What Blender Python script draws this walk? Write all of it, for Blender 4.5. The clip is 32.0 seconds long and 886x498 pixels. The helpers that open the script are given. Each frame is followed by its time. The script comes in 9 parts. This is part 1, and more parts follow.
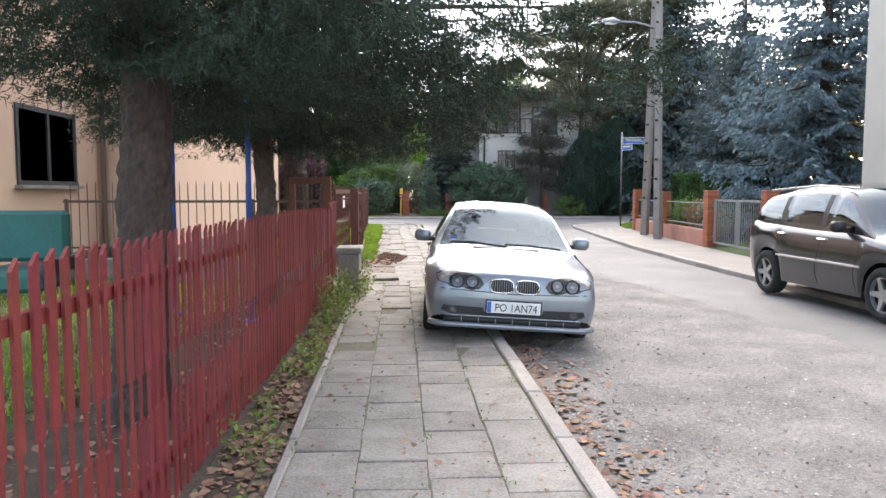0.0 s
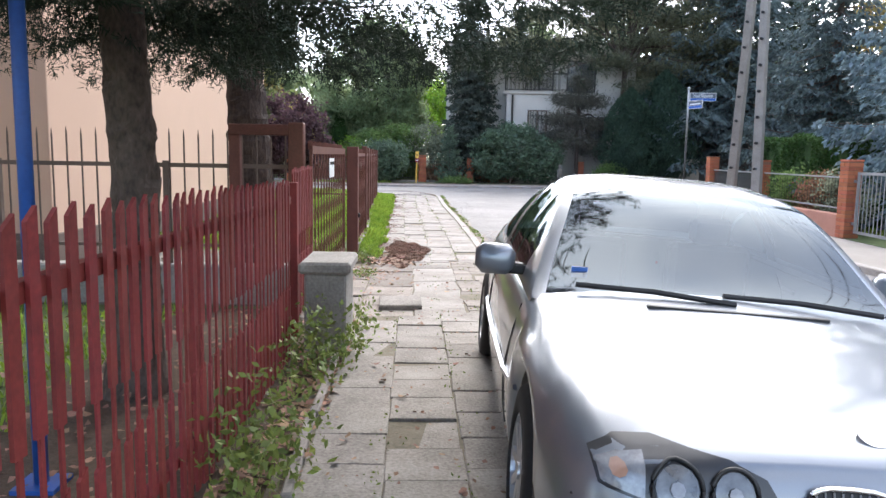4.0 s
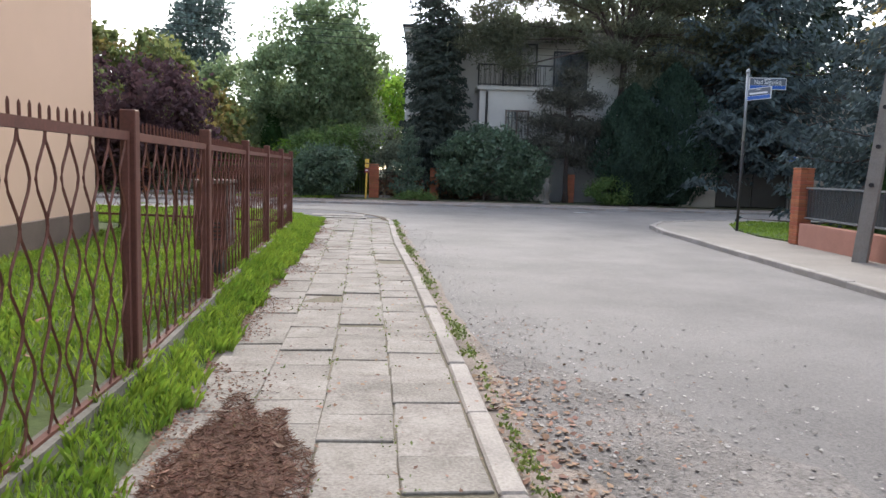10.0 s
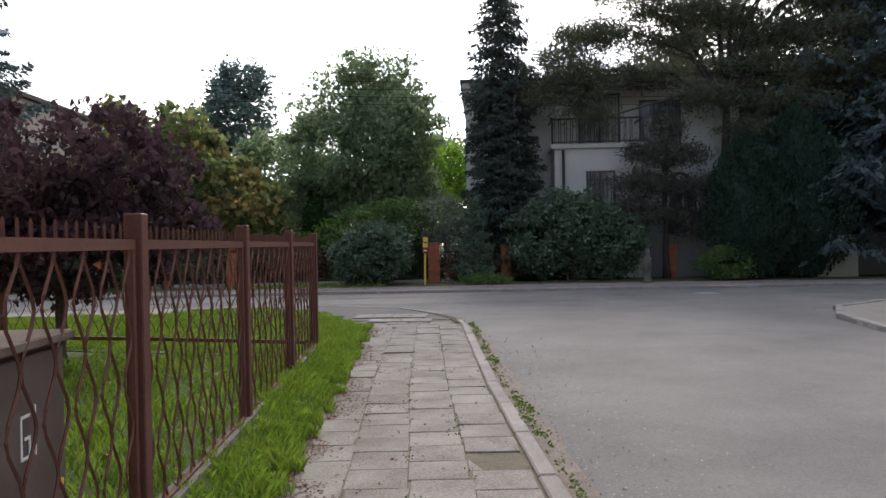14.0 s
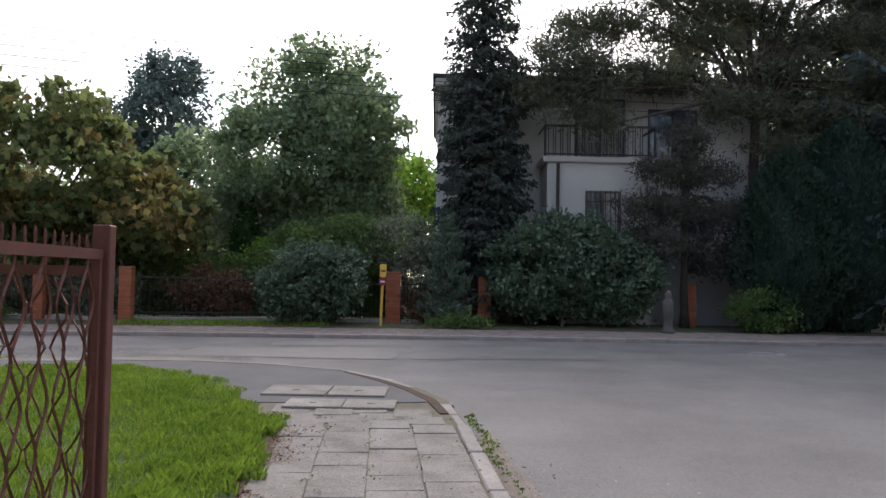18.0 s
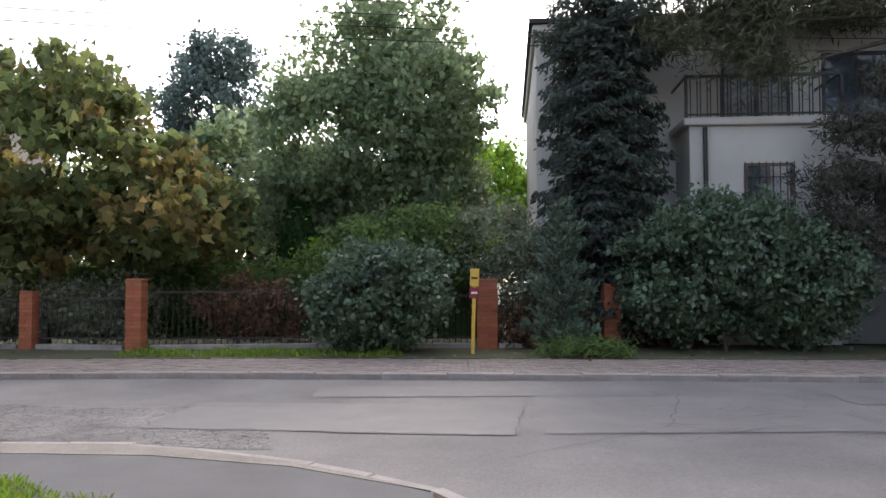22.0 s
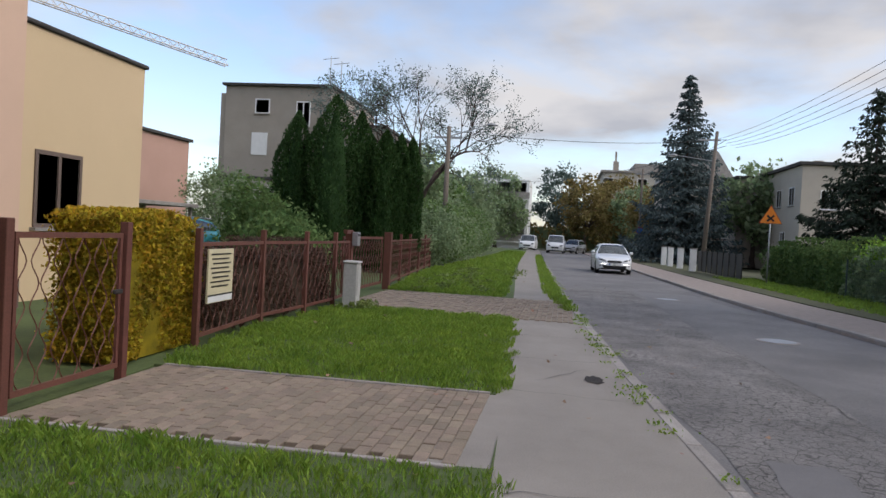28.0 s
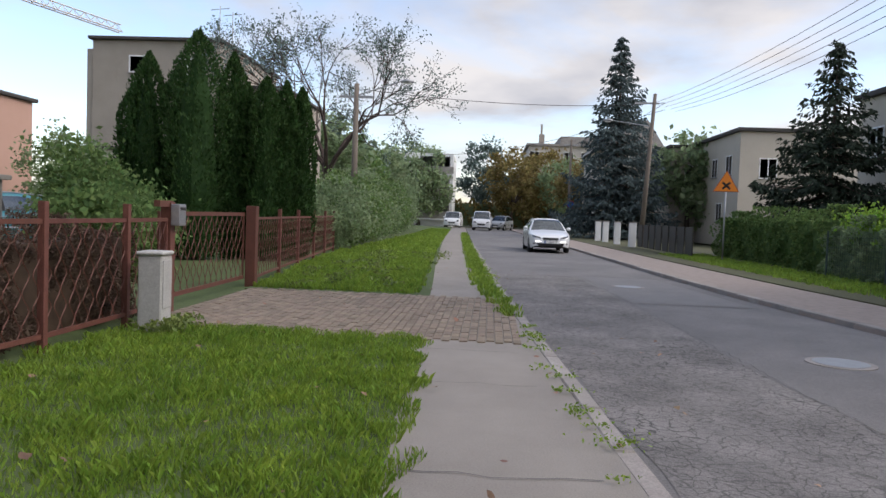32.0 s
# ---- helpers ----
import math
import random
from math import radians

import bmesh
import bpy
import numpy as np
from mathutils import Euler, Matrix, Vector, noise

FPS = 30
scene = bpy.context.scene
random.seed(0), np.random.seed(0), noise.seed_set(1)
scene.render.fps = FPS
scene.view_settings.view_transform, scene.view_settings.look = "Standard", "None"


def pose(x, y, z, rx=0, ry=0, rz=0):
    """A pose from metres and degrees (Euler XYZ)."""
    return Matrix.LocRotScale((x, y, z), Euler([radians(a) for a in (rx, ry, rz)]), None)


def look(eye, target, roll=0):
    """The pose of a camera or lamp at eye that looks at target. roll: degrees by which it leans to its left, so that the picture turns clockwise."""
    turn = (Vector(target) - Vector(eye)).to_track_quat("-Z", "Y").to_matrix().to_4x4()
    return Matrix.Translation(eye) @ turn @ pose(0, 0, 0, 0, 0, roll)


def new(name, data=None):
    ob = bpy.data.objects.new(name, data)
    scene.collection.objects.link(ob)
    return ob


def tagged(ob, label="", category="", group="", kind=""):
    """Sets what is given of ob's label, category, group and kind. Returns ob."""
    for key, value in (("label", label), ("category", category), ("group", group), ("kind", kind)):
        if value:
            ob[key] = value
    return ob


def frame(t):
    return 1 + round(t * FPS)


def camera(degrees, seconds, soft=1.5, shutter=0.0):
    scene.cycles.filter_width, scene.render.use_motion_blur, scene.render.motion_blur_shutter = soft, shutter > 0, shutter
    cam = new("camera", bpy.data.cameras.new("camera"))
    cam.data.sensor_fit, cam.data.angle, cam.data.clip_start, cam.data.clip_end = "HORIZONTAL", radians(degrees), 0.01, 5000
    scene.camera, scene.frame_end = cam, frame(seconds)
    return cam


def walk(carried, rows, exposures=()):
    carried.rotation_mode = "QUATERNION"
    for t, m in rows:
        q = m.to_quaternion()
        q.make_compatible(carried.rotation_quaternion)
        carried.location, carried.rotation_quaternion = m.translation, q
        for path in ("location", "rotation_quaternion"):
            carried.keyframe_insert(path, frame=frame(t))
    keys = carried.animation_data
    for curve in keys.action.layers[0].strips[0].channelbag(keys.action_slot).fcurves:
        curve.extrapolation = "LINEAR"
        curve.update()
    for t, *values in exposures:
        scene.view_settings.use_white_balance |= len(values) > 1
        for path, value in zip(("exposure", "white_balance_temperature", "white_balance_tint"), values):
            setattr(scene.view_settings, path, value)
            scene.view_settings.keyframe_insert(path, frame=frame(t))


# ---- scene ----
cam = camera(61.8, 32.0)

PATH = [
    (0, (0.712, -0.236, 1.461), (0.807, 1.755, 1.305), -0.0),
    (0.5, (0.685, 0.451, 1.463), (0.759, 2.443, 1.301), 0.4),
    (1, (0.679, 1.171, 1.438), (0.77, 3.159, 1.239), -0.9),
    (1.5, (0.653, 1.872, 1.435), (0.7, 3.86, 1.219), 0.1),
    (2, (0.656, 2.534, 1.418), (0.698, 4.509, 1.107), 0.4),
    (2.5, (0.623, 3.179, 1.42), (0.619, 5.138, 1.018), 1.6),
    (3, (0.645, 3.828, 1.411), (0.642, 5.802, 1.088), 1.1),
    (3.5, (0.598, 4.493, 1.419), (0.601, 6.471, 1.118), 1.6),
    (4, (0.537, 5.094, 1.419), (0.6, 7.078, 1.169), 1.0),
    (4.5, (0.451, 5.716, 1.436), (0.47, 7.7, 1.187), 1.4),
    (6.5, (0.459, 8.505, 1.364), (0.522, 10.486, 1.097), 1.0),
    (7, (0.536, 9.207, 1.35), (0.736, 11.178, 1.075), 0.7),
    (7.5, (0.558, 9.9, 1.328), (0.766, 11.87, 1.056), 0.7),
    (8, (0.653, 10.602, 1.312), (0.942, 12.563, 1.044), 1.0),
    (8.5, (0.707, 11.291, 1.304), (0.975, 13.255, 1.033), 1.3),
    (9, (0.812, 11.941, 1.282), (1.124, 13.898, 1.015), 1.4),
    (9.5, (0.862, 12.585, 1.275), (1.126, 14.555, 1.055), 3.6),
    (10, (0.945, 13.201, 1.287), (1.114, 15.183, 1.073), 1.7),
    (10.5, (0.944, 13.842, 1.305), (0.986, 15.831, 1.105), 1.4),
    (11, (0.947, 14.491, 1.318), (0.997, 16.485, 1.171), 0.1),
    (11.5, (0.921, 15.143, 1.338), (0.944, 17.139, 1.218), 0.5),
    (12, (0.983, 15.862, 1.348), (1.06, 17.861, 1.317), -0.2),
    (12.5, (0.965, 16.558, 1.379), (1.044, 18.556, 1.363), 0.3),
    (13, (0.953, 17.245, 1.4), (1.085, 19.241, 1.388), -1.5),
    (13.5, (0.827, 17.945, 1.405), (0.854, 19.945, 1.387), -1.3),
    (15.5, (0.603, 20.646, 1.33), (0.634, 22.646, 1.331), -0.3),
    (16, (0.609, 21.351, 1.345), (0.801, 23.342, 1.347), 0.2),
    (16.5, (0.552, 22.099, 1.34), (0.702, 24.093, 1.387), 1.4),
    (17, (0.569, 22.865, 1.332), (0.72, 24.858, 1.397), 0.5),
    (17.5, (0.482, 23.537, 1.361), (0.62, 25.531, 1.43), 0.8),
    (18, (0.494, 24.332, 1.346), (0.638, 26.325, 1.418), 1.1),
    (18.5, (0.404, 25.091, 1.333), (0.543, 27.085, 1.41), 1.0),
    (19, (0.415, 25.787, 1.323), (0.592, 27.776, 1.431), -0.4),
    (19.5, (0.353, 26.491, 1.36), (0.527, 28.479, 1.489), -0.3),
    (20, (0.363, 27.08, 1.347), (0.537, 29.066, 1.51), 0.2),
    (20.5, (0.305, 27.717, 1.327), (0.24, 29.705, 1.532), 1.8),
    (21, (0.257, 28.446, 1.34), (0.286, 30.438, 1.519), 1.0),
    (21.5, (0.18, 29.078, 1.372), (0.184, 31.072, 1.533), 0.2),
    (22, (0.084, 29.778, 1.393), (0.035, 31.775, 1.478), 0.0),
    (22.2, (0.036, 30.022, 1.393), (-0.248, 31.999, 1.478), -0.0),
    (22.5, (-0.048, 30.372, 1.39), (-0.535, 32.31, 1.479), 0.6),
    (23, (-0.201, 31.026, 1.396), (-0.725, 32.954, 1.482), 0.9),
    (23.5, (-0.447, 31.643, 1.421), (-1.193, 33.498, 1.482), -0.1),
    (24, (-0.696, 32.18, 1.451), (-1.457, 34.029, 1.504), 0.1),
    (24.5, (-1.071, 32.682, 1.478), (-2.29, 34.267, 1.52), 1.6),
    (25, (-1.364, 33.261, 1.479), (-2.913, 34.525, 1.498), 3.1),
    (25.5, (-1.749, 33.745, 1.47), (-3.609, 34.479, 1.458), 2.1),
    (26, (-2.268, 33.988, 1.507), (-4.22, 34.422, 1.477), 0.2),
    (26.5, (-2.924, 34.157, 1.511), (-4.923, 34.12, 1.484), 0.9),
    (28.5, (-6.219, 34.209, 1.457), (-8.191, 33.879, 1.416), 3.1),
    (29, (-6.925, 34.155, 1.436), (-8.9, 33.839, 1.4), 2.4),
    (29.5, (-7.59, 34.16, 1.43), (-9.568, 33.886, 1.306), 1.0),
    (30, (-8.218, 34.165, 1.418), (-10.203, 33.943, 1.303), 1.1),
    (30.5, (-8.809, 34.163, 1.405), (-10.804, 34.037, 1.331), 1.7),
    (31, (-9.439, 34.121, 1.39), (-11.435, 33.999, 1.407), 5.7),
    (31.5, (-10.053, 34.097, 1.384), (-12.049, 33.975, 1.346), 1.6),
    (32, (-10.668, 34.041, 1.386), (-12.662, 33.918, 1.294), 2.1),
]
EXPOSURES = [
    (0.0, 1.9, 6900, 12), (1.0, 2.18, 6800, 12), (2.5, 2.33, 6700, 12), (4.5, 1.8, 6500, 12), (7.0, 1.64, 6700, 11), (9.0, 1.48, 6700, 11), (10.0, 1.32, 6800, 11), (11.0, 1.1, 6900, 11), (12.0, 0.8, 6900, 12),
    (13.0, 0.58, 6900, 12), (16.0, 0.6, 6900, 13), (17.0, 0.32, 6900, 13), (18.0, 0.66, 6800, 14), (19.0, 0.52, 6600, 15), (20.0, 0.3, 6500, 15), (21.0, 0.32, 6500, 15), (21.5, 0.45, 6700, 15), (22.0, 1.2, 7000, 15),
    (22.5, 1.25, 7200, 15), (23.0, 1.3, 7100, 15), (24.0, 1.6, 7200, 15), (25.0, 0.8, 6700, 15), (26.0, 0.48, 6600, 13), (29.0, 0.12, 6600, 13), (31.0, 0.13, 6600, 13), (32.0, 0.4, 6700, 14),
]
walk(cam, [(t, look(eye, target, roll)) for t, eye, target, roll in PATH], EXPOSURES)

# ---- sky and sun ----
SUN_EL, SUN_AZ = 38.0, 8.0   # the sun stands behind thin cloud beyond the crossing


def make_world():
    w = bpy.data.worlds.new("sky")
    scene.world = w
    w.use_nodes = True
    nt = w.node_tree
    nt.nodes.clear()
    out = nt.nodes.new("ShaderNodeOutputWorld")
    bg = nt.nodes.new("ShaderNodeBackground")
    sky = nt.nodes.new("ShaderNodeTexSky")
    sky.sky_type = "NISHITA"
    sky.sun_disc = False
    sky.sun_elevation = radians(SUN_EL)
    sky.sun_rotation = radians(SUN_AZ)
    co = nt.nodes.new("ShaderNodeTexCoord")
    sep = nt.nodes.new("ShaderNodeSeparateXYZ")
    nt.links.new(co.outputs["Generated"], sep.inputs[0])
    # cloud deck: the direction laid out on a flat layer overhead
    add = nt.nodes.new("ShaderNodeMath")
    add.operation = "ADD"
    add.inputs[1].default_value = 0.18
    nt.links.new(sep.outputs["Z"], add.inputs[0])
    mx = nt.nodes.new("ShaderNodeMath")
    mx.operation = "MAXIMUM"
    mx.inputs[1].default_value = 0.05
    nt.links.new(add.outputs[0], mx.inputs[0])
    div = nt.nodes.new("ShaderNodeVectorMath")
    div.operation = "DIVIDE"
    com = nt.nodes.new("ShaderNodeCombineXYZ")
    for i in range(3):
        nt.links.new(mx.outputs[0], com.inputs[i])
    nt.links.new(co.outputs["Generated"], div.inputs[0])
    nt.links.new(com.outputs[0], div.inputs[1])
    no = nt.nodes.new("ShaderNodeTexNoise")
    no.inputs["Scale"].default_value = 0.95
    no.inputs["Detail"].default_value = 8
    no.inputs["Roughness"].default_value = 0.52
    no.inputs["Distortion"].default_value = 0.3
    nt.links.new(div.outputs[0], no.inputs["Vector"])
    ramp = nt.nodes.new("ShaderNodeValToRGB")
    ramp.color_ramp.elements[0].position = 0.44
    ramp.color_ramp.elements[0].color = (0.06, 0.06, 0.06, 1)
    ramp.color_ramp.elements[1].position = 0.63
    ramp.color_ramp.elements[1].color = (0.97, 0.97, 0.97, 1)
    # the cover thickens towards the sun
    cov = nt.nodes.new("ShaderNodeMath")
    cov.operation = "MULTIPLY_ADD"
    cov.inputs[1].default_value = 0.105
    nt.links.new(no.outputs["Fac"], cov.inputs[2])
    nt.links.new(cov.outputs[0], ramp.inputs[0])
    no2 = nt.nodes.new("ShaderNodeTexNoise")
    no2.inputs["Scale"].default_value = 2.1
    no2.inputs["Detail"].default_value = 6
    nt.links.new(div.outputs[0], no2.inputs["Vector"])
    shade = nt.nodes.new("ShaderNodeValToRGB")
    shade.color_ramp.elements[0].position = 0.3
    shade.color_ramp.elements[0].color = (6.3, 6.6, 7.3, 1)
    shade.color_ramp.elements[1].position = 0.62
    shade.color_ramp.elements[1].color = (9.6, 9.6, 9.7, 1)
    nt.links.new(no2.outputs["Fac"], shade.inputs[0])
    # cloud is brighter towards the sun
    dot = nt.nodes.new("ShaderNodeVectorMath")
    dot.operation = "DOT_PRODUCT"
    a, e = radians(SUN_AZ), radians(SUN_EL)
    dot.inputs[1].default_value = (math.sin(a) * math.cos(e), math.cos(a) * math.cos(e), math.sin(e))
    nt.links.new(co.outputs["Generated"], dot.inputs[0])
    nt.links.new(dot.outputs["Value"], cov.inputs[0])
    mr = nt.nodes.new("ShaderNodeMapRange")
    mr.inputs["From Min"].default_value = 0.4
    mr.inputs["From Max"].default_value = 1.0
    mr.inputs["To Min"].default_value = 0.68
    mr.inputs["To Max"].default_value = 2.35
    nt.links.new(dot.outputs["Value"], mr.inputs["Value"])
    sc = nt.nodes.new("ShaderNodeVectorMath")
    sc.operation = "SCALE"
    nt.links.new(shade.outputs[0], sc.inputs[0])
    nt.links.new(mr.outputs[0], sc.inputs["Scale"])
    # the open sky
    gain = nt.nodes.new("ShaderNodeVectorMath")
    gain.operation = "MULTIPLY"
    gain.inputs[1].default_value = (2.0, 2.04, 2.14)
    nt.links.new(sky.outputs[0], gain.inputs[0])
    mix = nt.nodes.new("ShaderNodeMix")
    mix.data_type = "RGBA"
    nt.links.new(ramp.outputs[0], mix.inputs[0])
    nt.links.new(gain.outputs[0], mix.inputs[6])
    nt.links.new(sc.outputs[0], mix.inputs[7])
    nt.links.new(mix.outputs[2], bg.inputs["Color"])
    bg.inputs["Strength"].default_value = 0.1
    nt.links.new(bg.outputs[0], out.inputs[0])


make_world()
sun_data = bpy.data.lights.new("sun", "SUN")
sun_data.energy = 0.9
sun_data.angle = radians(14)
sun_data.color = (1.0, 0.95, 0.88)
sun_ob = new("sun", sun_data)
_a, _e = radians(SUN_AZ), radians(SUN_EL)
sun_ob.matrix_world = look((math.sin(_a) * math.cos(_e) * 60, math.cos(_a) * math.cos(_e) * 60, math.sin(_e) * 60), (0, 0, 0))

# ---- materials ----
def mat(name, base, dark=None, scale=3.0, fine=40.0, rough=0.8, metal=0.0, bump=0.2, bump_scale=None, vary=0.0, island=False,
        coat=0.0, spec=0.5, translucent=0.0, mid=0.5, dist=0.004, streak=None):
    """A surface: two colours mixed by coarse and fine noise, with fine relief. vary: change from piece to piece."""
    m = bpy.data.materials.new(name)
    m.use_nodes = True
    nt = m.node_tree
    b = nt.nodes["Principled BSDF"]
    b.inputs["Roughness"].default_value = rough
    b.inputs["Metallic"].default_value = metal
    b.inputs["Specular IOR Level"].default_value = spec
    b.inputs["Coat Weight"].default_value = coat
    b.inputs["Coat Roughness"].default_value = 0.08
    dark = dark or tuple(v * 0.72 for v in base)
    co = nt.nodes.new("ShaderNodeTexCoord")
    src = co.outputs["Object"]
    if streak:
        mp = nt.nodes.new("ShaderNodeMapping")
        mp.inputs["Scale"].default_value = streak
        nt.links.new(src, mp.inputs[0])
        src = mp.outputs[0]
    if vary and not island:
        # a shift of the pattern from object to object
        oi = nt.nodes.new("ShaderNodeObjectInfo")
        sh = nt.nodes.new("ShaderNodeVectorMath")
        sh.operation = "ADD"
        ml = nt.nodes.new("ShaderNodeMath")
        ml.operation = "MULTIPLY"
        ml.inputs[1].default_value = 37.0
        nt.links.new(oi.outputs["Random"], ml.inputs[0])
        nt.links.new(src, sh.inputs[0])
        nt.links.new(ml.outputs[0], sh.inputs[1])
        src = sh.outputs[0]
    n1 = nt.nodes.new("ShaderNodeTexNoise")
    n1.inputs["Scale"].default_value = scale
    n1.inputs["Detail"].default_value = 5
    n1.inputs["Roughness"].default_value = 0.65
    nt.links.new(src, n1.inputs["Vector"])
    n2 = nt.nodes.new("ShaderNodeTexNoise")
    n2.inputs["Scale"].default_value = fine
    n2.inputs["Detail"].default_value = 3
    nt.links.new(src, n2.inputs["Vector"])
    mx = nt.nodes.new("ShaderNodeMath")
    mx.operation = "MULTIPLY_ADD"
    mx.inputs[1].default_value = 0.45
    nt.links.new(n2.outputs["Fac"], mx.inputs[0])
    hf = nt.nodes.new("ShaderNodeMath")
    hf.operation = "MULTIPLY"
    hf.inputs[1].default_value = 0.55
    nt.links.new(n1.outputs["Fac"], hf.inputs[0])
    nt.links.new(hf.outputs[0], mx.inputs[2])
    rp = nt.nodes.new("ShaderNodeValToRGB")
    rp.color_ramp.elements[0].position = max(0.0, mid - 0.17)
    rp.color_ramp.elements[0].color = (*dark, 1)
    rp.color_ramp.elements[1].position = min(1.0, mid + 0.13)
    rp.color_ramp.elements[1].color = (*base, 1)
    nt.links.new(mx.outputs[0], rp.inputs[0])
    col = rp.outputs[0]
    if vary:
        if island:
            rnd = nt.nodes.new("ShaderNodeNewGeometry").outputs["Random Per Island"]
        else:
            rnd = nt.nodes.new("ShaderNodeObjectInfo").outputs["Random"]
        hv = nt.nodes.new("ShaderNodeHueSaturation")
        r1 = nt.nodes.new("ShaderNodeMapRange")
        r1.inputs["To Min"].default_value = 1 - vary
        r1.inputs["To Max"].default_value = 1 + vary
        nt.links.new(rnd, r1.inputs["Value"])
        nt.links.new(r1.outputs[0], hv.inputs["Value"])
        wn = nt.nodes.new("ShaderNodeTexWhiteNoise")
        wn.noise_dimensions = "1D"
        nt.links.new(rnd, wn.inputs["W"])
        r2 = nt.nodes.new("ShaderNodeMapRange")
        r2.inputs["To Min"].default_value = 0.5 - vary * 0.05
        r2.inputs["To Max"].default_value = 0.5 + vary * 0.05
        nt.links.new(wn.outputs["Value"], r2.inputs["Value"])
        nt.links.new(r2.outputs[0], hv.inputs["Hue"])
        nt.links.new(col, hv.inputs["Color"])
        col = hv.outputs[0]
    nt.links.new(col, b.inputs["Base Color"])
    if bump:
        bp = nt.nodes.new("ShaderNodeBump")
        bp.inputs["Strength"].default_value = bump
        bp.inputs["Distance"].default_value = dist
        if bump_scale:
            n3 = nt.nodes.new("ShaderNodeTexNoise")
            n3.inputs["Scale"].default_value = bump_scale
            n3.inputs["Detail"].default_value = 4
            nt.links.new(src, n3.inputs["Vector"])
            nt.links.new(n3.outputs["Fac"], bp.inputs["Height"])
        else:
            nt.links.new(mx.outputs[0], bp.inputs["Height"])
        nt.links.new(bp.outputs[0], b.inputs["Normal"])
    if translucent:
        tr = nt.nodes.new("ShaderNodeBsdfTranslucent")
        nt.links.new(col, tr.inputs["Color"])
        ms = nt.nodes.new("ShaderNodeMixShader")
        ms.inputs[0].default_value = translucent
        nt.links.new(b.outputs[0], ms.inputs[1])
        nt.links.new(tr.outputs[0], ms.inputs[2])
        nt.links.new(ms.outputs[0], nt.nodes["Material Output"].inputs[0])
    return m


def glow(name, color, strength):
    m = bpy.data.materials.new(name)
    m.use_nodes = True
    b = m.node_tree.nodes["Principled BSDF"]
    b.inputs["Emission Color"].default_value = (*color, 1)
    b.inputs["Emission Strength"].default_value = strength
    return m


def glassy(name, tint, rough=0.02, metal=0.0, trans=1.0):
    m = bpy.data.materials.new(name)
    m.use_nodes = True
    b = m.node_tree.nodes["Principled BSDF"]
    b.inputs["Base Color"].default_value = (*tint, 1)
    b.inputs["Roughness"].default_value = rough
    b.inputs["Metallic"].default_value = metal
    b.inputs["Transmission Weight"].default_value = trans
    b.inputs["IOR"].default_value = 1.45
    return m


M_ASPHALT = mat("asphalt", (0.207, 0.193, 0.184), (0.095, 0.089, 0.086), scale=0.45, fine=60, rough=0.8, bump=0.7, bump_scale=160, dist=0.006)
M_PATCH = mat("patched_asphalt", (0.18, 0.168, 0.162), (0.125, 0.117, 0.114), scale=1.5, fine=130, rough=0.74, bump=0.4, bump_scale=160)
M_CRACK = mat("tar_crack", (0.10, 0.095, 0.09), rough=0.95)
M_PAVE2 = mat("concrete_walk", (0.29, 0.26, 0.228), (0.20, 0.178, 0.157), scale=0.8, fine=90, rough=0.9, bump=0.5, bump_scale=140)
M_SLAB = mat("paving_slab", (0.315, 0.288, 0.258), (0.135, 0.118, 0.102), scale=2.6, fine=60, rough=0.92, bump=0.6, bump_scale=60, vary=0.08, dist=0.006)
M_BED = mat("sandy_joint_bed", (0.19, 0.16, 0.12), (0.085, 0.08, 0.05), scale=4, fine=60, rough=0.98, bump=0.7)
M_KERB = mat("kerb_concrete", (0.36, 0.325, 0.295), (0.20, 0.18, 0.165), scale=3, fine=70, rough=0.92, bump=0.5, vary=0.12)
M_PAVER = mat("clay_paver", (0.265, 0.205, 0.15), (0.168, 0.13, 0.097), scale=5, fine=70, rough=0.92, bump=0.5, vary=0.16)
M_PAVER_I = mat("grey_paver", (0.29, 0.235, 0.205), (0.19, 0.155, 0.135), scale=5, fine=70, rough=0.92, bump=0.5, vary=0.16, island=True)
M_SOIL = mat("soil", (0.10, 0.066, 0.043), (0.045, 0.032, 0.022), scale=3, fine=50, rough=1.0, bump=1.0, dist=0.02)
M_TURF = mat("turf_ground", (0.085, 0.12, 0.035), (0.05, 0.07, 0.022), scale=1.2, fine=25, rough=1.0, bump=0.8, dist=0.02)
M_GROUND = mat("garden_ground", (0.09, 0.10, 0.04), (0.06, 0.05, 0.03), scale=0.4, fine=12, rough=1.0, bump=0.8, dist=0.03)
M_BLADE = mat("grass_blade", (0.27, 0.385, 0.05), (0.13, 0.235, 0.028), scale=0.9, fine=6, rough=0.6, bump=0, vary=0.3, island=True, translucent=0.45)
M_LITTER = mat("fallen_leaf", (0.30, 0.175, 0.115), (0.16, 0.09, 0.06), scale=3, fine=30, rough=0.85, bump=0, vary=0.45, island=True)
M_WEED = mat("weed_leaf", (0.20, 0.25, 0.06), (0.09, 0.14, 0.03), scale=2, fine=15, rough=0.6, bump=0, vary=0.35, island=True, translucent=0.3)
M_PEACH = mat("peach_render", (0.64, 0.44, 0.325), (0.58, 0.40, 0.295), scale=0.6, fine=150, rough=0.95, bump=0.4, bump_scale=220)
M_CREAM = mat("cream_render", (0.62, 0.47, 0.29), (0.57, 0.43, 0.265), scale=0.5, fine=150, rough=0.95, bump=0.3, bump_scale=220)
M_GREY_R = mat("grey_render", (0.35, 0.31, 0.265), (0.27, 0.24, 0.205), scale=0.7, fine=90, rough=0.95, bump=0.4)
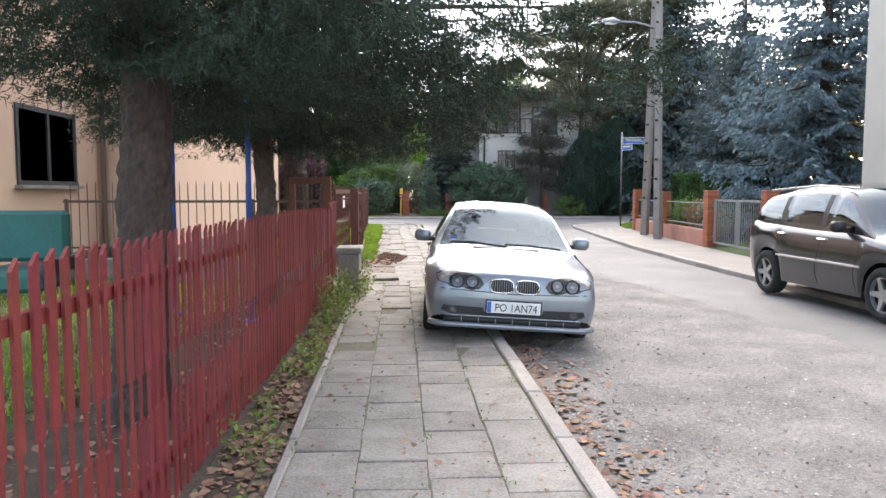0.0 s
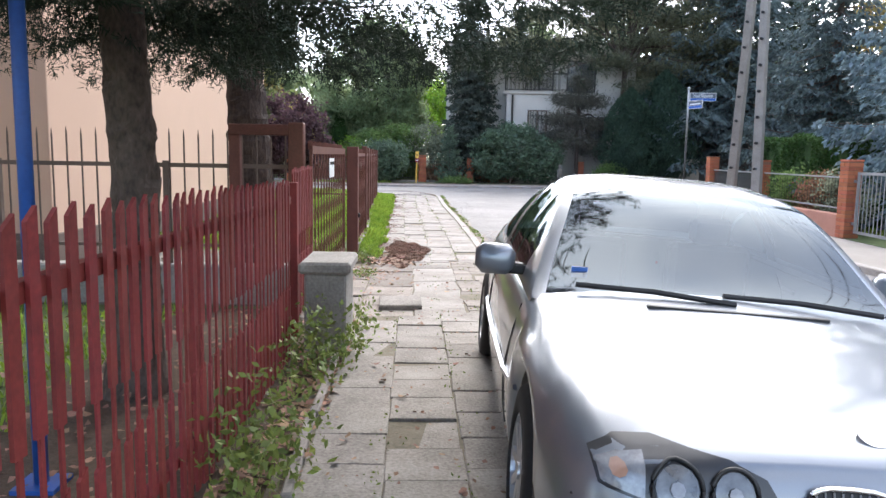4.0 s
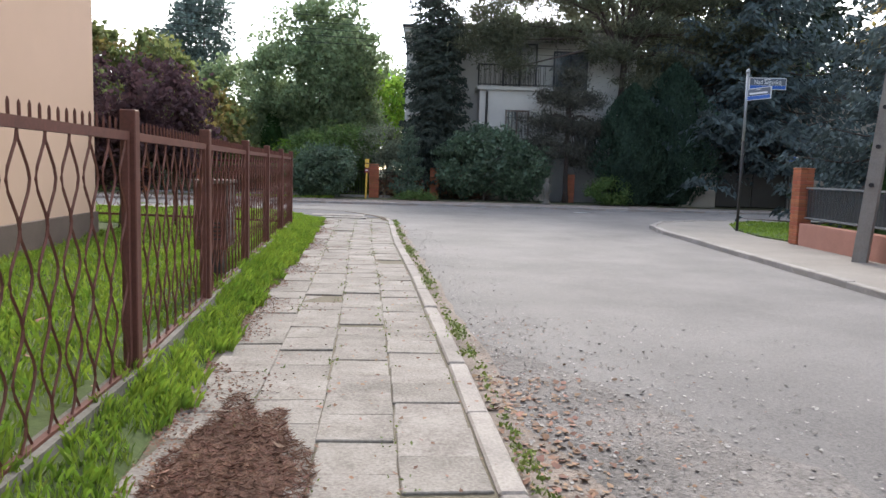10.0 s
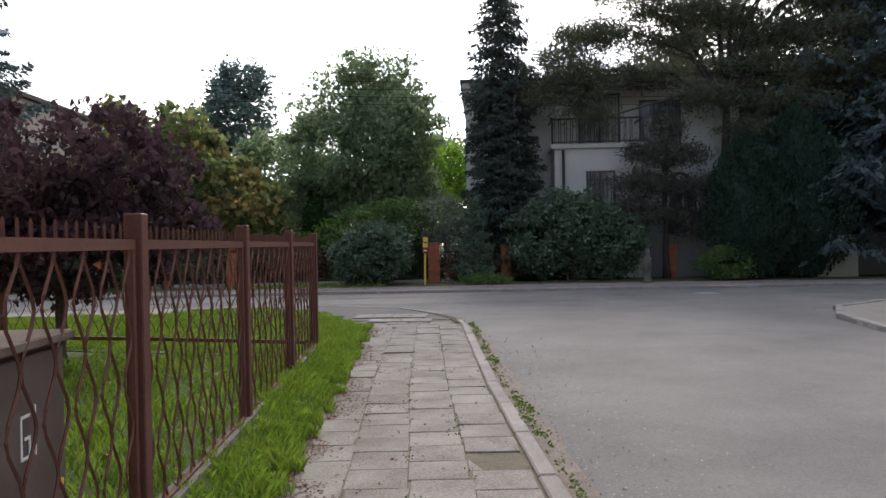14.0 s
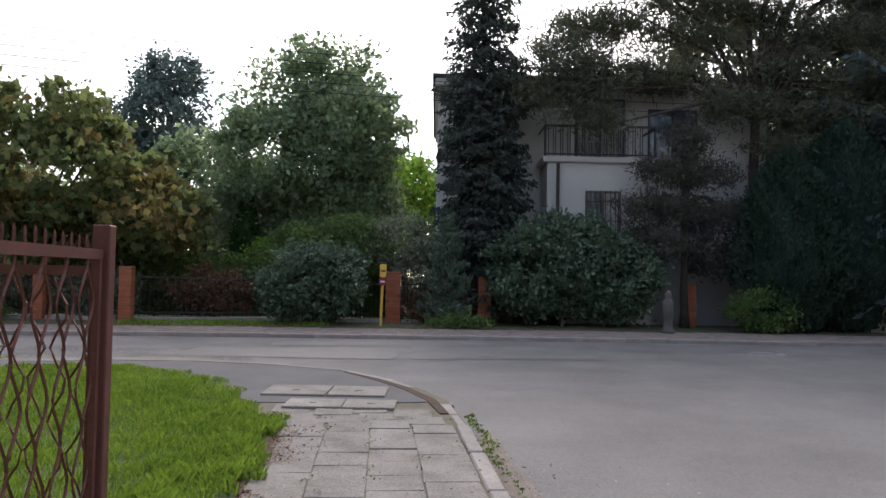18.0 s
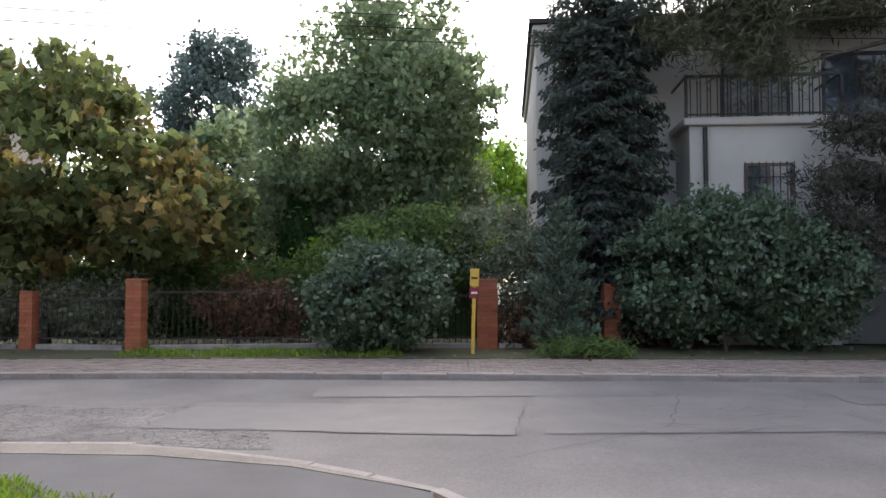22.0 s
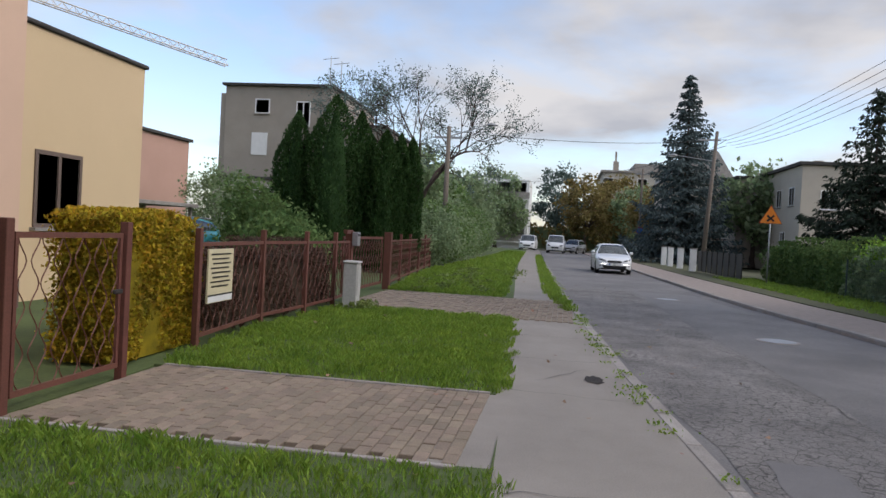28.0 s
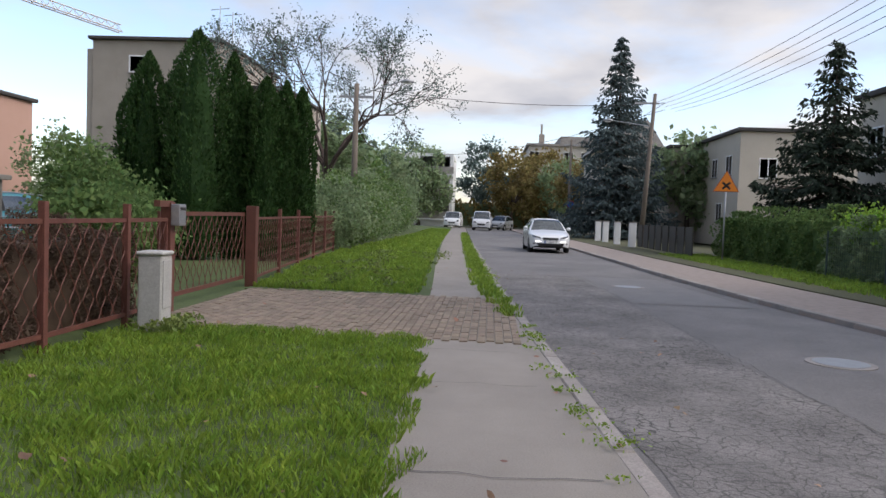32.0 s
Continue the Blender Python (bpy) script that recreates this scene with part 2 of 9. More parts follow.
M_BEIGE_R = mat("beige_render", (0.50, 0.45, 0.375), (0.41, 0.37, 0.31), scale=0.5, fine=90, rough=0.95, bump=0.3)
M_PALE_R = mat("pale_render", (0.52, 0.48, 0.42), (0.40, 0.37, 0.32), scale=0.6, fine=90, rough=0.95, bump=0.3)
M_VILLA = mat("aged_grey_render", (0.58, 0.54, 0.49), (0.42, 0.39, 0.355), scale=0.6, fine=90, rough=0.95, bump=0.3)
M_PINK_R = mat("salmon_render", (0.46, 0.285, 0.225), (0.41, 0.25, 0.195), scale=0.6, fine=90, rough=0.95, bump=0.3)
M_PLINTH = mat("brown_plinth", (0.16, 0.115, 0.095), (0.11, 0.08, 0.065), scale=2, fine=80, rough=0.9, bump=0.4)
M_ROOFING = mat("roof_felt", (0.06, 0.055, 0.052), rough=0.9, bump=0.3)
M_REDPAINT = mat("red_metal_paint", (0.21, 0.029, 0.028), (0.13, 0.019, 0.019), scale=6, fine=60, rough=0.6, bump=0.15, vary=0.12, spec=0.3)
M_BROWNPAINT = mat("brown_metal_paint", (0.155, 0.06, 0.044), (0.10, 0.04, 0.03), scale=5, fine=60, rough=0.62, bump=0.15, vary=0.08, spec=0.3)
M_DARKIRON = mat("dark_iron", (0.03, 0.025, 0.022), rough=0.6, bump=0.1)
M_BRICK = mat("orange_brick", (0.42, 0.135, 0.062), (0.29, 0.09, 0.045), scale=6, fine=60, rough=0.9, bump=0.5, vary=0.16)
M_PINKWALL = mat("painted_low_wall", (0.42, 0.20, 0.145), (0.34, 0.16, 0.115), scale=3, fine=60, rough=0.9, bump=0.4)
M_CONC = mat("weathered_concrete", (0.33, 0.31, 0.285), (0.17, 0.155, 0.14), scale=3, fine=50, rough=0.95, bump=0.6)
M_POLE = mat("pole_concrete", (0.30, 0.275, 0.245), (0.20, 0.18, 0.16), scale=3, fine=50, rough=0.95, bump=0.4)
M_WOODPOLE = mat("pole_wood", (0.20, 0.165, 0.135), (0.11, 0.09, 0.073), scale=4, fine=60, rough=0.9, bump=0.6, streak=(6, 6, 0.4))
M_BARK = mat("bark", (0.125, 0.092, 0.075), (0.038, 0.028, 0.023), scale=9, fine=40, rough=0.95, bump=1.0, dist=0.03, streak=(1, 1, 0.55))
M_BARK_RED = mat("pine_bark", (0.078, 0.053, 0.042), (0.024, 0.016, 0.013), scale=9, fine=40, rough=0.95, bump=1.0, dist=0.03, streak=(1, 1, 0.5))
M_STEEL = mat("galvanised_steel", (0.36, 0.37, 0.38), (0.27, 0.275, 0.28), scale=6, fine=40, rough=0.45, metal=0.6, bump=0.1)
M_BLUEPAINT = mat("blue_paint", (0.015, 0.085, 0.33), (0.012, 0.06, 0.24), rough=0.45, bump=0.1)
M_WHITE = mat("white_paint", (0.75, 0.75, 0.74), (0.64, 0.64, 0.63), rough=0.5, bump=0.1)
# sign blue darkened: the maple's shade is painted into this colour
M_SIGNSHADE = mat("shaded_sign_blue", (0.012, 0.035, 0.15), (0.010, 0.028, 0.12), rough=0.5, bump=0)
M_SIGNBLUE = mat("sign_blue", (0.02, 0.11, 0.42), (0.018, 0.10, 0.37), rough=0.4, bump=0)
# red darkened too, for the no parking rim in shade
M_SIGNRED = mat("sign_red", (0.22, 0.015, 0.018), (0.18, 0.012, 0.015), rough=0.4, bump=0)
M_ORANGE = mat("sign_orange", (0.85, 0.25, 0.02), (0.8, 0.23, 0.02), rough=0.4, bump=0)
M_YELLOW = mat("yellow_post_paint", (0.70, 0.42, 0.06), (0.58, 0.34, 0.05), rough=0.5, bump=0.1)
M_BLACK = mat("black_plastic", (0.012, 0.012, 0.013), (0.009, 0.009, 0.009), rough=0.6, bump=0)
M_RUBBER = mat("tyre_rubber", (0.018, 0.018, 0.018), (0.01, 0.01, 0.01), rough=0.85, bump=0.2)
M_GREENBIN = mat("green_fabric", (0.02, 0.12, 0.10), (0.015, 0.085, 0.07), rough=0.7, bump=0.2)
M_WINDOW = mat("window_glass", (0.07, 0.085, 0.105), (0.05, 0.06, 0.075), rough=0.06, bump=0, spec=0.8)
M_DARKINSIDE = mat("dark_shutter_and_recess", (0.035, 0.035, 0.042), (0.028, 0.028, 0.033), rough=0.6, bump=0.1)
M_CABLE = mat("cable", (0.02, 0.02, 0.02), rough=0.7, bump=0)
M_CRANE = mat("crane_paint", (0.6, 0.55, 0.5), rough=0.6, bump=0)


def leafmat(name, light, dark, vary=0.35, tr=0.25, scale=0.8, rough=0.78, spec=0.22):
    light, dark = tuple(min(0.8, v * 1.45) for v in light), tuple(v * 1.55 for v in dark)
    return mat(name, light, dark, scale=scale, fine=7, rough=rough, spec=spec, bump=0, vary=vary, island=True, translucent=min(0.62, tr + 0.2))


L_SPRUCE = leafmat("spruce_needles", (0.030, 0.043, 0.027), (0.010, 0.016, 0.011), tr=-0.1)
L_BLUE = leafmat("blue_spruce_needles", (0.135, 0.185, 0.205), (0.055, 0.082, 0.095), tr=0.1)
L_BLUE2 = leafmat("grey_spruce_needles", (0.085, 0.112, 0.112), (0.030, 0.042, 0.043), tr=0.1)
L_PINE = leafmat("pine_needles", (0.112, 0.115, 0.072), (0.046, 0.052, 0.036), tr=0.2)
L_PINE2 = leafmat("young_pine_needles", (0.105, 0.145, 0.10), (0.045, 0.068, 0.05), tr=0.15)
L_BROWNPINE = leafmat("brownish_pine_needles", (0.092, 0.088, 0.068), (0.038, 0.037, 0.031), tr=0.12)
L_THUJA = leafmat("thuja_scales", (0.034, 0.072, 0.019), (0.011, 0.028, 0.007), tr=0.1)
L_YEW = leafmat("yew_needles", (0.032, 0.056, 0.036), (0.015, 0.027, 0.018), tr=0.1)
L_COLUMN = leafmat("ivy_column_leaves", (0.066, 0.080, 0.066), (0.026, 0.033, 0.027), tr=0.1)
L_CHERRY = leafmat("cherry_leaves", (0.20, 0.25, 0.135), (0.112, 0.158, 0.083), tr=0.4, rough=0.55, spec=0.35)
L_MAPLE2 = leafmat("browning_maple_leaves", (0.21, 0.165, 0.055), (0.09, 0.075, 0.03), vary=0.4, tr=0.4, scale=0.5, rough=0.55, spec=0.35)
L_MAPLE = leafmat("maple_leaves", (0.155, 0.175, 0.062), (0.065, 0.09, 0.036), vary=0.45, tr=0.45, scale=0.5, rough=0.55, spec=0.35)
L_LAUREL = leafmat("laurel_leaves", (0.098, 0.148, 0.088), (0.034, 0.058, 0.036), tr=0.1, rough=0.42, spec=0.5)
L_BUSH = leafmat("bush_leaves", (0.125, 0.185, 0.06), (0.05, 0.09, 0.03), tr=0.3)
L_GREYBUSH = leafmat("grey_bush_leaves", (0.20, 0.225, 0.155), (0.09, 0.105, 0.075), tr=0.25)
L_PURPLE = leafmat("plum_leaves", (0.075, 0.045, 0.055), (0.03, 0.018, 0.022), tr=0.2)
L_GOLD = leafmat("golden_hedge_leaves", (0.40, 0.28, 0.022), (0.15, 0.125, 0.017), vary=0.5, tr=0.3, scale=1.5)
L_LIME = leafmat("lime_leaves", (0.20, 0.32, 0.05), (0.11, 0.20, 0.03), tr=0.35)
L_BLUEFAR = leafmat("distant_grey_leaves", (0.12, 0.16, 0.14), (0.06, 0.085, 0.08), tr=0.2)
L_AUTUMN = leafmat("autumn_leaves", (0.19, 0.15, 0.055), (0.10, 0.08, 0.035), vary=0.4, tr=0.3)
L_REDBUSH = leafmat("red_shrub_leaves", (0.20, 0.105, 0.07), (0.085, 0.06, 0.035), vary=0.4, tr=0.3)



def crazed(name, base, dark, cell=10.0, seam=0.07, rough=0.95):
    """Old asphalt: coarse gravel broken into a net of fine cracks."""
    m = mat(name, base, dark, scale=1.0, fine=75, rough=rough, bump=0.9, bump_scale=90, dist=0.012)
    nt = m.node_tree
    b = nt.nodes["Principled BSDF"]
    co = nt.nodes.new("ShaderNodeTexCoord")
    wob = nt.nodes.new("ShaderNodeTexNoise")
    wob.inputs["Scale"].default_value = 5.0
    wob.inputs["Detail"].default_value = 4
    nt.links.new(co.outputs["Object"], wob.inputs["Vector"])
    ad = nt.nodes.new("ShaderNodeVectorMath")
    ad.operation = "MULTIPLY_ADD"
    ad.inputs[1].default_value = (0.22, 0.22, 0.0)
    nt.links.new(wob.outputs["Color"], ad.inputs[0])
    nt.links.new(co.outputs["Object"], ad.inputs[2])
    vo = nt.nodes.new("ShaderNodeTexVoronoi")
    vo.feature = "DISTANCE_TO_EDGE"
    vo.inputs["Scale"].default_value = cell
    nt.links.new(ad.outputs[0], vo.inputs["Vector"])
    big = nt.nodes.new("ShaderNodeTexNoise")
    big.inputs["Scale"].default_value = 0.55
    big.inputs["Detail"].default_value = 3
    nt.links.new(co.outputs["Object"], big.inputs["Vector"])
    br = nt.nodes.new("ShaderNodeMapRange")
    br.inputs["From Min"].default_value = 0.38
    br.inputs["From Max"].default_value = 0.62
    br.inputs["To Min"].default_value = 0.6
    br.inputs["To Max"].default_value = 1.0
    nt.links.new(big.outputs["Fac"], br.inputs["Value"])
    mr = nt.nodes.new("ShaderNodeMapRange")
    mr.inputs["From Min"].default_value = 0.0
    mr.inputs["From Max"].default_value = seam
    mr.inputs["To Min"].default_value = 1.0
    mr.inputs["To Max"].default_value = 0.0
    nt.links.new(vo.outputs["Distance"], mr.inputs["Value"])
    ml = nt.nodes.new("ShaderNodeMath")
    ml.operation = "MULTIPLY"
    nt.links.new(mr.outputs[0], ml.inputs[0])
    nt.links.new(br.outputs[0], ml.inputs[1])
    mx = nt.nodes.new("ShaderNodeMix")
    mx.data_type = "RGBA"
    mx.inputs[7].default_value = (0.05, 0.047, 0.044, 1)
    nt.links.new(ml.outputs[0], mx.inputs[0])
    nt.links.new(b.inputs["Base Color"].links[0].from_socket, mx.inputs[6])
    nt.links.new(mx.outputs[2], b.inputs["Base Color"])
    return m


M_ASPHALT_OLD = crazed("worn_asphalt", (0.27, 0.25, 0.235), (0.085, 0.08, 0.077))
# rubble darkened: shade inside the flat potholes is painted into the colour
M_HOLE = mat("shaded_pothole_rubble", (0.04, 0.033, 0.03), (0.012, 0.010, 0.009), scale=6, fine=40, rough=1.0, bump=1.0, dist=0.02)
L_TWIG = leafmat("dead_twigs", (0.085, 0.055, 0.04), (0.035, 0.024, 0.018), vary=0.4, tr=0.1)
M_SAND = mat("sandy_concrete", (0.27, 0.24, 0.205), (0.15, 0.132, 0.113), scale=2.2, fine=60, rough=0.95, bump=0.6, dist=0.006)
M_APRON = mat("dark_asphalt_apron", (0.135, 0.13, 0.13), (0.09, 0.087, 0.087), scale=1.0, fine=110, rough=0.92, bump=0.6, bump_scale=130)
M_WORN = mat("gravelly_asphalt", (0.255, 0.233, 0.216), (0.075, 0.069, 0.064), scale=1.3, fine=42, rough=0.96, bump=1.0, bump_scale=70, dist=0.012)
M_CABINET = mat("pale_cabinet_concrete", (0.46, 0.45, 0.43), (0.33, 0.32, 0.30), scale=3, fine=50, rough=0.9, bump=0.3)
M_PLINTHC = mat("mossy_plinth_concrete", (0.20, 0.185, 0.16), (0.10, 0.095, 0.075), scale=3, fine=50, rough=0.95, bump=0.6)
M_STONE = mat("dark_weathered_stone", (0.14, 0.125, 0.105), (0.07, 0.062, 0.052), scale=4, fine=40, rough=0.95, bump=0.6)
# ---- building helpers ----
def part(name, bm, material, parent=None, label="", smooth=False):
    """Link a bmesh as one mesh object under a thing or under a part."""
    me = bpy.data.meshes.new(name)
    bm.to_mesh(me)
    bm.free()
    me.materials.append(material)
    if smooth:
        for p in me.polygons:
            p.use_smooth = True
    ob = new(name, me)
    if parent is not None:
        ob.parent = parent
    if label:
        tagged(ob, label)
    return ob


def raw(name, verts, faces, material, parent=None, label="", smooth=False):
    me = bpy.data.meshes.new(name)
    me.from_pydata([tuple(v) for v in verts], [], faces)
    me.materials.append(material)
    if smooth:
        for p in me.polygons:
            p.use_smooth = True
    ob = new(name, me)
    if parent is not None:
        ob.parent = parent
    if label:
        tagged(ob, label)
    return ob


def empty(name, m=None, label="", category="", group="", kind=""):
    ob = new(name)
    ob.empty_display_size = 0.2
    if m is not None:
        ob.matrix_world = m
    return tagged(ob, label, category, group, kind)


def box(bm, x0, x1, y0, y1, z0, z1, bevel=0.0):
    r = bmesh.ops.create_cube(bm, size=1.0)
    vs = r["verts"]
    for v in vs:
        v.co = Vector((x0 + (v.co.x + 0.5) * (x1 - x0), y0 + (v.co.y + 0.5) * (y1 - y0), z0 + (v.co.z + 0.5) * (z1 - z0)))
    if bevel:
        es = list({e for v in vs for e in v.link_edges})
        bmesh.ops.bevel(bm, geom=es, offset=bevel, segments=1, affect="EDGES")
    return vs


def boxes(*dims, bevel=0.0):
    bm = bmesh.new()
    for d in dims:
        box(bm, *d, bevel=bevel)
    return bm


def tube(bm, pts, radii, seg=8, cap=True):
    """A tapered tube through points."""
    pts = [Vector(p) for p in pts]
    if not isinstance(radii, (list, tuple)):
        radii = [radii] * len(pts)
    rings = []
    for i, p in enumerate(pts):
        d = (pts[min(i + 1, len(pts) - 1)] - pts[max(i - 1, 0)]).normalized()
        up = Vector((0, 0, 1)) if abs(d.z) < 0.9 else Vector((1, 0, 0))
        a = d.cross(up).normalized()
        b = d.cross(a)
        rings.append([bm.verts.new(p + radii[i] * (math.cos(2 * math.pi * k / seg) * a + math.sin(2 * math.pi * k / seg) * b)) for k in range(seg)])
    for r0, r1 in zip(rings, rings[1:]):
        for k in range(seg):
            bm.faces.new((r0[k], r1[k], r1[(k + 1) % seg], r0[(k + 1) % seg]))
    if cap:
        bm.faces.new(rings[0])
        bm.faces.new(list(reversed(rings[-1])))
    return bm


def tubes(*items, seg=8):
    bm = bmesh.new()
    for pts, r in items:
        tube(bm, pts, r, seg)
    return bm


def prism(bm, poly, z0, z1):
    """An upright slab over a plan polygon (counter-clockwise)."""
    lo = [bm.verts.new((x, y, z0)) for x, y in poly]
    hi = [bm.verts.new((x, y, z1)) for x, y in poly]
    n = len(poly)
    bm.faces.new(hi)
    bm.faces.new(list(reversed(lo)))
    for i in range(n):
        bm.faces.new((lo[i], lo[(i + 1) % n], hi[(i + 1) % n], hi[i]))
    return bm


def lerp_line(pts, x, axis):
    """The other coordinate of a plan polyline at a value of one axis."""
    other = 1 - axis
    ps = sorted(pts, key=lambda p: p[axis])
    if x <= ps[0][axis]:
        a, b = ps[0], ps[1]
    elif x >= ps[-1][axis]:
        a, b = ps[-2], ps[-1]
    else:
        for a, b in zip(ps, ps[1:]):
            if a[axis] <= x <= b[axis]:
                break
    w = (x - a[axis]) / (b[axis] - a[axis])
    return a[other] + w * (b[other] - a[other])


def along(pts, step, start=0.0):
    """Stations every step metres along a plan polyline: point and heading angle."""
    out, s = [], start
    acc = 0.0
    for a, b in zip(pts, pts[1:]):
        d = math.dist(a, b)
        while s <= acc + d + 1e-9:
            w = (s - acc) / d
            out.append((a[0] + w * (b[0] - a[0]), a[1] + w * (b[1] - a[1]), math.atan2(b[1] - a[1], b[0] - a[0])))
            s += step
        acc += d
    return out


def leaves(name, centres, size, material, parent, rng, aspect=0.5, dirs=None, flat=0.0, lobed=False):
    """Many small leaf blades (bent diamonds), one mesh. dirs: the way each leaf points."""
    c = np.asarray(centres, float)
    n = len(c)
    d = rng.normal(size=(n, 3)) if dirs is None else np.asarray(dirs, float) + rng.normal(size=(n, 3)) * 0.35
    d /= np.linalg.norm(d, axis=1)[:, None] + 1e-9
    q = rng.normal(size=(n, 3))
    q[:, 2] *= 1 - flat
    s = np.cross(d, q)
    s /= np.linalg.norm(s, axis=1)[:, None] + 1e-9
    nn = np.cross(d, s)
    L = size * rng.uniform(0.6, 1.3, (n, 1))
    W = L * aspect * 0.5
    v = np.empty((n, 4, 3))
    v[:, 0] = c - d * L * 0.5
    v[:, 1] = c + s * W + nn * W * 0.35
    v[:, 2] = c + d * L * 0.5
    v[:, 3] = c - s * W + nn * W * 0.35
    k = 4
    if lobed:
        # a leaf with three pointed lobes
        k = 8
        v = np.empty((n, 8, 3))
        for i, (a, b) in enumerate(((-0.5, 0.0), (-0.25, 0.55), (0.1, 1.0), (0.12, 0.42), (0.55, 0.0), (0.12, -0.42), (0.1, -1.0), (-0.25, -0.55))):
            v[:, i] = c + d * L * a + s * W * b - nn * W * 0.45 * abs(b)
    me = bpy.data.meshes.new(name)
    me.vertices.add(n * k)
    me.vertices.foreach_set("co", v.reshape(-1))
    me.loops.add(n * k)
    me.loops.foreach_set("vertex_index", np.arange(n * k, dtype=np.int32))
    me.polygons.add(n)
    me.polygons.foreach_set("loop_start", np.arange(0, n * k, k, dtype=np.int32))
    me.polygons.foreach_set("loop_total", np.full(n, k, dtype=np.int32))
    me.update(calc_edges=True)
    me.materials.append(material)
    ob = new(name, me)
    if parent is not None:
        ob.parent = parent
    return ob


# ---- plan ----
ROAD_Z, WALK_Z = -0.09, 0.0
KERB1 = [(1.82, -6), (1.71, 3), (1.61, 12), (1.53, 18), (1.44, 22), (1.30, 26), (1.24, 31)]
CORNER = [(1.24, 31), (1.16, 32.4), (0.88, 33.3), (0.5, 34.1), (0.0, 34.85), (-0.62, 35.3), (-1.2, 35.65), (-2.0, 36.0), (-2.9, 36.22), (-4.0, 36.2), (-5.2, 35.82)]
KERB2 = [(-5.2, 35.82), (-7.0, 35.66), (-10.3, 35.40), (-12.5, 35.2), (-14.4, 35.04), (-20, 34.66), (-26, 34.3), (-50, 33.2), (-100, 31.2)]
KERB_FAR = [(45, 40.5), (10, 40.6), (3, 40.85), (-4.4, 40.95), (-8, 40.7), (-11, 40.4), (-15, 40.2), (-20.3, 39.75), (-26, 39.1), (-31, 38.78), (-41.6, 38.36), (-70, 37.3), (-100, 36.2)]
KERB_R = [(6.75, -6), (6.68, 12), (6.66, 15), (6.75, 19.5), (7.1, 24), (7.35, 27), (7.6, 30.2)]
CORNER_R = [(7.6, 30.2), (7.95, 32.0), (8.8, 33.6), (10.4, 34.7), (12.5, 35.1), (45, 35.4)]
FENCE1 = [(-0.50, 12.0), (-0.50, 14.9), (-0.37, 15.3), (-0.38, 17.26), (-0.485, 19.4), (-0.62, 22), (-0.73, 25), (-0.82, 27.85)]
GRASS1 = [(0.02, 14.6), (-0.12, 17), (-0.22, 21), (-0.28, 26), (-0.45, 30.5)]
WALK2_S = [(-5.4, 34.15), (-6.6, 34.02), (-10.9, 33.80), (-14.2, 33.60), (-18.8, 33.3), (-24, 33.1), (-33.5, 32.5), (-57, 31.3), (-100, 29.6)]
FENCE2 = [(-9.0, 30.25), (-12.0, 30.2), (-15.7, 29.95), (-18.6, 29.75), (-19.7, 29.9), (-23.5, 29.85), (-36.5, 28.6)]


def sheet(name, poly, z, material, label, thick=0.12, category=""):
    ob = part(name, prism(bmesh.new(), poly, z - thick, z), material)
    return tagged(ob, label, category or "ground", kind="structure")


# one sheet of ground to the horizon
bm = bmesh.new()
n = 24
gx = [-600, -220, -120, -80, -60, -45, -35, -25, -15, -8, -2, 2, 8, 14, 22, 35, 60, 120, 220, 600]
gy = [-300, -100, -40, -15, -6, 0, 6, 12, 18, 24, 30, 36, 42, 48, 60, 80, 120, 220, 600]
grid = [[bm.verts.new((x, y, -0.2)) for x in gx] for y in gy]
for j in range(len(gy) - 1):
    for i in range(len(gx) - 1):
        bm.faces.new((grid[j][i], grid[j][i + 1], grid[j + 1][i + 1], grid[j + 1][i]))
tagged(part("ground", bm, M_GROUND), "mossy brown earth with sparse grass under gardens", "ground", kind="structure")

# roads
road_poly = KERB1[:] + CORNER[1:] + KERB2[1:] + list(reversed(KERB_FAR)) + list(reversed(CORNER_R)) + list(reversed(KERB_R))[1:]
road_poly = list(reversed(road_poly))
sheet("road", road_poly, ROAD_Z, M_ASPHALT, "worn grey asphalt road with patches and cracks", 0.1, "road")

# left-hand garden ground behind the fences
sheet("garden_ground_west", [(-60, -6), (-0.36, -6), (-0.36, 11.9), *FENCE1, (-3.2, 28.6), (-9.0, 30.25), *FENCE2[1:], (-100, 27), (-100, -6)], -0.02, M_TURF, "patchy lawn and bare soil behind fences", 0.15)

# bed of the slab walk, with sand in the joints
bed = [*KERB1, *CORNER[1:4], (0.1, 34.3), (-0.9, 34.4), (-0.95, 29.0), *reversed(FENCE1[:-1]), (-0.12, 11.5), (-0.05, -6)]
sheet("pavement", bed, -0.011, M_BED, "concrete slab pavement with sandy weedy joints", 0.15, "pavement")
pav1 = bpy.data.objects["pavement"]
# soil strip by the red fence
sheet("garden_soil", [(-1.9, -6), (-0.36, -6), (-0.36, 11.85), (-1.6, 11.85)], -0.01, M_SOIL, "bare brown soil with fallen leaves behind the red fence", 0.08)
sheet("soil_strip", [(-0.38, -6), (0.0, -6), (-0.06, 6), (-0.13, 11.3), (-0.38, 11.4)], -0.012, M_SOIL, "bare soil strip with dry leaves by the fence", 0.1)
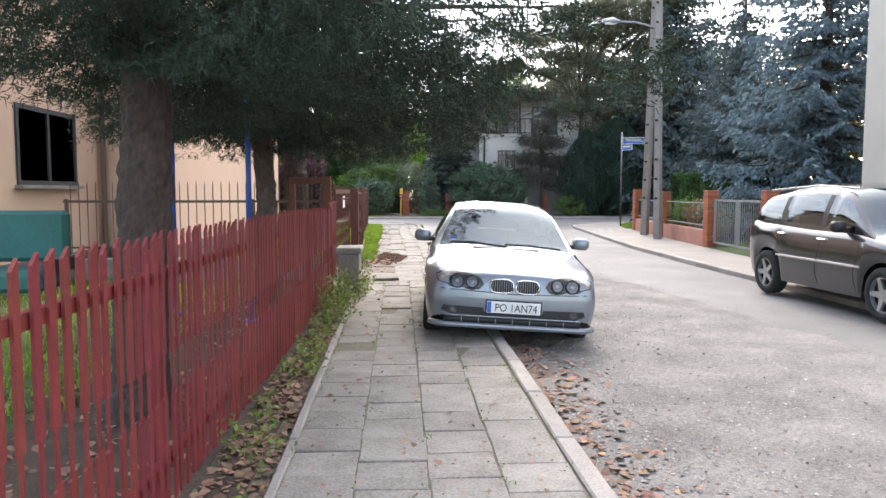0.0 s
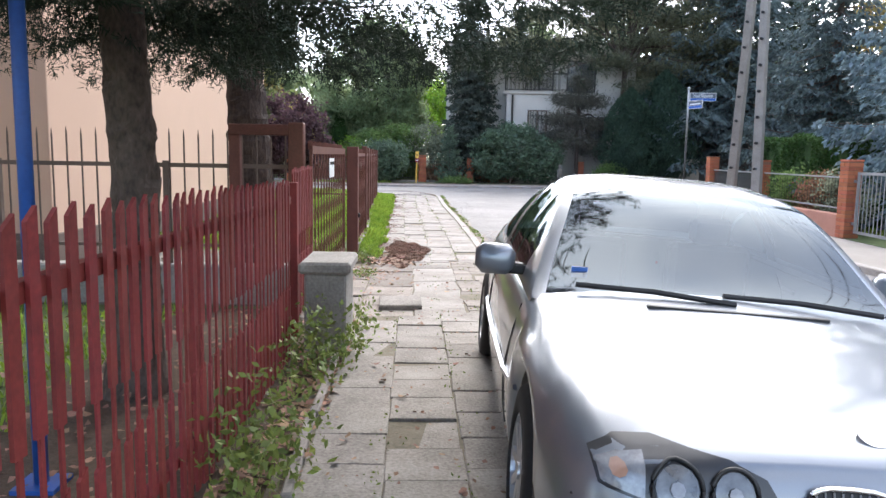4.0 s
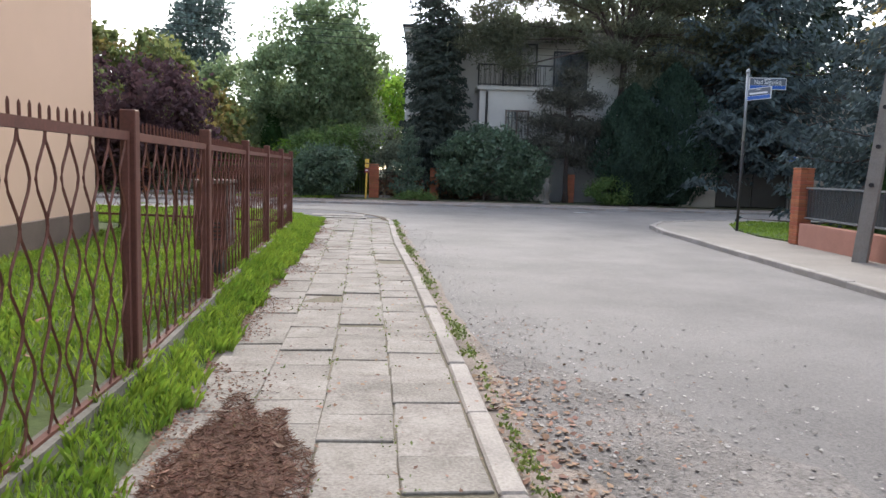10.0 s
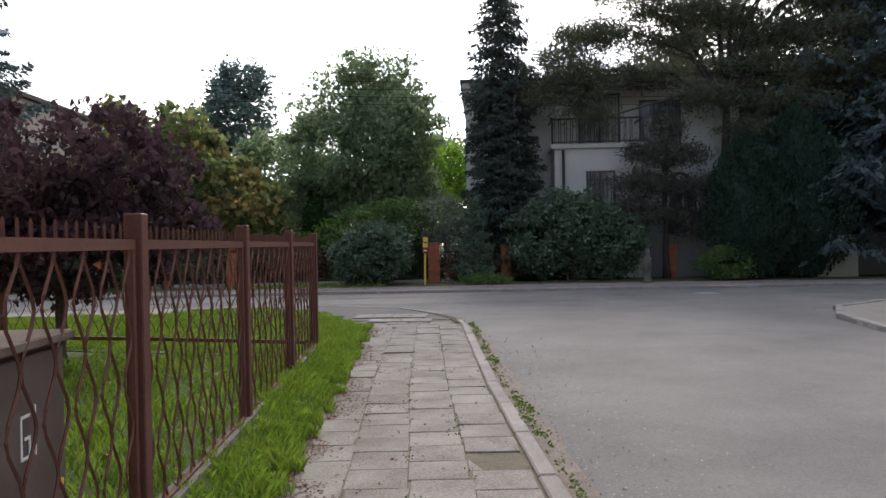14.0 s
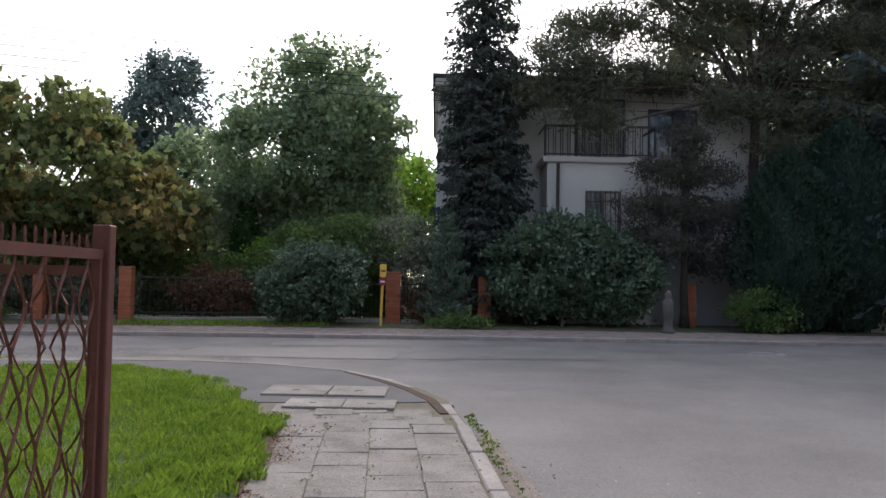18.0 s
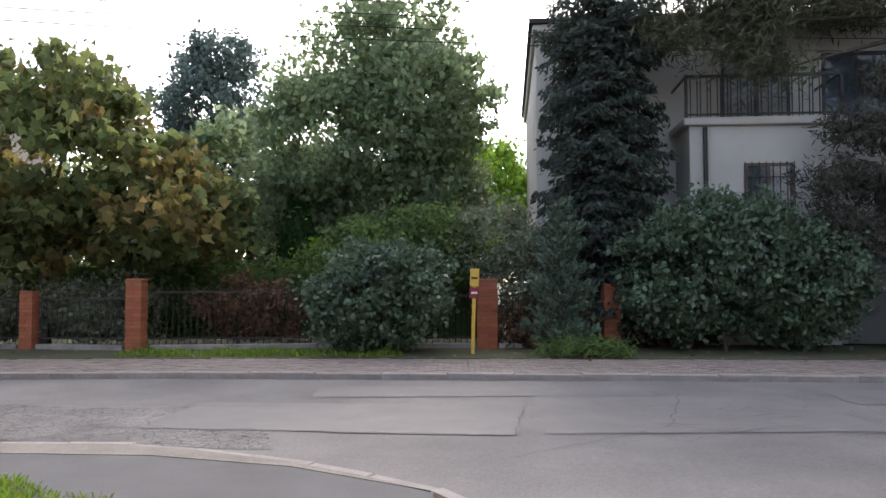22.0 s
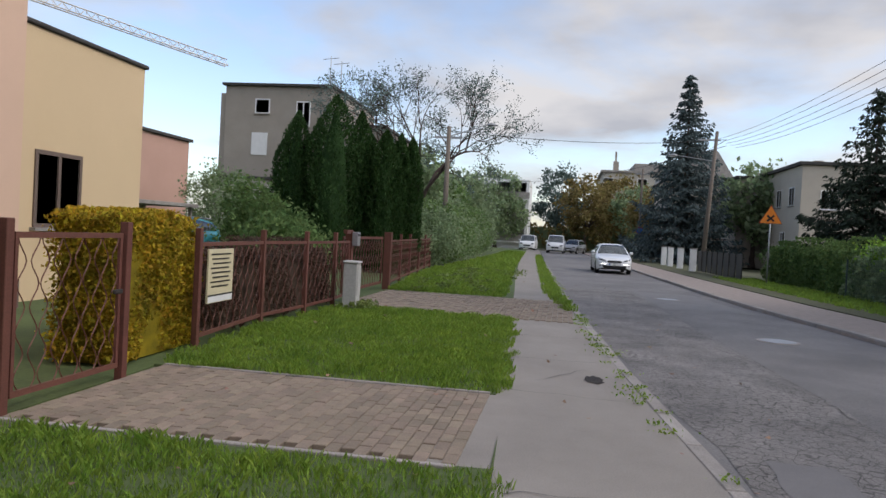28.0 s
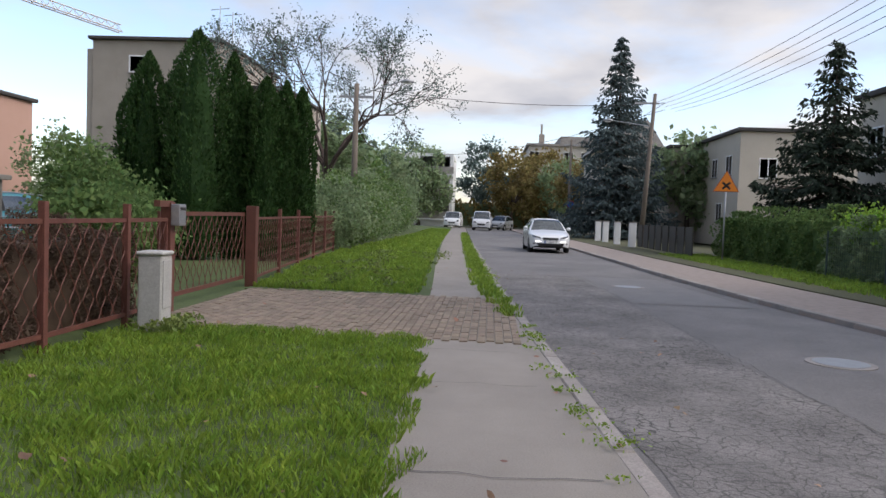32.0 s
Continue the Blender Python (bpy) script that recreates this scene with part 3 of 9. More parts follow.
# grass strip base
sheet("grass_strip", [*GRASS1, (-0.62, 31.3), (-0.9, 32.0), (-1.2, 32.8), (-1.6, 33.6), (-2.3, 34.4), (-3.2, 34.92), (-4.4, 34.85), (-5.2, 34.2), *WALK2_S[1:3], (-10.1, 33.82), (-9.9, 30.3), (-9.0, 30.25), (-3.2, 28.6), *reversed(FENCE1[2:]), (-0.3, 15.1)], -0.005, M_TURF, "mown green grass verge at the street corner", 0.1)
# the strip rises to the foot of the lattice fence
def bank_z(x, y):
    """Height of the grass bank between pavement edge and fence."""
    g, f = np.interp(y, [p[1] for p in GRASS1], [p[0] for p in GRASS1]), np.interp(y, [p[1] for p in FENCE1], [p[0] for p in FENCE1])
    return 0.14 * np.clip((g - x) / (g - f), 0, 1) * np.clip((29.2 - y) / 1.3, 0, 1) * np.clip((y - 14.9) / 0.8, 0, 1)


bank_v, bank_f = [], []
for k in range(60):
    yk = 15.0 + 14.2 * k / 59
    g, f = lerp_line(GRASS1, yk, 1), lerp_line(FENCE1, yk, 1)
    for u in (-0.05, 0.25, 0.6, 0.95):
        xk = g + (f - g) * u
        bank_v.append((xk, yk, float(bank_z(xk, yk)) + (0.002 if u > 0 else -0.03)))
    if k:
        b = 4 * k
        bank_f += [(b - 4 + i, b - 3 + i, b + 1 + i, b + i) for i in range(3)]
tagged(raw("grass_bank", bank_v, bank_f, M_TURF), "sloping turf bank at the foot of the fence", "ground", kind="structure")
# concrete walk of the second street, corner apron
sheet("pavement_concrete", [(-0.6, 35.12), (-1.2, 35.48), (-2.0, 35.84), (-2.9, 36.06), (-4.0, 36.05), (-5.2, 35.68), *[(x, y - 0.11) for x, y in KERB2[1:]], *reversed([(x, y - 0.45) for x, y in WALK2_S]), (-3.0, 34.2), (-1.75, 33.9), (-0.95, 33.6)], -0.012, M_PAVE2, "cracked concrete pavement with weeds at the kerb", 0.1, "pavement")
# verge of the second street
def verge(x0, x1, name, label):
    xs = [x0 + (x1 - x0) * i / 6 for i in range(7)]
    poly = [(x, lerp_line(WALK2_S, x, 0) - 0.06) for x in xs] + [(x, lerp_line(FENCE2, x, 0)) for x in reversed(xs)]
    sheet(name, list(reversed(poly)), -0.006, M_TURF, label, 0.1)


verge(-18.92, -12.33, "grass_verge", "mown grass verge between path and driveway")
verge(-37.5, -23.2, "grass_verge", "mown grass verge beyond the driveway")
verge(-100, -37.6, "grass_verge", "grass verge under a long hedge")

# far pavement, right-hand pavement
farN = [(45, 43.2), (10, 43.1), (0, 43.2), (-6, 43.0), (-10, 42.65), (-20, 41.9), (-28, 41.2), (-40, 40.6), (-75, 39.4), (-100, 38.4)]
sheet("pavement_far", [*KERB_FAR, *reversed(farN)][::-1], -0.03, M_PAVER_I, "block paved pavement along the far side", 0.15, "pavement")
sheet("far_verge", [*farN, (-100, 46), (45, 46)][::-1], 0.0, M_GROUND, "grass verge and planting before the far fences", 0.15)
right_in = [(8.3, -6), (8.35, 12), (8.45, 17), (8.65, 19.3), (9.0, 22), (9.6, 27.2), (9.75, 28.4)]
sheet("pavement_right", [*reversed([*KERB_R, *CORNER_R[1:5], (12.6, 33.4), (10.9, 32.4), (10.0, 30.6), *reversed(right_in)])], -0.02, M_PAVE2, "pale worn concrete pavement by the low wall", 0.12, "pavement")
sheet("garden_ground_east", [*right_in, (10.0, 30.6), (10.9, 32.4), (12.6, 33.4), (45, 33.6), (45, -6)][::-1], -0.01, M_TURF, "lawn and planting behind the low wall", 0.15)


def kerb_line(name, line, width, z, label, group, side, length=1.0):
    """Kerb stones end to end along a polyline, each a stone of its own."""
    thing = empty(name, label=label, category="kerb", group=group, kind="structure")
    mesh = None
    for x, y, a in along(line, length, length / 2):
        if mesh is None:
            b = boxes((-length / 2 + 0.006, length / 2 - 0.006, 0, width, -0.25, z), bevel=0.012)
            ob = part("kerb_stone", b, M_KERB, thing)
            mesh = ob.data
        else:
            ob = new("kerb_stone", mesh)
            ob.parent = thing
        ob.matrix_local = pose(x, y, random.uniform(-0.008, 0.006), random.uniform(-0.6, 0.6), 0, math.degrees(a) + (180 if side < 0 else 0) + random.uniform(-0.5, 0.5))
    return thing


kerb_line("kerb", KERB1, 0.12, 0.012, "straight concrete kerb of the slab pavement", "kerbs", 1)
kerb_line("kerb_corner", CORNER, 0.13, -0.012, "curved concrete kerb round the street corner", "kerbs", 1, 0.6)
kerb_line("kerb_second", [p for p in KERB2 if p[0] > -60], 0.14, 0.0, "low broken kerb with grass tufts", "kerbs", 1)
kerb_line("kerb_far", [p for p in reversed(KERB_FAR) if p[0] > -76], 0.14, 0.005, "long concrete kerb on the far side", "kerbs", 1)
kerb_line("kerb_right", list(reversed(KERB_R)), 0.14, 0.005, "worn concrete kerb before the low wall", "kerbs", 1)
kerb_line("kerb_right_corner", list(reversed(CORNER_R[:5])), 0.14, 0.005, "curved kerb at the far corner", "kerbs", 1, 0.6)

# ---- plants ----
def trunk_mesh(rng, h, r, lean=(0, 0), seg=10, top=0.25, flare=1.35, scaly=0.0):
    """A tapered trunk; scaly: uneven bark plates, as a share of the radius."""
    bm = bmesh.new()
    k = 9
    pts, rad = [], []
    for i in range(k):
        w = i / (k - 1)
        pts.append((lean[0] * w + rng.normal() * r * 0.12 * (i > 0), lean[1] * w + rng.normal() * r * 0.12 * (i > 0), h * w - (0.05 if i == 0 else 0)))
        rad.append(r * (1 - (1 - top) * w) * (flare if i == 0 else 1.0))
    if scaly:
        fine, fr = [], []
        for z in [0.045 * i for i in range(94)]:
            w = z / h * (k - 1)
            a = min(int(w), k - 2)
            f = w - a
            fine.append(tuple(p * (1 - f) + q * f for p, q in zip(pts[a], pts[a + 1])))
            fr.append((r * (1 - (1 - top) * z / h)) * (1 + (flare - 1) * max(0, 1 - z / 0.35)))
        pts, rad, seg = fine + pts[-2:], fr + rad[-2:], 18
    tube(bm, pts, rad, seg)
    if scaly:
        n = len(pts) - 2
        bm.verts.ensure_lookup_table()
        bumps = rng.normal(size=(n // 2 + 2, seg // 2 + 1))
        for i in range(n):
            c = Vector(pts[i])
            for q in range(seg):
                v = bm.verts[i * seg + q]
                d = v.co - c
                v.co = c + d * float(1 + scaly * (bumps[(i + q // 3) // 2 % len(bumps), q // 2] + 0.5 * rng.normal()))
    return bm


def spruce(name, x, y, h, r, material, label, seed, bare=0.12, dens=1.0, needle=0.16, trunk_r=0.16, droop=0.35, layers=None, power=0.85, bark=None, z0=0.0, group="", limbs=9, flat=0.8, aspect=0.38, zmin=0.05, low=1.0, lean=(0.0, 0.0), tilt=0.0):
    """A conifer: whorls of drooping limbs, each a flat spray of side twigs set with needle tufts."""
    rng = np.random.default_rng(seed)
    t = empty(name, pose(x, y, z0, 0, tilt, 0), label, "tree", group)
    part("trunk", trunk_mesh(rng, h * 0.97, trunk_r, top=0.12, scaly=0.05 if zmin > 1 else 0.0), bark or M_BARK, t, smooth=zmin < 1)
    cs, ds = [], []
    bm = bmesh.new()
    layers = layers or max(14, int(h * 3.2))
    for li in range(layers):
        w = (li + rng.uniform(-0.4, 0.4)) / layers
        w = min(max(w, 0.0), 1.0) ** low
        z = h * (bare + (1 - bare) * w)
        R = r * max(0.05, (1 - w) ** power) * rng.uniform(0.8, 1.1)
        nb = max(5, int(limbs - 3 * w))
        a0 = rng.uniform(0, 6.28)
        for b in range(nb):
            a = a0 + 6.283 * b / nb + rng.normal() * 0.2
            L = R * rng.uniform(0.62, 1.12) * (1 + lean[0] * math.cos(a) + lean[1] * math.sin(a))
            dz = rng.normal() * 0.15
            dr = droop * rng.uniform(0.6, 1.5)
            limb_cut = rng.choice([0.0, 0.0, 0.12, 0.3, 0.55])
            m = max(4, int(L / 0.17 * dens))
            s = np.linspace(0.10, 1, m)
            px, py = np.cos(a) * L * s, np.sin(a) * L * s
            pz = z + dz - dr * L * s + 0.26 * L * s ** 2.2 * (droop > 0)
            if L > 0.7 and li % 2 == 0 and (zmin < 1 or (z + dz > zmin + 0.75 and pz[-1] > zmin + 0.3)):
                tube(bm, [(0, 0, z + dz), (px[m // 2], py[m // 2], pz[m // 2]), (px[-1], py[-1], pz[-1])], [0.010 + 0.010 * L, 0.007 + 0.005 * L, 0.004], 4, False)
            # twig lengths along the limb: a broad spray that narrows to the tip
            tw = (0.14 + 0.34 * L * np.sin(np.pi * np.clip(s * 0.9 + 0.08, 0, 1)) * flat) * rng.uniform(0.6, 1.2, m)
            for side in (-1, 1):
                q = max(3, int(tw.max() / (needle * 0.42) * dens))
                u = np.linspace(0.08, 1, q)[None, :] * tw[:, None]
                aa = a + side * rng.uniform(0.65, 1.1, (m, 1))
                c = np.stack([px[:, None] + np.cos(aa) * u, py[:, None] + np.sin(aa) * u, pz[:, None] - u * (0.25 + 0.7 * max(droop, 0)) * 0.8 + rng.normal(size=u.shape) * 0.03], 2).reshape(-1, 3)
                d = np.stack(np.broadcast_arrays(np.cos(aa) * 0.75, np.sin(aa) * 0.75, np.full_like(u, -0.55 if droop > 0 else 0.7)), 2).reshape(-1, 3)
                if zmin > 1:
                    up = c[:, 2] > zmin + limb_cut
                    c, d = c[up], d[up]
                cs.append(c)
                ds.append(d)
    tagged(part("limb", bm, bark or M_BARK, t), kind="stuff")
    c, d = np.concatenate(cs), np.concatenate(ds)
    c[:, :2] += rng.normal(size=(len(c), 2)) * 0.03
    keep = c[:, 2] > zmin + rng.uniform(0, 0.25, len(c))
    c, d = c[keep], d[keep]
    if zmin > 1:
        # the low sprays, seen from close by, are set with single needles
        near = c[:, 2] < 3.5
        bristles("needle_sprays", c[near], d[near], 0.058, material, t, rng)
        c, d = c[~near], d[~near]
    leaves("crown", c, needle, material, t, rng, aspect=aspect, dirs=d)
    return t


def bristles(name, centres, dirs, length, material, parent, rng, per=7):
    """Single needles round short twigs, one mesh of slim triangles."""
    c = np.repeat(np.asarray(centres, float), per, axis=0)
    d = np.repeat(np.asarray(dirs, float), per, axis=0)
    n = len(c)
    d = d + rng.normal(size=(n, 3)) * 0.18
    d /= np.linalg.norm(d, axis=1)[:, None] + 1e-9
    c = c + d * rng.uniform(-0.05, 0.06, (n, 1))
    q = rng.normal(size=(n, 3))
    side = np.cross(d, q)
    side /= np.linalg.norm(side, axis=1)[:, None] + 1e-9
    tip = d * 0.65 + side * 0.75
    w = np.cross(tip, rng.normal(size=(n, 3)))
    w /= np.linalg.norm(w, axis=1)[:, None] + 1e-9
    L = length * rng.uniform(0.6, 1.25, (n, 1))
    v = np.stack([c - w * 0.0045, c + w * 0.0045, c + tip * L], 1)
    me = bpy.data.meshes.new(name)
    me.vertices.add(n * 3)
    me.vertices.foreach_set("co", v.reshape(-1))
    me.loops.add(n * 3)
    me.loops.foreach_set("vertex_index", np.arange(n * 3, dtype=np.int32))
    me.polygons.add(n)
    me.polygons.foreach_set("loop_start", np.arange(0, n * 3, 3, dtype=np.int32))
    me.polygons.foreach_set("loop_total", np.full(n, 3, dtype=np.int32))
    me.update(calc_edges=True)
    me.materials.append(material)
    ob = new(name, me)
    ob.parent = parent
    return ob


def clump_tree(name, x, y, blobs, material, label, seed, n=9000, leaf=0.14, trunk=(2.0, 0.14), category="tree", aspect=0.62, spread=0.34, hollow=0.45,
               second=None, limbs=7, group="", bark=None, z0=0.0, droop=0.0, clumps=None, lobed=False, rise=0.0):
    """A broadleaf crown: leaf clumps scattered through a few uneven lobes, on limbs from a tapered trunk.
    blobs: (dx, dy, z, rx, ry, rz) lobes."""
    rng = np.random.default_rng(seed)
    t = empty(name, pose(x, y, z0), label, category, group)
    th, tr = trunk
    top = max(b[2] for b in blobs)
    bm = trunk_mesh(rng, max(0.3, th), tr, top=0.6, seg=9)
    vol = np.array([b[3] * b[4] * b[5] for b in blobs]) ** 0.7
    vol /= vol.sum()
    ends = []
    for i in range(limbs):
        b = blobs[rng.choice(len(blobs), p=vol)]
        d = rng.normal(size=3)
        d /= np.linalg.norm(d)
        e = np.array([b[0], b[1], b[2]]) + d * np.array(b[3:6]) * 0.65
        m = np.array([e[0] * 0.35, e[1] * 0.35, th + (e[2] - th) * 0.45])
        tube(bm, [(0, 0, th * 0.85), tuple(m), tuple(e)], [tr * 0.55, tr * 0.32, tr * 0.08], 5, False)
        ends.append(e)
    part("trunk", bm, bark or M_BARK, t, smooth=True)
    nc = clumps or max(30, n // 55)
    cen = []
    for b, v in zip(blobs, vol):
        k = max(4, int(nc * v))
        d = rng.normal(size=(k, 3))
        d /= np.linalg.norm(d, axis=1)[:, None]
        rad = rng.uniform(hollow, 1.0, (k, 1)) ** 0.6 * rng.uniform(0.86, 1.1, (k, 1))
        cen.append(np.array(b[:3]) + d * rad * np.array(b[3:6]))
    cen = np.concatenate(cen)
    idx = rng.integers(0, len(cen), n)
    sz = spread * rng.uniform(0.5, 1.3, len(cen))
    c = cen[idx] + rng.normal(size=(n, 3)) * sz[idx][:, None] * np.array([1, 1, 0.75])
    c = c[c[:, 2] > 0.04]
    dirs = None
    if rise:
        dirs = np.tile([0.0, 0.0, rise], (len(c), 1)) + rng.normal(size=(len(c), 3)) * 0.5
    if droop:
        dirs = np.tile([0.0, 0.0, -droop], (len(c), 1)) + rng.normal(size=(len(c), 3)) * 0.5
    if second is None:
        leaves("crown", c, leaf, material, t, rng, aspect, dirs, lobed=lobed)
    else:
        m2, share = second
        pick = np.isin(idx[:len(c)], rng.choice(len(cen), int(len(cen) * share), replace=False)) if len(c) == n else rng.random(len(c)) < share
        leaves("crown", c[~pick], leaf, material, t, rng, aspect, None if dirs is None else dirs[~pick], lobed=lobed)
        leaves("turned_crown", c[pick], leaf, m2, t, rng, aspect, None if dirs is None else dirs[pick], lobed=lobed)
    return t


def bare_tree(name, x, y, label, seed, h=3.6, r=0.28, n=9000):
    """A tree whose limbs fork into fine twigs, with the last leaves on them."""
    rng = np.random.default_rng(seed)
    t = empty(name, pose(x, y, 0), label, "tree")
    part("trunk", trunk_mesh(rng, h, r, top=0.75, seg=9), M_BARK, t, smooth=True)
    bm = bmesh.new()
    tips = []

    def grow(p, d, ln, rad, lev):
        side = rng.normal(size=3) * 0.14
        mid = p + (d + side) * ln * 0.5
        end = mid + (d - side * 0.6 + np.array([0, 0, 0.05])) * ln * 0.5
        tube(bm, [tuple(p), tuple(mid), tuple(end)], [rad, rad * 0.82, rad * 0.62], 5 if lev < 2 else 3, False)
        if lev >= 3:
            tips.append(mid)
            tips.append(end)
        if lev == 6:
            return
        k = 3 if rng.random() < 0.62 else 2
        for _ in range(k):
            nd = d + rng.normal(size=3) * (0.50 if lev else 0.42) + np.array([0, 0, 0.10])
            nd /= np.linalg.norm(nd)
            grow(end, nd, ln * rng.uniform(0.66, 0.86), rad * 0.60, lev + 1)

    for k in range(5):
        a = 6.283 * k / 5 + rng.normal() * 0.2
        d = np.array([math.cos(a) * 0.62, math.sin(a) * 0.62, 0.78])
        grow(np.array([0, 0, h * (0.82 + 0.04 * k)]), d, 2.3, r * 0.48, 0)
    # darker bark on the limbs, darker leaves: backlit look put into the colour
    tagged(part("limb", bm, M_BARK_RED, t), kind="stuff")
    tips = np.array(tips)
    c = tips[rng.integers(0, len(tips), n)] + rng.normal(size=(n, 3)) * 0.14
    leaves("crown", c, 0.15, L_BLUEFAR, t, rng, 0.5)
    return t


def thuja(name, x, y, h, r, label, seed, material=None, n=14000, z0=0.0, group="", power=1.6, leaf=0.11, category="tree", rag=0.12):
    """A dense upright conifer column with ridged flanks."""
    rng = np.random.default_rng(seed)
    t = empty(name, pose(x, y, z0), label, category, group)
    part("trunk", trunk_mesh(rng, h * 0.9, 0.07, top=0.2, seg=7), M_BARK, t)
    w = rng.uniform(0, 1, n) ** 0.9
    a = rng.uniform(0, 6.283, n)
    prof = np.minimum(1.0, 0.55 + 1.6 * w) * (1 - w ** power * 0.97)
    ridge = 1 + rag * np.sin(a * 7 + 3 * np.sin(w * 9 + seed)) + rag * np.sin(a * 3 + w * 14 + seed)
    rad = r * prof * ridge * rng.uniform(0.72, 1.04, n)
    c = np.stack([np.cos(a) * rad, np.sin(a) * rad, 0.05 + w * h + rng.normal(size=n) * 0.03], 1)
    d = np.stack([np.cos(a) * 0.5, np.sin(a) * 0.5, np.full(n, 0.9)], 1)
    leaves("crown", c, leaf, material or L_THUJA, t, rng, 0.45, d)
    # inner shoots close the column
    bm = bmesh.new()
    tube(bm, [(0, 0, 0.1), (0, 0, h * 0.3), (0, 0, h * 0.7), (0, 0, h * 0.93)], [r * 0.45, r * 0.68, r * 0.45, r * 0.08], 9)
    part("inner_mass", bm, material or L_THUJA, t)
    return t


def hedge(name, line, width, h, material, label, seed, leaf=0.06, dens=1500, z0=0.0, lumpy=0.08, aspect=0.6, core=True, category="hedge", core_mat=None):
    """A clipped or loose hedge along a plan line: leaves over its top and flanks round a twig core."""
    rng = np.random.default_rng(seed)
    t = empty(name, pose(line[0][0], line[0][1], z0), label, category)
    o = np.array(line[0])
    cs = []
    bm = bmesh.new()
    for a, b in zip(line, line[1:]):
        a, b = np.array(a) - o, np.array(b) - o
        L = np.linalg.norm(b - a)
        u = (b - a) / L
        nrm = np.array([-u[1], u[0]])
        for area, kind in ((L * width, "top"), (L * h, 1), (L * h, -1)):
            k = int(area * dens)
            s = rng.uniform(0, L, k)
            if kind == "top":
                v = rng.uniform(-0.5, 0.5, k) * width
                z = np.full(k, h) - np.abs(rng.normal(size=k)) * 0.05
            else:
                v = kind * (0.5 * width - np.abs(rng.normal(size=k)) * 0.05)
                z = rng.uniform(0.02, 1, k) * h
            p = a + s[:, None] * u + v[:, None] * nrm
            bump = lumpy * (np.sin(s * 3.1 + z * 2.3 + seed) + np.sin(s * 7.3 - z * 4.1) * 0.6)
            c = np.stack([p[:, 0], p[:, 1], z], 1)
            if kind == "top":
                c[:, 2] += bump
            else:
                c[:, :2] += (kind * bump)[:, None] * nrm
            cs.append(c)
        for kind in (a, b):
            k = int(width * h * dens)
            v = rng.uniform(-0.5, 0.5, k) * width
            p = kind + v[:, None] * nrm + rng.normal(size=(k, 2)) * 0.04
            cs.append(np.stack([p[:, 0], p[:, 1], rng.uniform(0.02, h, k)], 1))
        if core:
            q = nrm * (width * 0.5 - 0.07)
            lo, hi = 0.0, h - 0.09
            e0, e1 = a + u * 0.06, b - u * 0.06
            prism(bm, [tuple(e0 - q), tuple(e1 - q), tuple(e1 + q), tuple(e0 + q)], lo, hi)
    if core:
        part("inner_mass", bm, core_mat or material, t)
    else:
        bm.free()
    leaves("leaves", np.concatenate(cs), leaf, material, t, rng, aspect)
    return t


# beside the red fence: spruces over the walk
spruce("spruce_tree", -1.04, 4.6, 11.0, 2.4, L_SPRUCE, "tall dark green spruce with bare scaly trunk", 3, bare=0.205, trunk_r=0.185, dens=0.92, needle=0.11, aspect=0.25, droop=0.30, bark=M_BARK_RED, layers=26, power=0.5, zmin=2.0, low=2.0, limbs=11, lean=(0.38, 0.15), tilt=3.0)
spruce("spruce_tree", -1.13, 9.4, 10.5, 2.55, L_SPRUCE, "dark spruce with rough trunk beside the red fence", 4, bare=0.215, trunk_r=0.145, dens=0.92, needle=0.11, aspect=0.25, droop=0.30, layers=26, power=0.5, zmin=1.86, low=2.0, limbs=11, lean=(0.25, -0.1))
spruce("spruce_tree", -1.25, 12.9, 9.0, 2.0, L_SPRUCE, "dark spruce with brown trunk behind the garden gate", 401, bare=0.27, trunk_r=0.24, dens=0.8, needle=0.14, aspect=0.27, droop=0.35, layers=16, power=0.6, zmin=2.2, low=1.5, bark=M_BARK_RED)
# behind the low wall on the other side
spruce("blue_spruce_tree", 12.4, 20.2, 12.5, 3.7, L_BLUE, "large silvery blue spruce behind the low wall", 6, bare=0.04, dens=0.95, needle=0.2, trunk_r=0.22, droop=0.3)
spruce("blue_spruce_tree", 15.2, 31.5, 12.0, 3.7, L_BLUE2, "dark blue spruce at the crossing corner", 7, bare=0.07, dens=0.8, needle=0.24, trunk_r=0.22)
spruce("blue_spruce_tree", 17.6, 46.4, 19.0, 6.2, L_BLUE2, "dark blue spruce beyond the crossing", 71, bare=0.10, dens=0.5, needle=0.36, trunk_r=0.22)
hedge("clipped_hedge", [(10.7, 20.6), (11.2, 27.2)], 1.1, 2.05, L_THUJA, "clipped dark green hedge behind the low wall", 72, leaf=0.09, dens=600)
for i, (bx, by, mt) in enumerate(((9.55, 22.6, L_BUSH), (9.5, 21.3, L_REDBUSH), (9.35, 20.1, L_GREYBUSH))):
    clump_tree("rose_bush", bx, by, [(0, 0, 0.72, 0.4, 0.65, 0.5), (0.1, 0.35, 0.6, 0.4, 0.5, 0.42)], mt, "leafy rose bush behind the railing", 730 + i, n=3200, leaf=0.075, trunk=(0.3, 0.02), category="bush", spread=0.15, group="rose bushes")
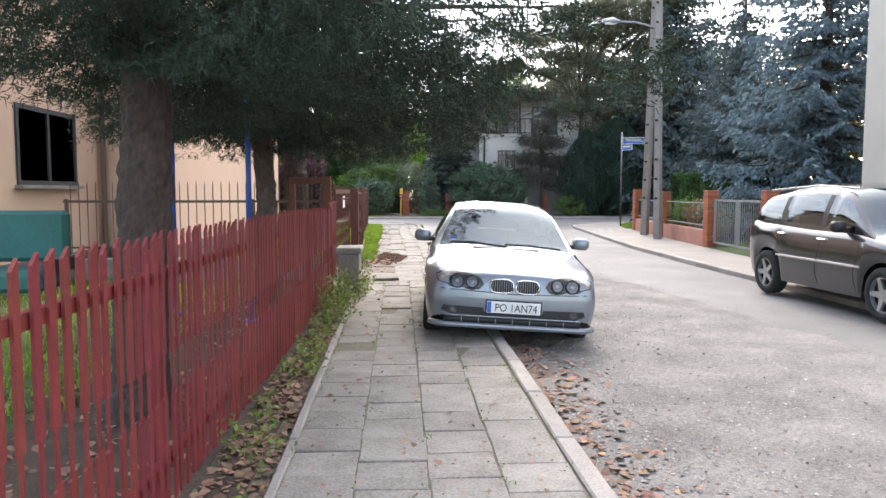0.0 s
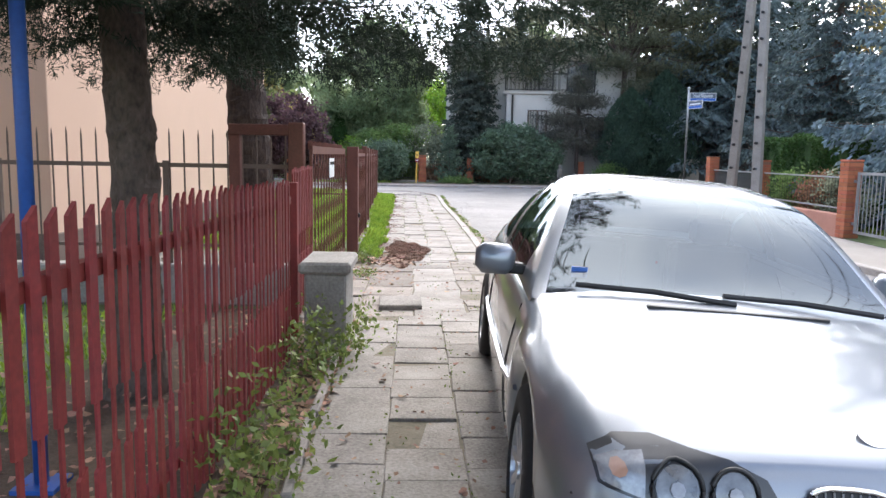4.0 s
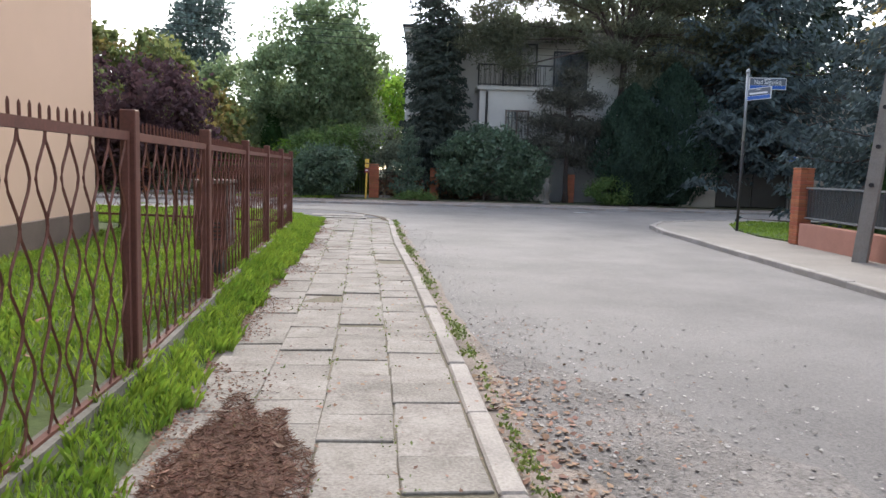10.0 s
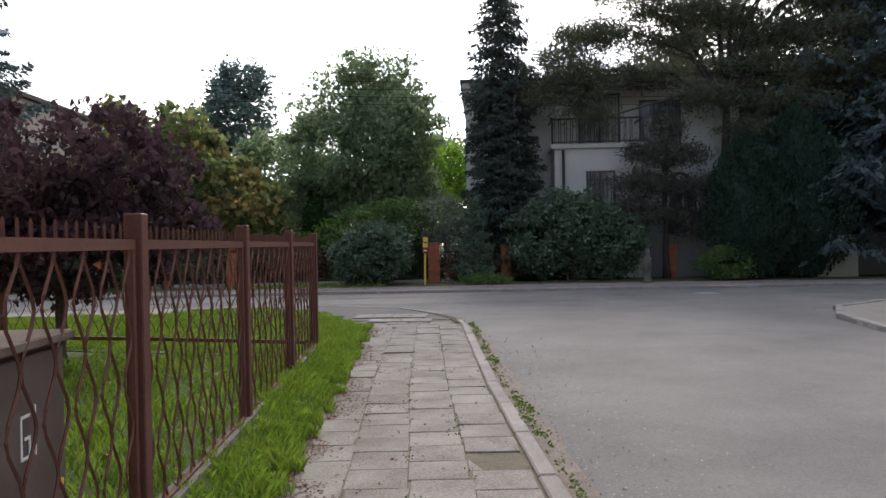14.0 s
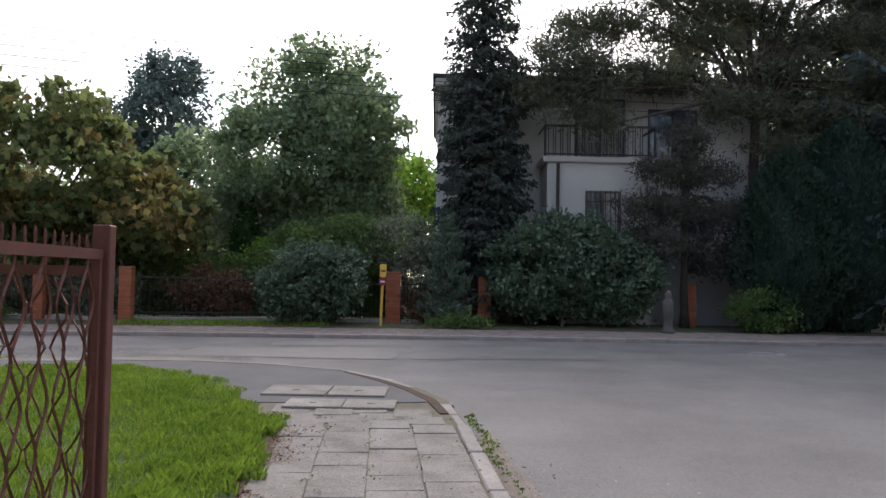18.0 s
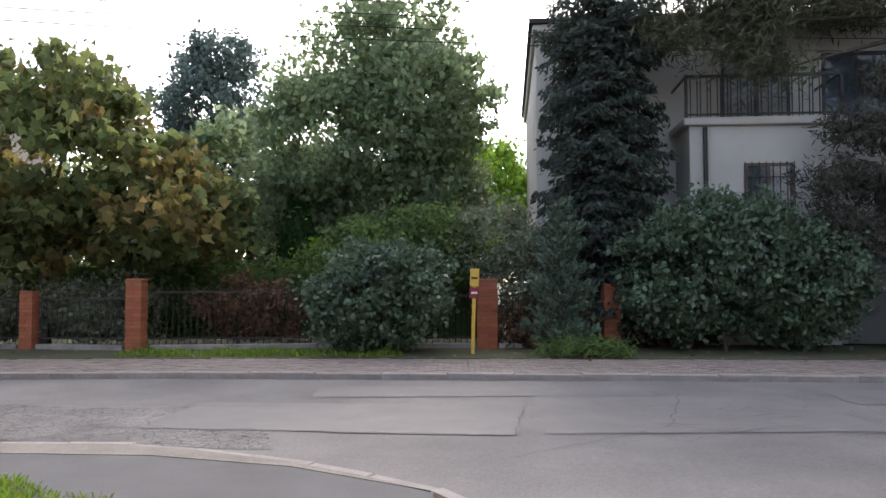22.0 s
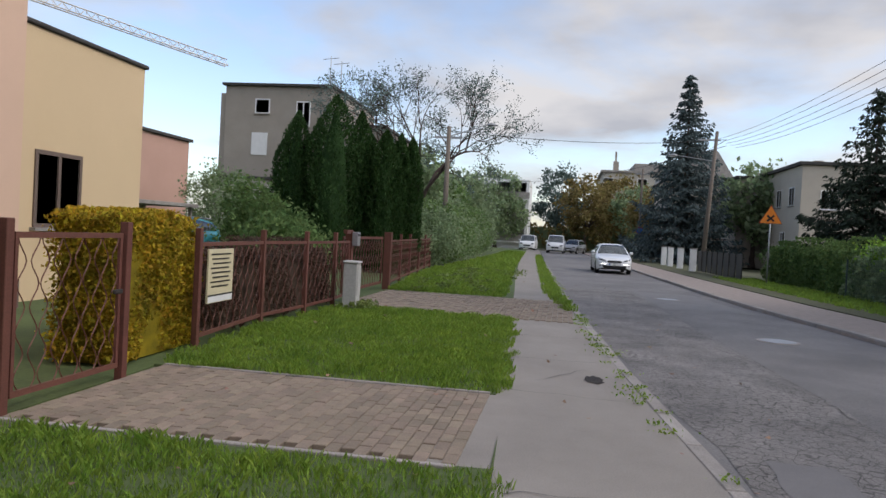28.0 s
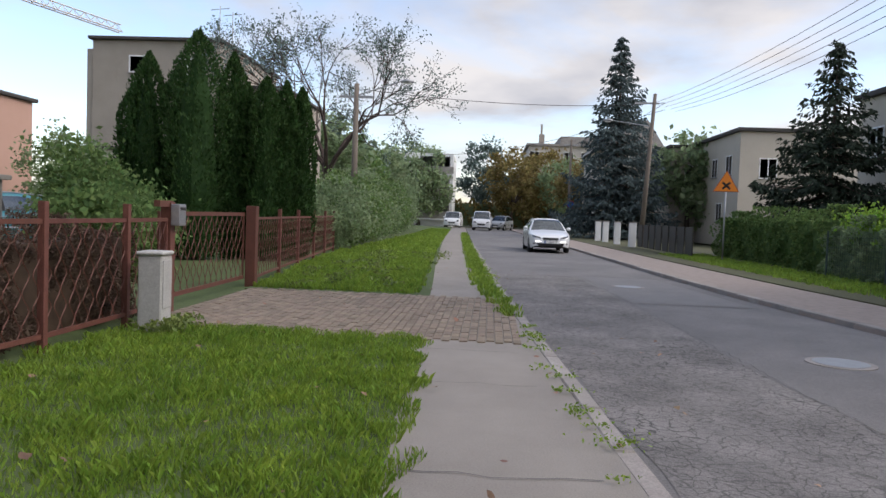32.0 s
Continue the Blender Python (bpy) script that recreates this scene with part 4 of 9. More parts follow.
# far side of the crossing
spruce("columnar_conifer", 3.25, 46.4, 11.2, 1.62, L_COLUMN, "narrow dark evergreen column before the villa", 8, bare=0.02, dens=1.05, needle=0.16, trunk_r=0.14, droop=0.55, layers=80, power=0.27, limbs=10, flat=1.0)
clump_tree("cherry_tree", -2.2, 50.5, [(-0.6, 0, 5.2, 3.0, 2.6, 2.3), (0.9, 0, 6.2, 2.3, 2.2, 2.2), (-0.3, 0, 8.2, 0.9, 0.9, 1.7), (1.6, 0, 8.1, 0.45, 0.45, 1.5), (-1.7, 0, 7.6, 0.5, 0.5, 1.3), (0.7, 0, 8.0, 0.4, 0.4, 1.6), (-2.6, 0, 6.8, 0.4, 0.4, 1.2), (2.4, 0, 7.2, 0.4, 0.4, 1.2), (-1.9, 0, 3.6, 1.7, 1.6, 1.6), (1.5, 0, 3.8, 1.7, 1.6, 1.5), (0, 0, 2.6, 2.6, 1.6, 1.4)], L_CHERRY, "round cherry tree with dense green crown", 9, n=46000, leaf=0.205, trunk=(2.6, 0.18), spread=0.26, droop=0.5)
clump_tree("ash_tree", -10.2, 60, [(0, 0, 8.6, 2.4, 2.2, 2.4), (0.3, 0, 10.4, 1.4, 1.4, 1.3), (-0.4, 0, 6.4, 2.2, 2.0, 1.6)], L_BLUEFAR, "distant grey green tree with feathery crown", 10, n=12000, leaf=0.25, trunk=(4.5, 0.2), spread=0.3)
clump_tree("maple_tree", -9.3, 46.2, [(0, 0, 4.1, 3.2, 2.4, 1.5), (-2.9, -0.3, 3.3, 2.2, 1.9, 1.3), (2.6, 0, 2.9, 1.9, 1.9, 1.4), (0.4, 0, 5.5, 1.5, 1.5, 1.2), (-1.6, 0, 6.0, 0.8, 0.8, 1.1), (-4.2, -0.3, 2.6, 1.4, 1.3, 0.8), (0, -0.5, 2.5, 2.6, 1.4, 0.8)], L_MAPLE, "spreading maple turning yellow over the fence", 11, n=16500, leaf=0.27, trunk=(2.2, 0.15), spread=0.28, aspect=0.9, second=(L_MAPLE2, 0.28), droop=0.55, lobed=True, limbs=14)
clump_tree("laurel_bush", -1.45, 44.1, [(0, 0, 1.15, 1.25, 1.05, 1.05), (-0.5, 0, 0.9, 0.95, 0.9, 0.9), (0.5, 0, 1.2, 0.85, 0.9, 0.9)], L_LAUREL, "round dark glossy laurel bush on the verge", 12, n=17000, leaf=0.12, trunk=(0.3, 0.05), category="bush", spread=0.13, limbs=5)
clump_tree("laurel_bush", 5.3, 44.6, [(-0.9, 0, 1.5, 1.3, 1.0, 1.4), (0.6, 0, 1.6, 1.6, 1.0, 1.5), (1.7, 0, 1.3, 1.1, 1.0, 1.3), (-0.3, 0, 2.6, 0.7, 0.6, 0.6)], L_LAUREL, "broad dark laurel bush before the villa", 13, n=24000, leaf=0.13, trunk=(0.3, 0.05), category="bush", spread=0.15, limbs=5)
clump_tree("viburnum_bush", -1.0, 46.6, [(0, 0, 2.0, 1.4, 1.0, 1.2), (-1.2, 0, 1.7, 1.2, 1.0, 1.2), (0.9, 0, 2.2, 0.9, 0.9, 0.9)], L_BUSH, "tall light green garden bush behind the fence", 14, n=11000, leaf=0.12, trunk=(0.5, 0.05), category="bush", spread=0.18)
clump_tree("silver_bush", 0.9, 46.4, [(0, 0, 2.3, 1.3, 0.9, 0.95), (0.4, 0, 1.4, 1.1, 0.9, 1.0)], L_GREYBUSH, "silvery green bush above the brick post", 15, n=10000, leaf=0.10, trunk=(0.5, 0.05), category="bush", spread=0.18)
spruce("mugo_pine", 2.05, 44.3, 2.9, 0.85, L_PINE2, "small bushy pine on the verge", 16, bare=0.02, dens=1.0, needle=0.16, trunk_r=0.06, droop=-0.25, layers=15, power=0.6)
clump_tree("mountain_pine", 8.9, 44.9, [(0.1, 0, 5.4, 0.7, 0.5, 0.6), (-0.5, 0, 4.5, 1.1, 0.7, 0.4), (0.7, 0, 4.4, 1.1, 0.7, 0.4), (-0.8, 0, 3.4, 1.3, 0.8, 0.42), (0.8, 0, 3.2, 1.4, 0.8, 0.42), (-0.2, 0, 2.3, 1.7, 0.9, 0.35), (1.0, 0, 1.8, 1.0, 0.7, 0.28), (-1.1, 0, 2.6, 0.8, 0.6, 0.3)], L_BROWNPINE, "dark open pine with drooping limbs before the villa", 17, n=22000, leaf=0.17, trunk=(4.2, 0.12), spread=0.2, aspect=0.2, limbs=16, hollow=0.2, rise=0.3, bark=M_BARK_RED)
PINE_LOBES = [(-4.6, 0, 9.0, 2.1, 1.7, 0.42), (-3.2, 0, 7.6, 2.3, 1.5, 0.32), (-1.0, 0, 9.8, 2.8, 2.2, 0.5), (2.5, 0, 9.0, 2.8, 2.2, 0.5), (4.5, 0, 7.6, 2.6, 2.2, 0.45), (2.6, 0, 6.3, 2.3, 1.8, 0.4), (0.5, 0, 11.3, 3.2, 2.4, 0.6), (-3.0, 0, 10.8, 2.2, 1.8, 0.45), (4.2, 0, 10.6, 2.6, 2.2, 0.5), (5.8, 0, 6.0, 2.0, 1.8, 0.4), (0.6, 0, 7.8, 1.9, 1.7, 0.38), (-6.4, -0.7, 7.9, 1.5, 0.8, 0.45), (-5.5, -0.8, 7.0, 1.5, 0.8, 0.42), (-6.9, -0.8, 6.8, 0.9, 0.6, 0.38), (-6.1, -1.2, 6.5, 1.2, 0.6, 0.6), (-5.2, -1.2, 5.8, 0.9, 0.5, 0.35), (-5.7, -1.3, 7.3, 1.4, 0.6, 0.45), (-0.8, -0.6, 6.6, 1.6, 0.9, 0.4), (1.0, -0.5, 5.3, 1.7, 0.9, 0.4), (3.0, 0, 12.0, 2.8, 2.2, 0.6), (5.0, 0, 13.2, 2.6, 2.2, 0.6), (1.0, 0, 12.8, 2.8, 2.2, 0.6), (-1.2, 0, 12.2, 2.0, 1.8, 0.45), (-2.0, 0, 8.7, 1.6, 1.4, 0.3)]
clump_tree("scots_pine", 11.6, 46.2, PINE_LOBES, L_PINE, "wide old pine with open layered crown", 18, n=100000, leaf=0.25, trunk=(7.5, 0.2), spread=0.27, aspect=0.18, limbs=26, hollow=0.1, bark=M_BARK_RED)
thuja("yew_tree", 11.4, 43.9, 5.0, 1.5, "broad dark yew at the pavement edge", 19, material=L_YEW, n=16000, power=4.0, leaf=0.13, category="tree")
thuja("yew_tree", 13.4, 44.6, 6.0, 2.1, "broad dark yew at the pavement edge", 20, material=L_YEW, n=14000, power=3.5, leaf=0.14)
clump_tree("low_shrub", 10.4, 43.2, [(0, 0, 0.6, 1.0, 0.6, 0.55)], L_BUSH, "low bright green shrub under the yew", 21, n=4500, leaf=0.1, trunk=(0.2, 0.03), category="bush", spread=0.14)
clump_tree("lime_tree", 0.6, 58, [(0, 0, 5.0, 2.4, 2.0, 2.2), (-1.5, 0, 3.6, 1.8, 1.5, 1.5)], L_LIME, "bright green tree behind the villa", 22, n=8000, leaf=0.26, trunk=(2.5, 0.15))
clump_tree("plum_tree", -4.0, 27.9, [(0, 0, 2.4, 1.5, 1.2, 0.8), (-0.9, 0.2, 1.8, 1.2, 1.1, 0.9), (0.9, 0, 1.9, 1.0, 1.0, 0.8), (0.2, 0, 1.5, 1.3, 1.1, 0.7)], L_PURPLE, "dark purple leaved plum behind the fence", 23, n=15000, leaf=0.12, trunk=(1.0, 0.08), spread=0.13, droop=0.4)
# low planting behind the far fence
for i, (bx, by, hh, mt) in enumerate([(-13.0, 46.0, 1.5, L_LAUREL), (-10.8, 46.2, 1.6, L_GREYBUSH), (-8.0, 46.0, 1.6, L_GREYBUSH), (-5.0, 46.6, 1.5, L_REDBUSH), (-6.6, 47.5, 1.8, L_BUSH), (-15.5, 46.5, 1.7, L_LAUREL), (2.9, 46.0, 1.4, L_LAUREL), (1.7, 45.6, 1.0, L_REDBUSH), (4.3, 45.8, 1.3, L_REDBUSH), (-3.6, 48.2, 2.4, L_LIME)]):
    clump_tree("garden_bush", bx, by, [(0, 0, hh * 0.5, 1.1, 0.8, hh * 0.5), (0.7, 0, hh * 0.4, 0.8, 0.7, hh * 0.4)], mt, "garden bush behind the iron fence", 80 + i, n=4500, leaf=0.12, trunk=(0.3, 0.04), category="bush", spread=0.18, group="bushes behind the far fence")
clump_tree("hornbeam_tree", -6.6, 53.0, [(0, 0, 4.6, 2.4, 2.0, 2.2), (0.8, 0, 2.6, 2.2, 1.8, 1.8), (-1.2, 0, 3.2, 1.8, 1.6, 1.6)], L_CHERRY, "green tree filling the garden behind", 951, n=9000, leaf=0.26, trunk=(2.0, 0.14), spread=0.3)
thuja("thuja_tree", -4.3, 49.5, 4.2, 0.8, "slim green thuja behind the fence", 95, n=8000, leaf=0.15)
thuja("thuja_tree", -13.2, 49.0, 5.0, 1.3, "dark evergreen beside the maple", 96, material=L_YEW, n=10000, leaf=0.16, power=2.4)
thuja("thuja_tree", -16.2, 47.8, 4.6, 1.4, "dark evergreen behind the brick posts", 97, material=L_YEW, n=10000, leaf=0.16, power=2.2)
hedge("garden_hedge", [(-20, 47.3), (-10, 47.6), (0.5, 48.0)], 0.9, 1.8, L_BUSH, "loose green garden hedge behind the fence", 98, leaf=0.18, dens=170, lumpy=0.25)
# tall trees behind the villa and beyond
for i, (bx, by, hh, rr, mt) in enumerate([(9, 66, 13, 5, L_CHERRY), (16, 62, 14, 5.5, L_PINE), (23, 58, 13, 5.5, L_CHERRY), (1.5, 72, 10, 5, L_CHERRY), (30, 50, 13, 6, L_AUTUMN), (-16, 74, 10, 5, L_BLUEFAR), (-24, 72, 9, 5, L_CHERRY), (36, 42, 13, 6, L_CHERRY), (27, 30, 12, 5, L_CHERRY), (21, 52, 15, 6, L_SPRUCE), (14.5, 55, 14, 5, L_PINE), (24, 20, 12, 5, L_SPRUCE), (20, 12, 11, 4.5, L_CHERRY), (-6, 72, 8, 5, L_CHERRY)]):
    clump_tree("garden_tree", bx, by, [(0, 0, hh * 0.62, rr * 0.8, rr * 0.8, hh * 0.34), (rr * 0.4, 0, hh * 0.45, rr * 0.6, rr * 0.6, hh * 0.28), (-rr * 0.4, 0, hh * 0.4, rr * 0.6, rr * 0.6, hh * 0.28)], mt, "tall leafy garden tree with dense crown", 100 + i, n=8500, leaf=0.42, trunk=(hh * 0.35, 0.25), spread=0.5, group="background trees")
# second street, far side
spruce("blue_spruce_tree", -21.3, 48.9, 17.5, 6.5, L_BLUE2, "huge grey blue spruce behind a mesh fence", 24, bare=0.19, dens=0.74, needle=0.28, trunk_r=0.26, droop=0.35, power=0.55, layers=44)
spruce("spruce_tree", -43.5, 48.55, 9.4, 4.4, L_SPRUCE, "young dark spruce beside a grey house", 25, bare=0.06, dens=0.8, needle=0.27, trunk_r=0.14)
spruce("blue_spruce_tree", -70.0, 43.85, 15.8, 5.2, L_BLUE2, "tall blue spruce far along the street", 26, bare=0.05, dens=0.55, needle=0.42, trunk_r=0.25)
for i, (tx, ty, th, tr) in enumerate([(-30.0, 24.5, 4.5, 0.55), (-29.8, 24.95, 5.3, 0.6), (-30.4, 25.5, 5.1, 0.6), (-29.6, 26.35, 5.85, 0.85), (-30.3, 27.05, 5.45, 0.5), (-30.6, 27.35, 4.7, 0.45), (-30.2, 28.0, 4.8, 0.55), (-30.5, 28.45, 4.75, 0.42), (-30.8, 28.8, 4.65, 0.42)]):
    thuja("thuja_tree", tx, ty, th, tr, "tall clipped dark green thuja column", 30 + i, n=7500, group="thuja row", leaf=0.11, power=7.0, rag=0.11)
hedge("golden_hedge", [(-12.0, 29.6), (-13.6, 29.55)], 0.75, 1.5, L_GOLD, "golden yellow privet hedge beside the gate", 40, dens=2800, lumpy=0.06, leaf=0.055, core_mat=L_GOLD)
hedge("golden_hedge", [(-8.4, 29.75), (-9.95, 29.8)], 0.7, 1.5, L_GOLD, "golden yellow privet hedge beside the gate", 41, dens=2400, lumpy=0.06, leaf=0.06, core_mat=L_GOLD)
bare_tree("walnut_tree", -47, 25.9, "half bare autumn tree with fine branches", 42)
for i, (hx, hy, hh) in enumerate([(-38.5, 28.0, 2.6), (-41.5, 27.9, 3.2), (-45, 27.9, 3.4), (-49, 27.5, 3.4), (-54, 27.3, 3.4), (-60, 27.1, 3.6), (-68, 26.9, 3.8)]):
    clump_tree("forsythia_bush", hx, hy, [(0, 0, hh * 0.5, 2.0 + 0.1 * i, 1.5, hh * 0.5), (1.2, 0.3, hh * 0.36, 1.5, 1.3, hh * 0.36)], L_BUSH if i % 2 else L_CHERRY, "overgrown green roadside bush", 43 + i, n=8000, leaf=0.15, trunk=(0.4, 0.05), category="bush", spread=0.26, group="bushes along the verge")
for i, (hx, hy, hh, rr, mt) in enumerate([(-28.2, 24.2, 2.9, 1.1, L_BUSH), (-35.5, 19.3, 3.9, 1.5, L_CHERRY), (-26.8, 25.8, 1.9, 1.0, L_BUSH), (-24.5, 26.6, 1.6, 1.1, L_BUSH), (-34.5, 25.5, 3.6, 1.8, L_CHERRY), (-38.0, 24.0, 4.0, 2.2, L_CHERRY)]):
    clump_tree("garden_bush", hx, hy, [(0, 0, hh * 0.55, rr, rr, hh * 0.45), (0.5, 0.4, hh * 0.4, rr * 0.8, rr * 0.8, hh * 0.38)], mt, "leafy garden bush behind the brown fence", 120 + i, n=6000, leaf=0.15, trunk=(0.5, 0.05), category="bush", spread=0.24, group="bushes behind the brown fence")
hedge("twiggy_hedge", [(-13.9, 29.35), (-19.6, 29.3)], 0.7, 1.05, L_TWIG, "bare brown twiggy hedge behind the fence", 130, leaf=0.09, dens=1500, lumpy=0.14, aspect=0.2)
# shrubs and hedges behind the far mesh fence
hedge("ivy_hedge", [(-44.0, 44.6), (-33.5, 44.9)], 0.9, 1.7, L_BUSH, "ivy covered hedge along the far pavement", 131, leaf=0.13, dens=420, lumpy=0.3)
hedge("shrub_hedge", [(-33.4, 44.7), (-20.8, 45.0)], 0.9, 1.45, L_CHERRY, "mixed green shrubs behind the mesh fence", 132, leaf=0.12, dens=520, lumpy=0.36)
clump_tree("creeper_bush", -22.5, 44.7, [(0, 0, 0.8, 1.5, 0.5, 0.7)], L_AUTUMN, "reddish creeper on the mesh fence", 133, n=4000, leaf=0.11, trunk=(0.3, 0.03), category="bush", spread=0.16)
clump_tree("creeper_bush", -32.0, 45.0, [(0, 0, 1.2, 1.6, 0.7, 0.8)], L_LIME, "bright green shrub above the mesh fence", 134, n=4000, leaf=0.13, trunk=(0.3, 0.03), category="bush", spread=0.18)
clump_tree("juniper_mat", -13.6, 43.6, [(0, 0, 0.2, 1.6, 0.5, 0.22), (1.6, 0, 0.15, 1.2, 0.45, 0.18)], L_THUJA, "low spreading juniper before the brick posts", 135, n=7000, leaf=0.09, trunk=(0.15, 0.03), category="bush", spread=0.12)
clump_tree("day_lily", -10.4, 44.0, [(0, 0, 0.25, 1.2, 0.3, 0.25)], L_BUSH, "strappy green perennials at the fence foot", 136, n=2500, leaf=0.22, trunk=(0.1, 0.02), category="plant", spread=0.12, aspect=0.12, limbs=0)
clump_tree("day_lily", 2.3, 43.4, [(0, 0, 0.12, 0.9, 0.4, 0.14)], L_BUSH, "strappy green perennials by the pavement", 137, n=1500, leaf=0.25, trunk=(0.1, 0.02), category="plant", spread=0.12, aspect=0.1, limbs=0)
# trees closing the view down the second street
for i, (bx, by, hh, rr, mt) in enumerate([(-112, 37, 11, 5, L_AUTUMN), (-118, 42, 12, 5.5, L_AUTUMN), (-108, 44, 10, 5, L_CHERRY), (-104, 25, 10, 4.5, L_CHERRY), (-122, 33, 13, 5, L_BLUEFAR), (-125, 22, 13, 6, L_CHERRY), (-96, 45, 8, 4, L_AUTUMN), (-86, 22, 9, 4.5, L_CHERRY), (-75, 21, 9, 4, L_BUSH), (-72, 50, 9, 4, L_CHERRY), (-62, 22, 8, 4, L_CHERRY), (-130, 50, 14, 7, L_CHERRY)]):
    clump_tree("street_tree", bx, by, [(0, 0, hh * 0.6, rr * 0.8, rr * 0.8, hh * 0.36), (rr * 0.4, rr * 0.3, hh * 0.42, rr * 0.6, rr * 0.6, hh * 0.3)], mt, "roadside tree with full autumn crown", 140 + i, n=5000, leaf=0.5, trunk=(hh * 0.3, 0.25), spread=0.6, group="distant trees")

hedge("distant_hedge", [(-116, 20), (-117, 34), (-116, 50)], 2.5, 3.2, L_AUTUMN, "dense autumn shrubs closing the end of the street", 160, leaf=0.5, dens=30, lumpy=0.4, core_mat=L_CHERRY)

# ---- houses ----
def window_unit(parent, x, y, z, w, h, face, frame_mat=None, bars=False, sill=True, mull=1):
    """A window set in a wall: frame, panes, sill. face: +x, -x, +y or -y side of the wall."""
    frame_mat = frame_mat or M_WHITE
    rz = {"-y": 0, "+x": 90, "+y": 180, "-x": -90}[face]
    e = empty("window", pose(x, y, z, 0, 0, rz))
    e.parent = parent
    f = 0.07
    part("window_frame", boxes((-w / 2, w / 2, -0.03, 0.05, 0, f), (-w / 2, w / 2, -0.03, 0.05, h - f, h), (-w / 2, -w / 2 + f, -0.03, 0.05, f, h - f), (w / 2 - f, w / 2, -0.03, 0.05, f, h - f),
                               *[(-w / 2 + w * i / (mull + 1) - f / 2, -w / 2 + w * i / (mull + 1) + f / 2, -0.03, 0.05, f, h - f) for i in range(1, mull + 1)]), frame_mat, e)
    for i in range(mull + 1):
        x0 = -w / 2 + w * i / (mull + 1) + f / 2
        part("pane", boxes((x0, x0 + w / (mull + 1) - f, 0.0, 0.02, f, h - f)), M_WINDOW, e)
    if sill:
        part("window_sill", boxes((-w / 2 - 0.06, w / 2 + 0.06, -0.12, 0.02, -0.05, 0)), M_CONC, e)
    if bars:
        for i in range(8):
            part("window_bar", tubes(([(-w / 2 + w * i / 7, -0.09, -0.02), (-w / 2 + w * i / 7, -0.09, h + 0.02)], 0.012), seg=5), M_DARKIRON, e)
        for q in (0.3, 0.75):
            part("window_bar", tubes(([(-w / 2, -0.09, h * q), (w / 2, -0.09, h * q)], 0.012), seg=5), M_DARKIRON, e)
    return e


def block(parent, x0, x1, y0, y1, z0, z1, material, name="wall", bevel=0.01):
    return part(name, boxes((x0, x1, y0, y1, z0, z1), bevel=bevel), material, parent)


def flat_house(name, x0, x1, y0, y1, h, material, label, overhang=0.25, roof_t=0.25, plinth=None, z0=-0.1):
    t = empty(name, label=label, category="house")
    block(t, x0, x1, y0, y1, z0, h, material)
    block(t, x0 - overhang, x1 + overhang, y0 - overhang, y1 + overhang, h, h + roof_t, M_ROOFING, "roof", 0.02)
    if plinth:
        block(t, x0 - 0.03, x1 + 0.03, y0 - 0.03, y1 + 0.03, z0, plinth, M_PLINTH, "plinth")
    return t


# peach house behind the first fences
hs = flat_house("peach_house", -15.5, -3.8, 13.95, 26.0, 6.6, M_PEACH, "peach rendered house with brown plinth behind the fence", plinth=0.42)
block(hs, -15.5, -5.0, 6.0, 13.95, -0.1, 6.6, M_PEACH)
block(hs, -15.5, -4.96, 5.96, 13.9, -0.1, 0.42, M_PLINTH, "plinth")
block(hs, -15.7, -4.7, 5.7, 13.65, 6.6, 6.85, M_ROOFING, "roof")
window_unit(hs, -5.0, 11.9, 1.55, 1.95, 1.2, "+x", M_DARKINSIDE)
part("downpipe", tubes(([(-4.9, 13.8, 0.0), (-4.9, 13.8, 6.5)], 0.05)), M_PLINTH, hs)

# villa beyond the crossing
v = empty("villa", label="grey two storey villa with flat roof and balcony", category="house")
block(v, 1.95, 12.6, 48.0, 58, -0.1, 7.45, M_VILLA)
block(v, 1.85, 12.9, 47.75, 58.2, 7.45, 7.68, M_VILLA, "cornice", 0.03)
block(v, 1.77, 12.98, 47.67, 58.3, 7.68, 7.8, M_ROOFING, "roof")
block(v, 5.3, 8.5, 46.6, 48.0, -0.1, 4.85, M_VILLA, "bay")
block(v, 5.15, 8.65, 46.45, 48.0, 4.85, 5.02, M_VILLA, "balcony_floor", 0.02)
bar = None
for k in range(28):
    if bar is None:
        ob = part("balcony_bar", tubes(([(0, 0, 0), (0, 0, 0.96)], 0.014), seg=5), M_DARKIRON, v)
        bar = ob.data
    else:
        ob = new("balcony_bar", bar)
        ob.parent = v
    ob.matrix_local = pose(5.25 + 0.22 * (k // 2) + 0.07 * (k % 2), 46.55, 5.0)
part("balcony_rail", boxes((5.2, 8.6, 46.52, 46.58, 5.93, 5.99)), M_DARKIRON, v)
part("balcony_rail", boxes((5.2, 8.6, 46.53, 46.57, 5.08, 5.12)), M_DARKIRON, v)
for x in (5.22, 8.57):
    part("balcony_side_rail", boxes((x - 0.02, x + 0.02, 46.6, 47.95, 5.93, 5.98)), M_DARKIRON, v)
    part("balcony_post", boxes((x - 0.03, x + 0.03, 46.52, 46.58, 5.0, 6.0)), M_DARKIRON, v)
part("downpipe", tubes(([(5.62, 46.5, 0.0), (5.62, 46.5, 4.8)], 0.05)), M_DARKIRON, v)
window_unit(v, 7.0, 46.6, 2.7, 1.05, 1.3, "-y", M_PLINTH, bars=True)
# open loggia drawn as a flat window, its shade put into dark colour
window_unit(v, 9.55, 48.0, 5.1, 1.6, 1.75, "-y", M_DARKINSIDE)
window_unit(v, 7.2, 48.0, 5.05, 1.6, 2.1, "-y", M_DARKINSIDE)
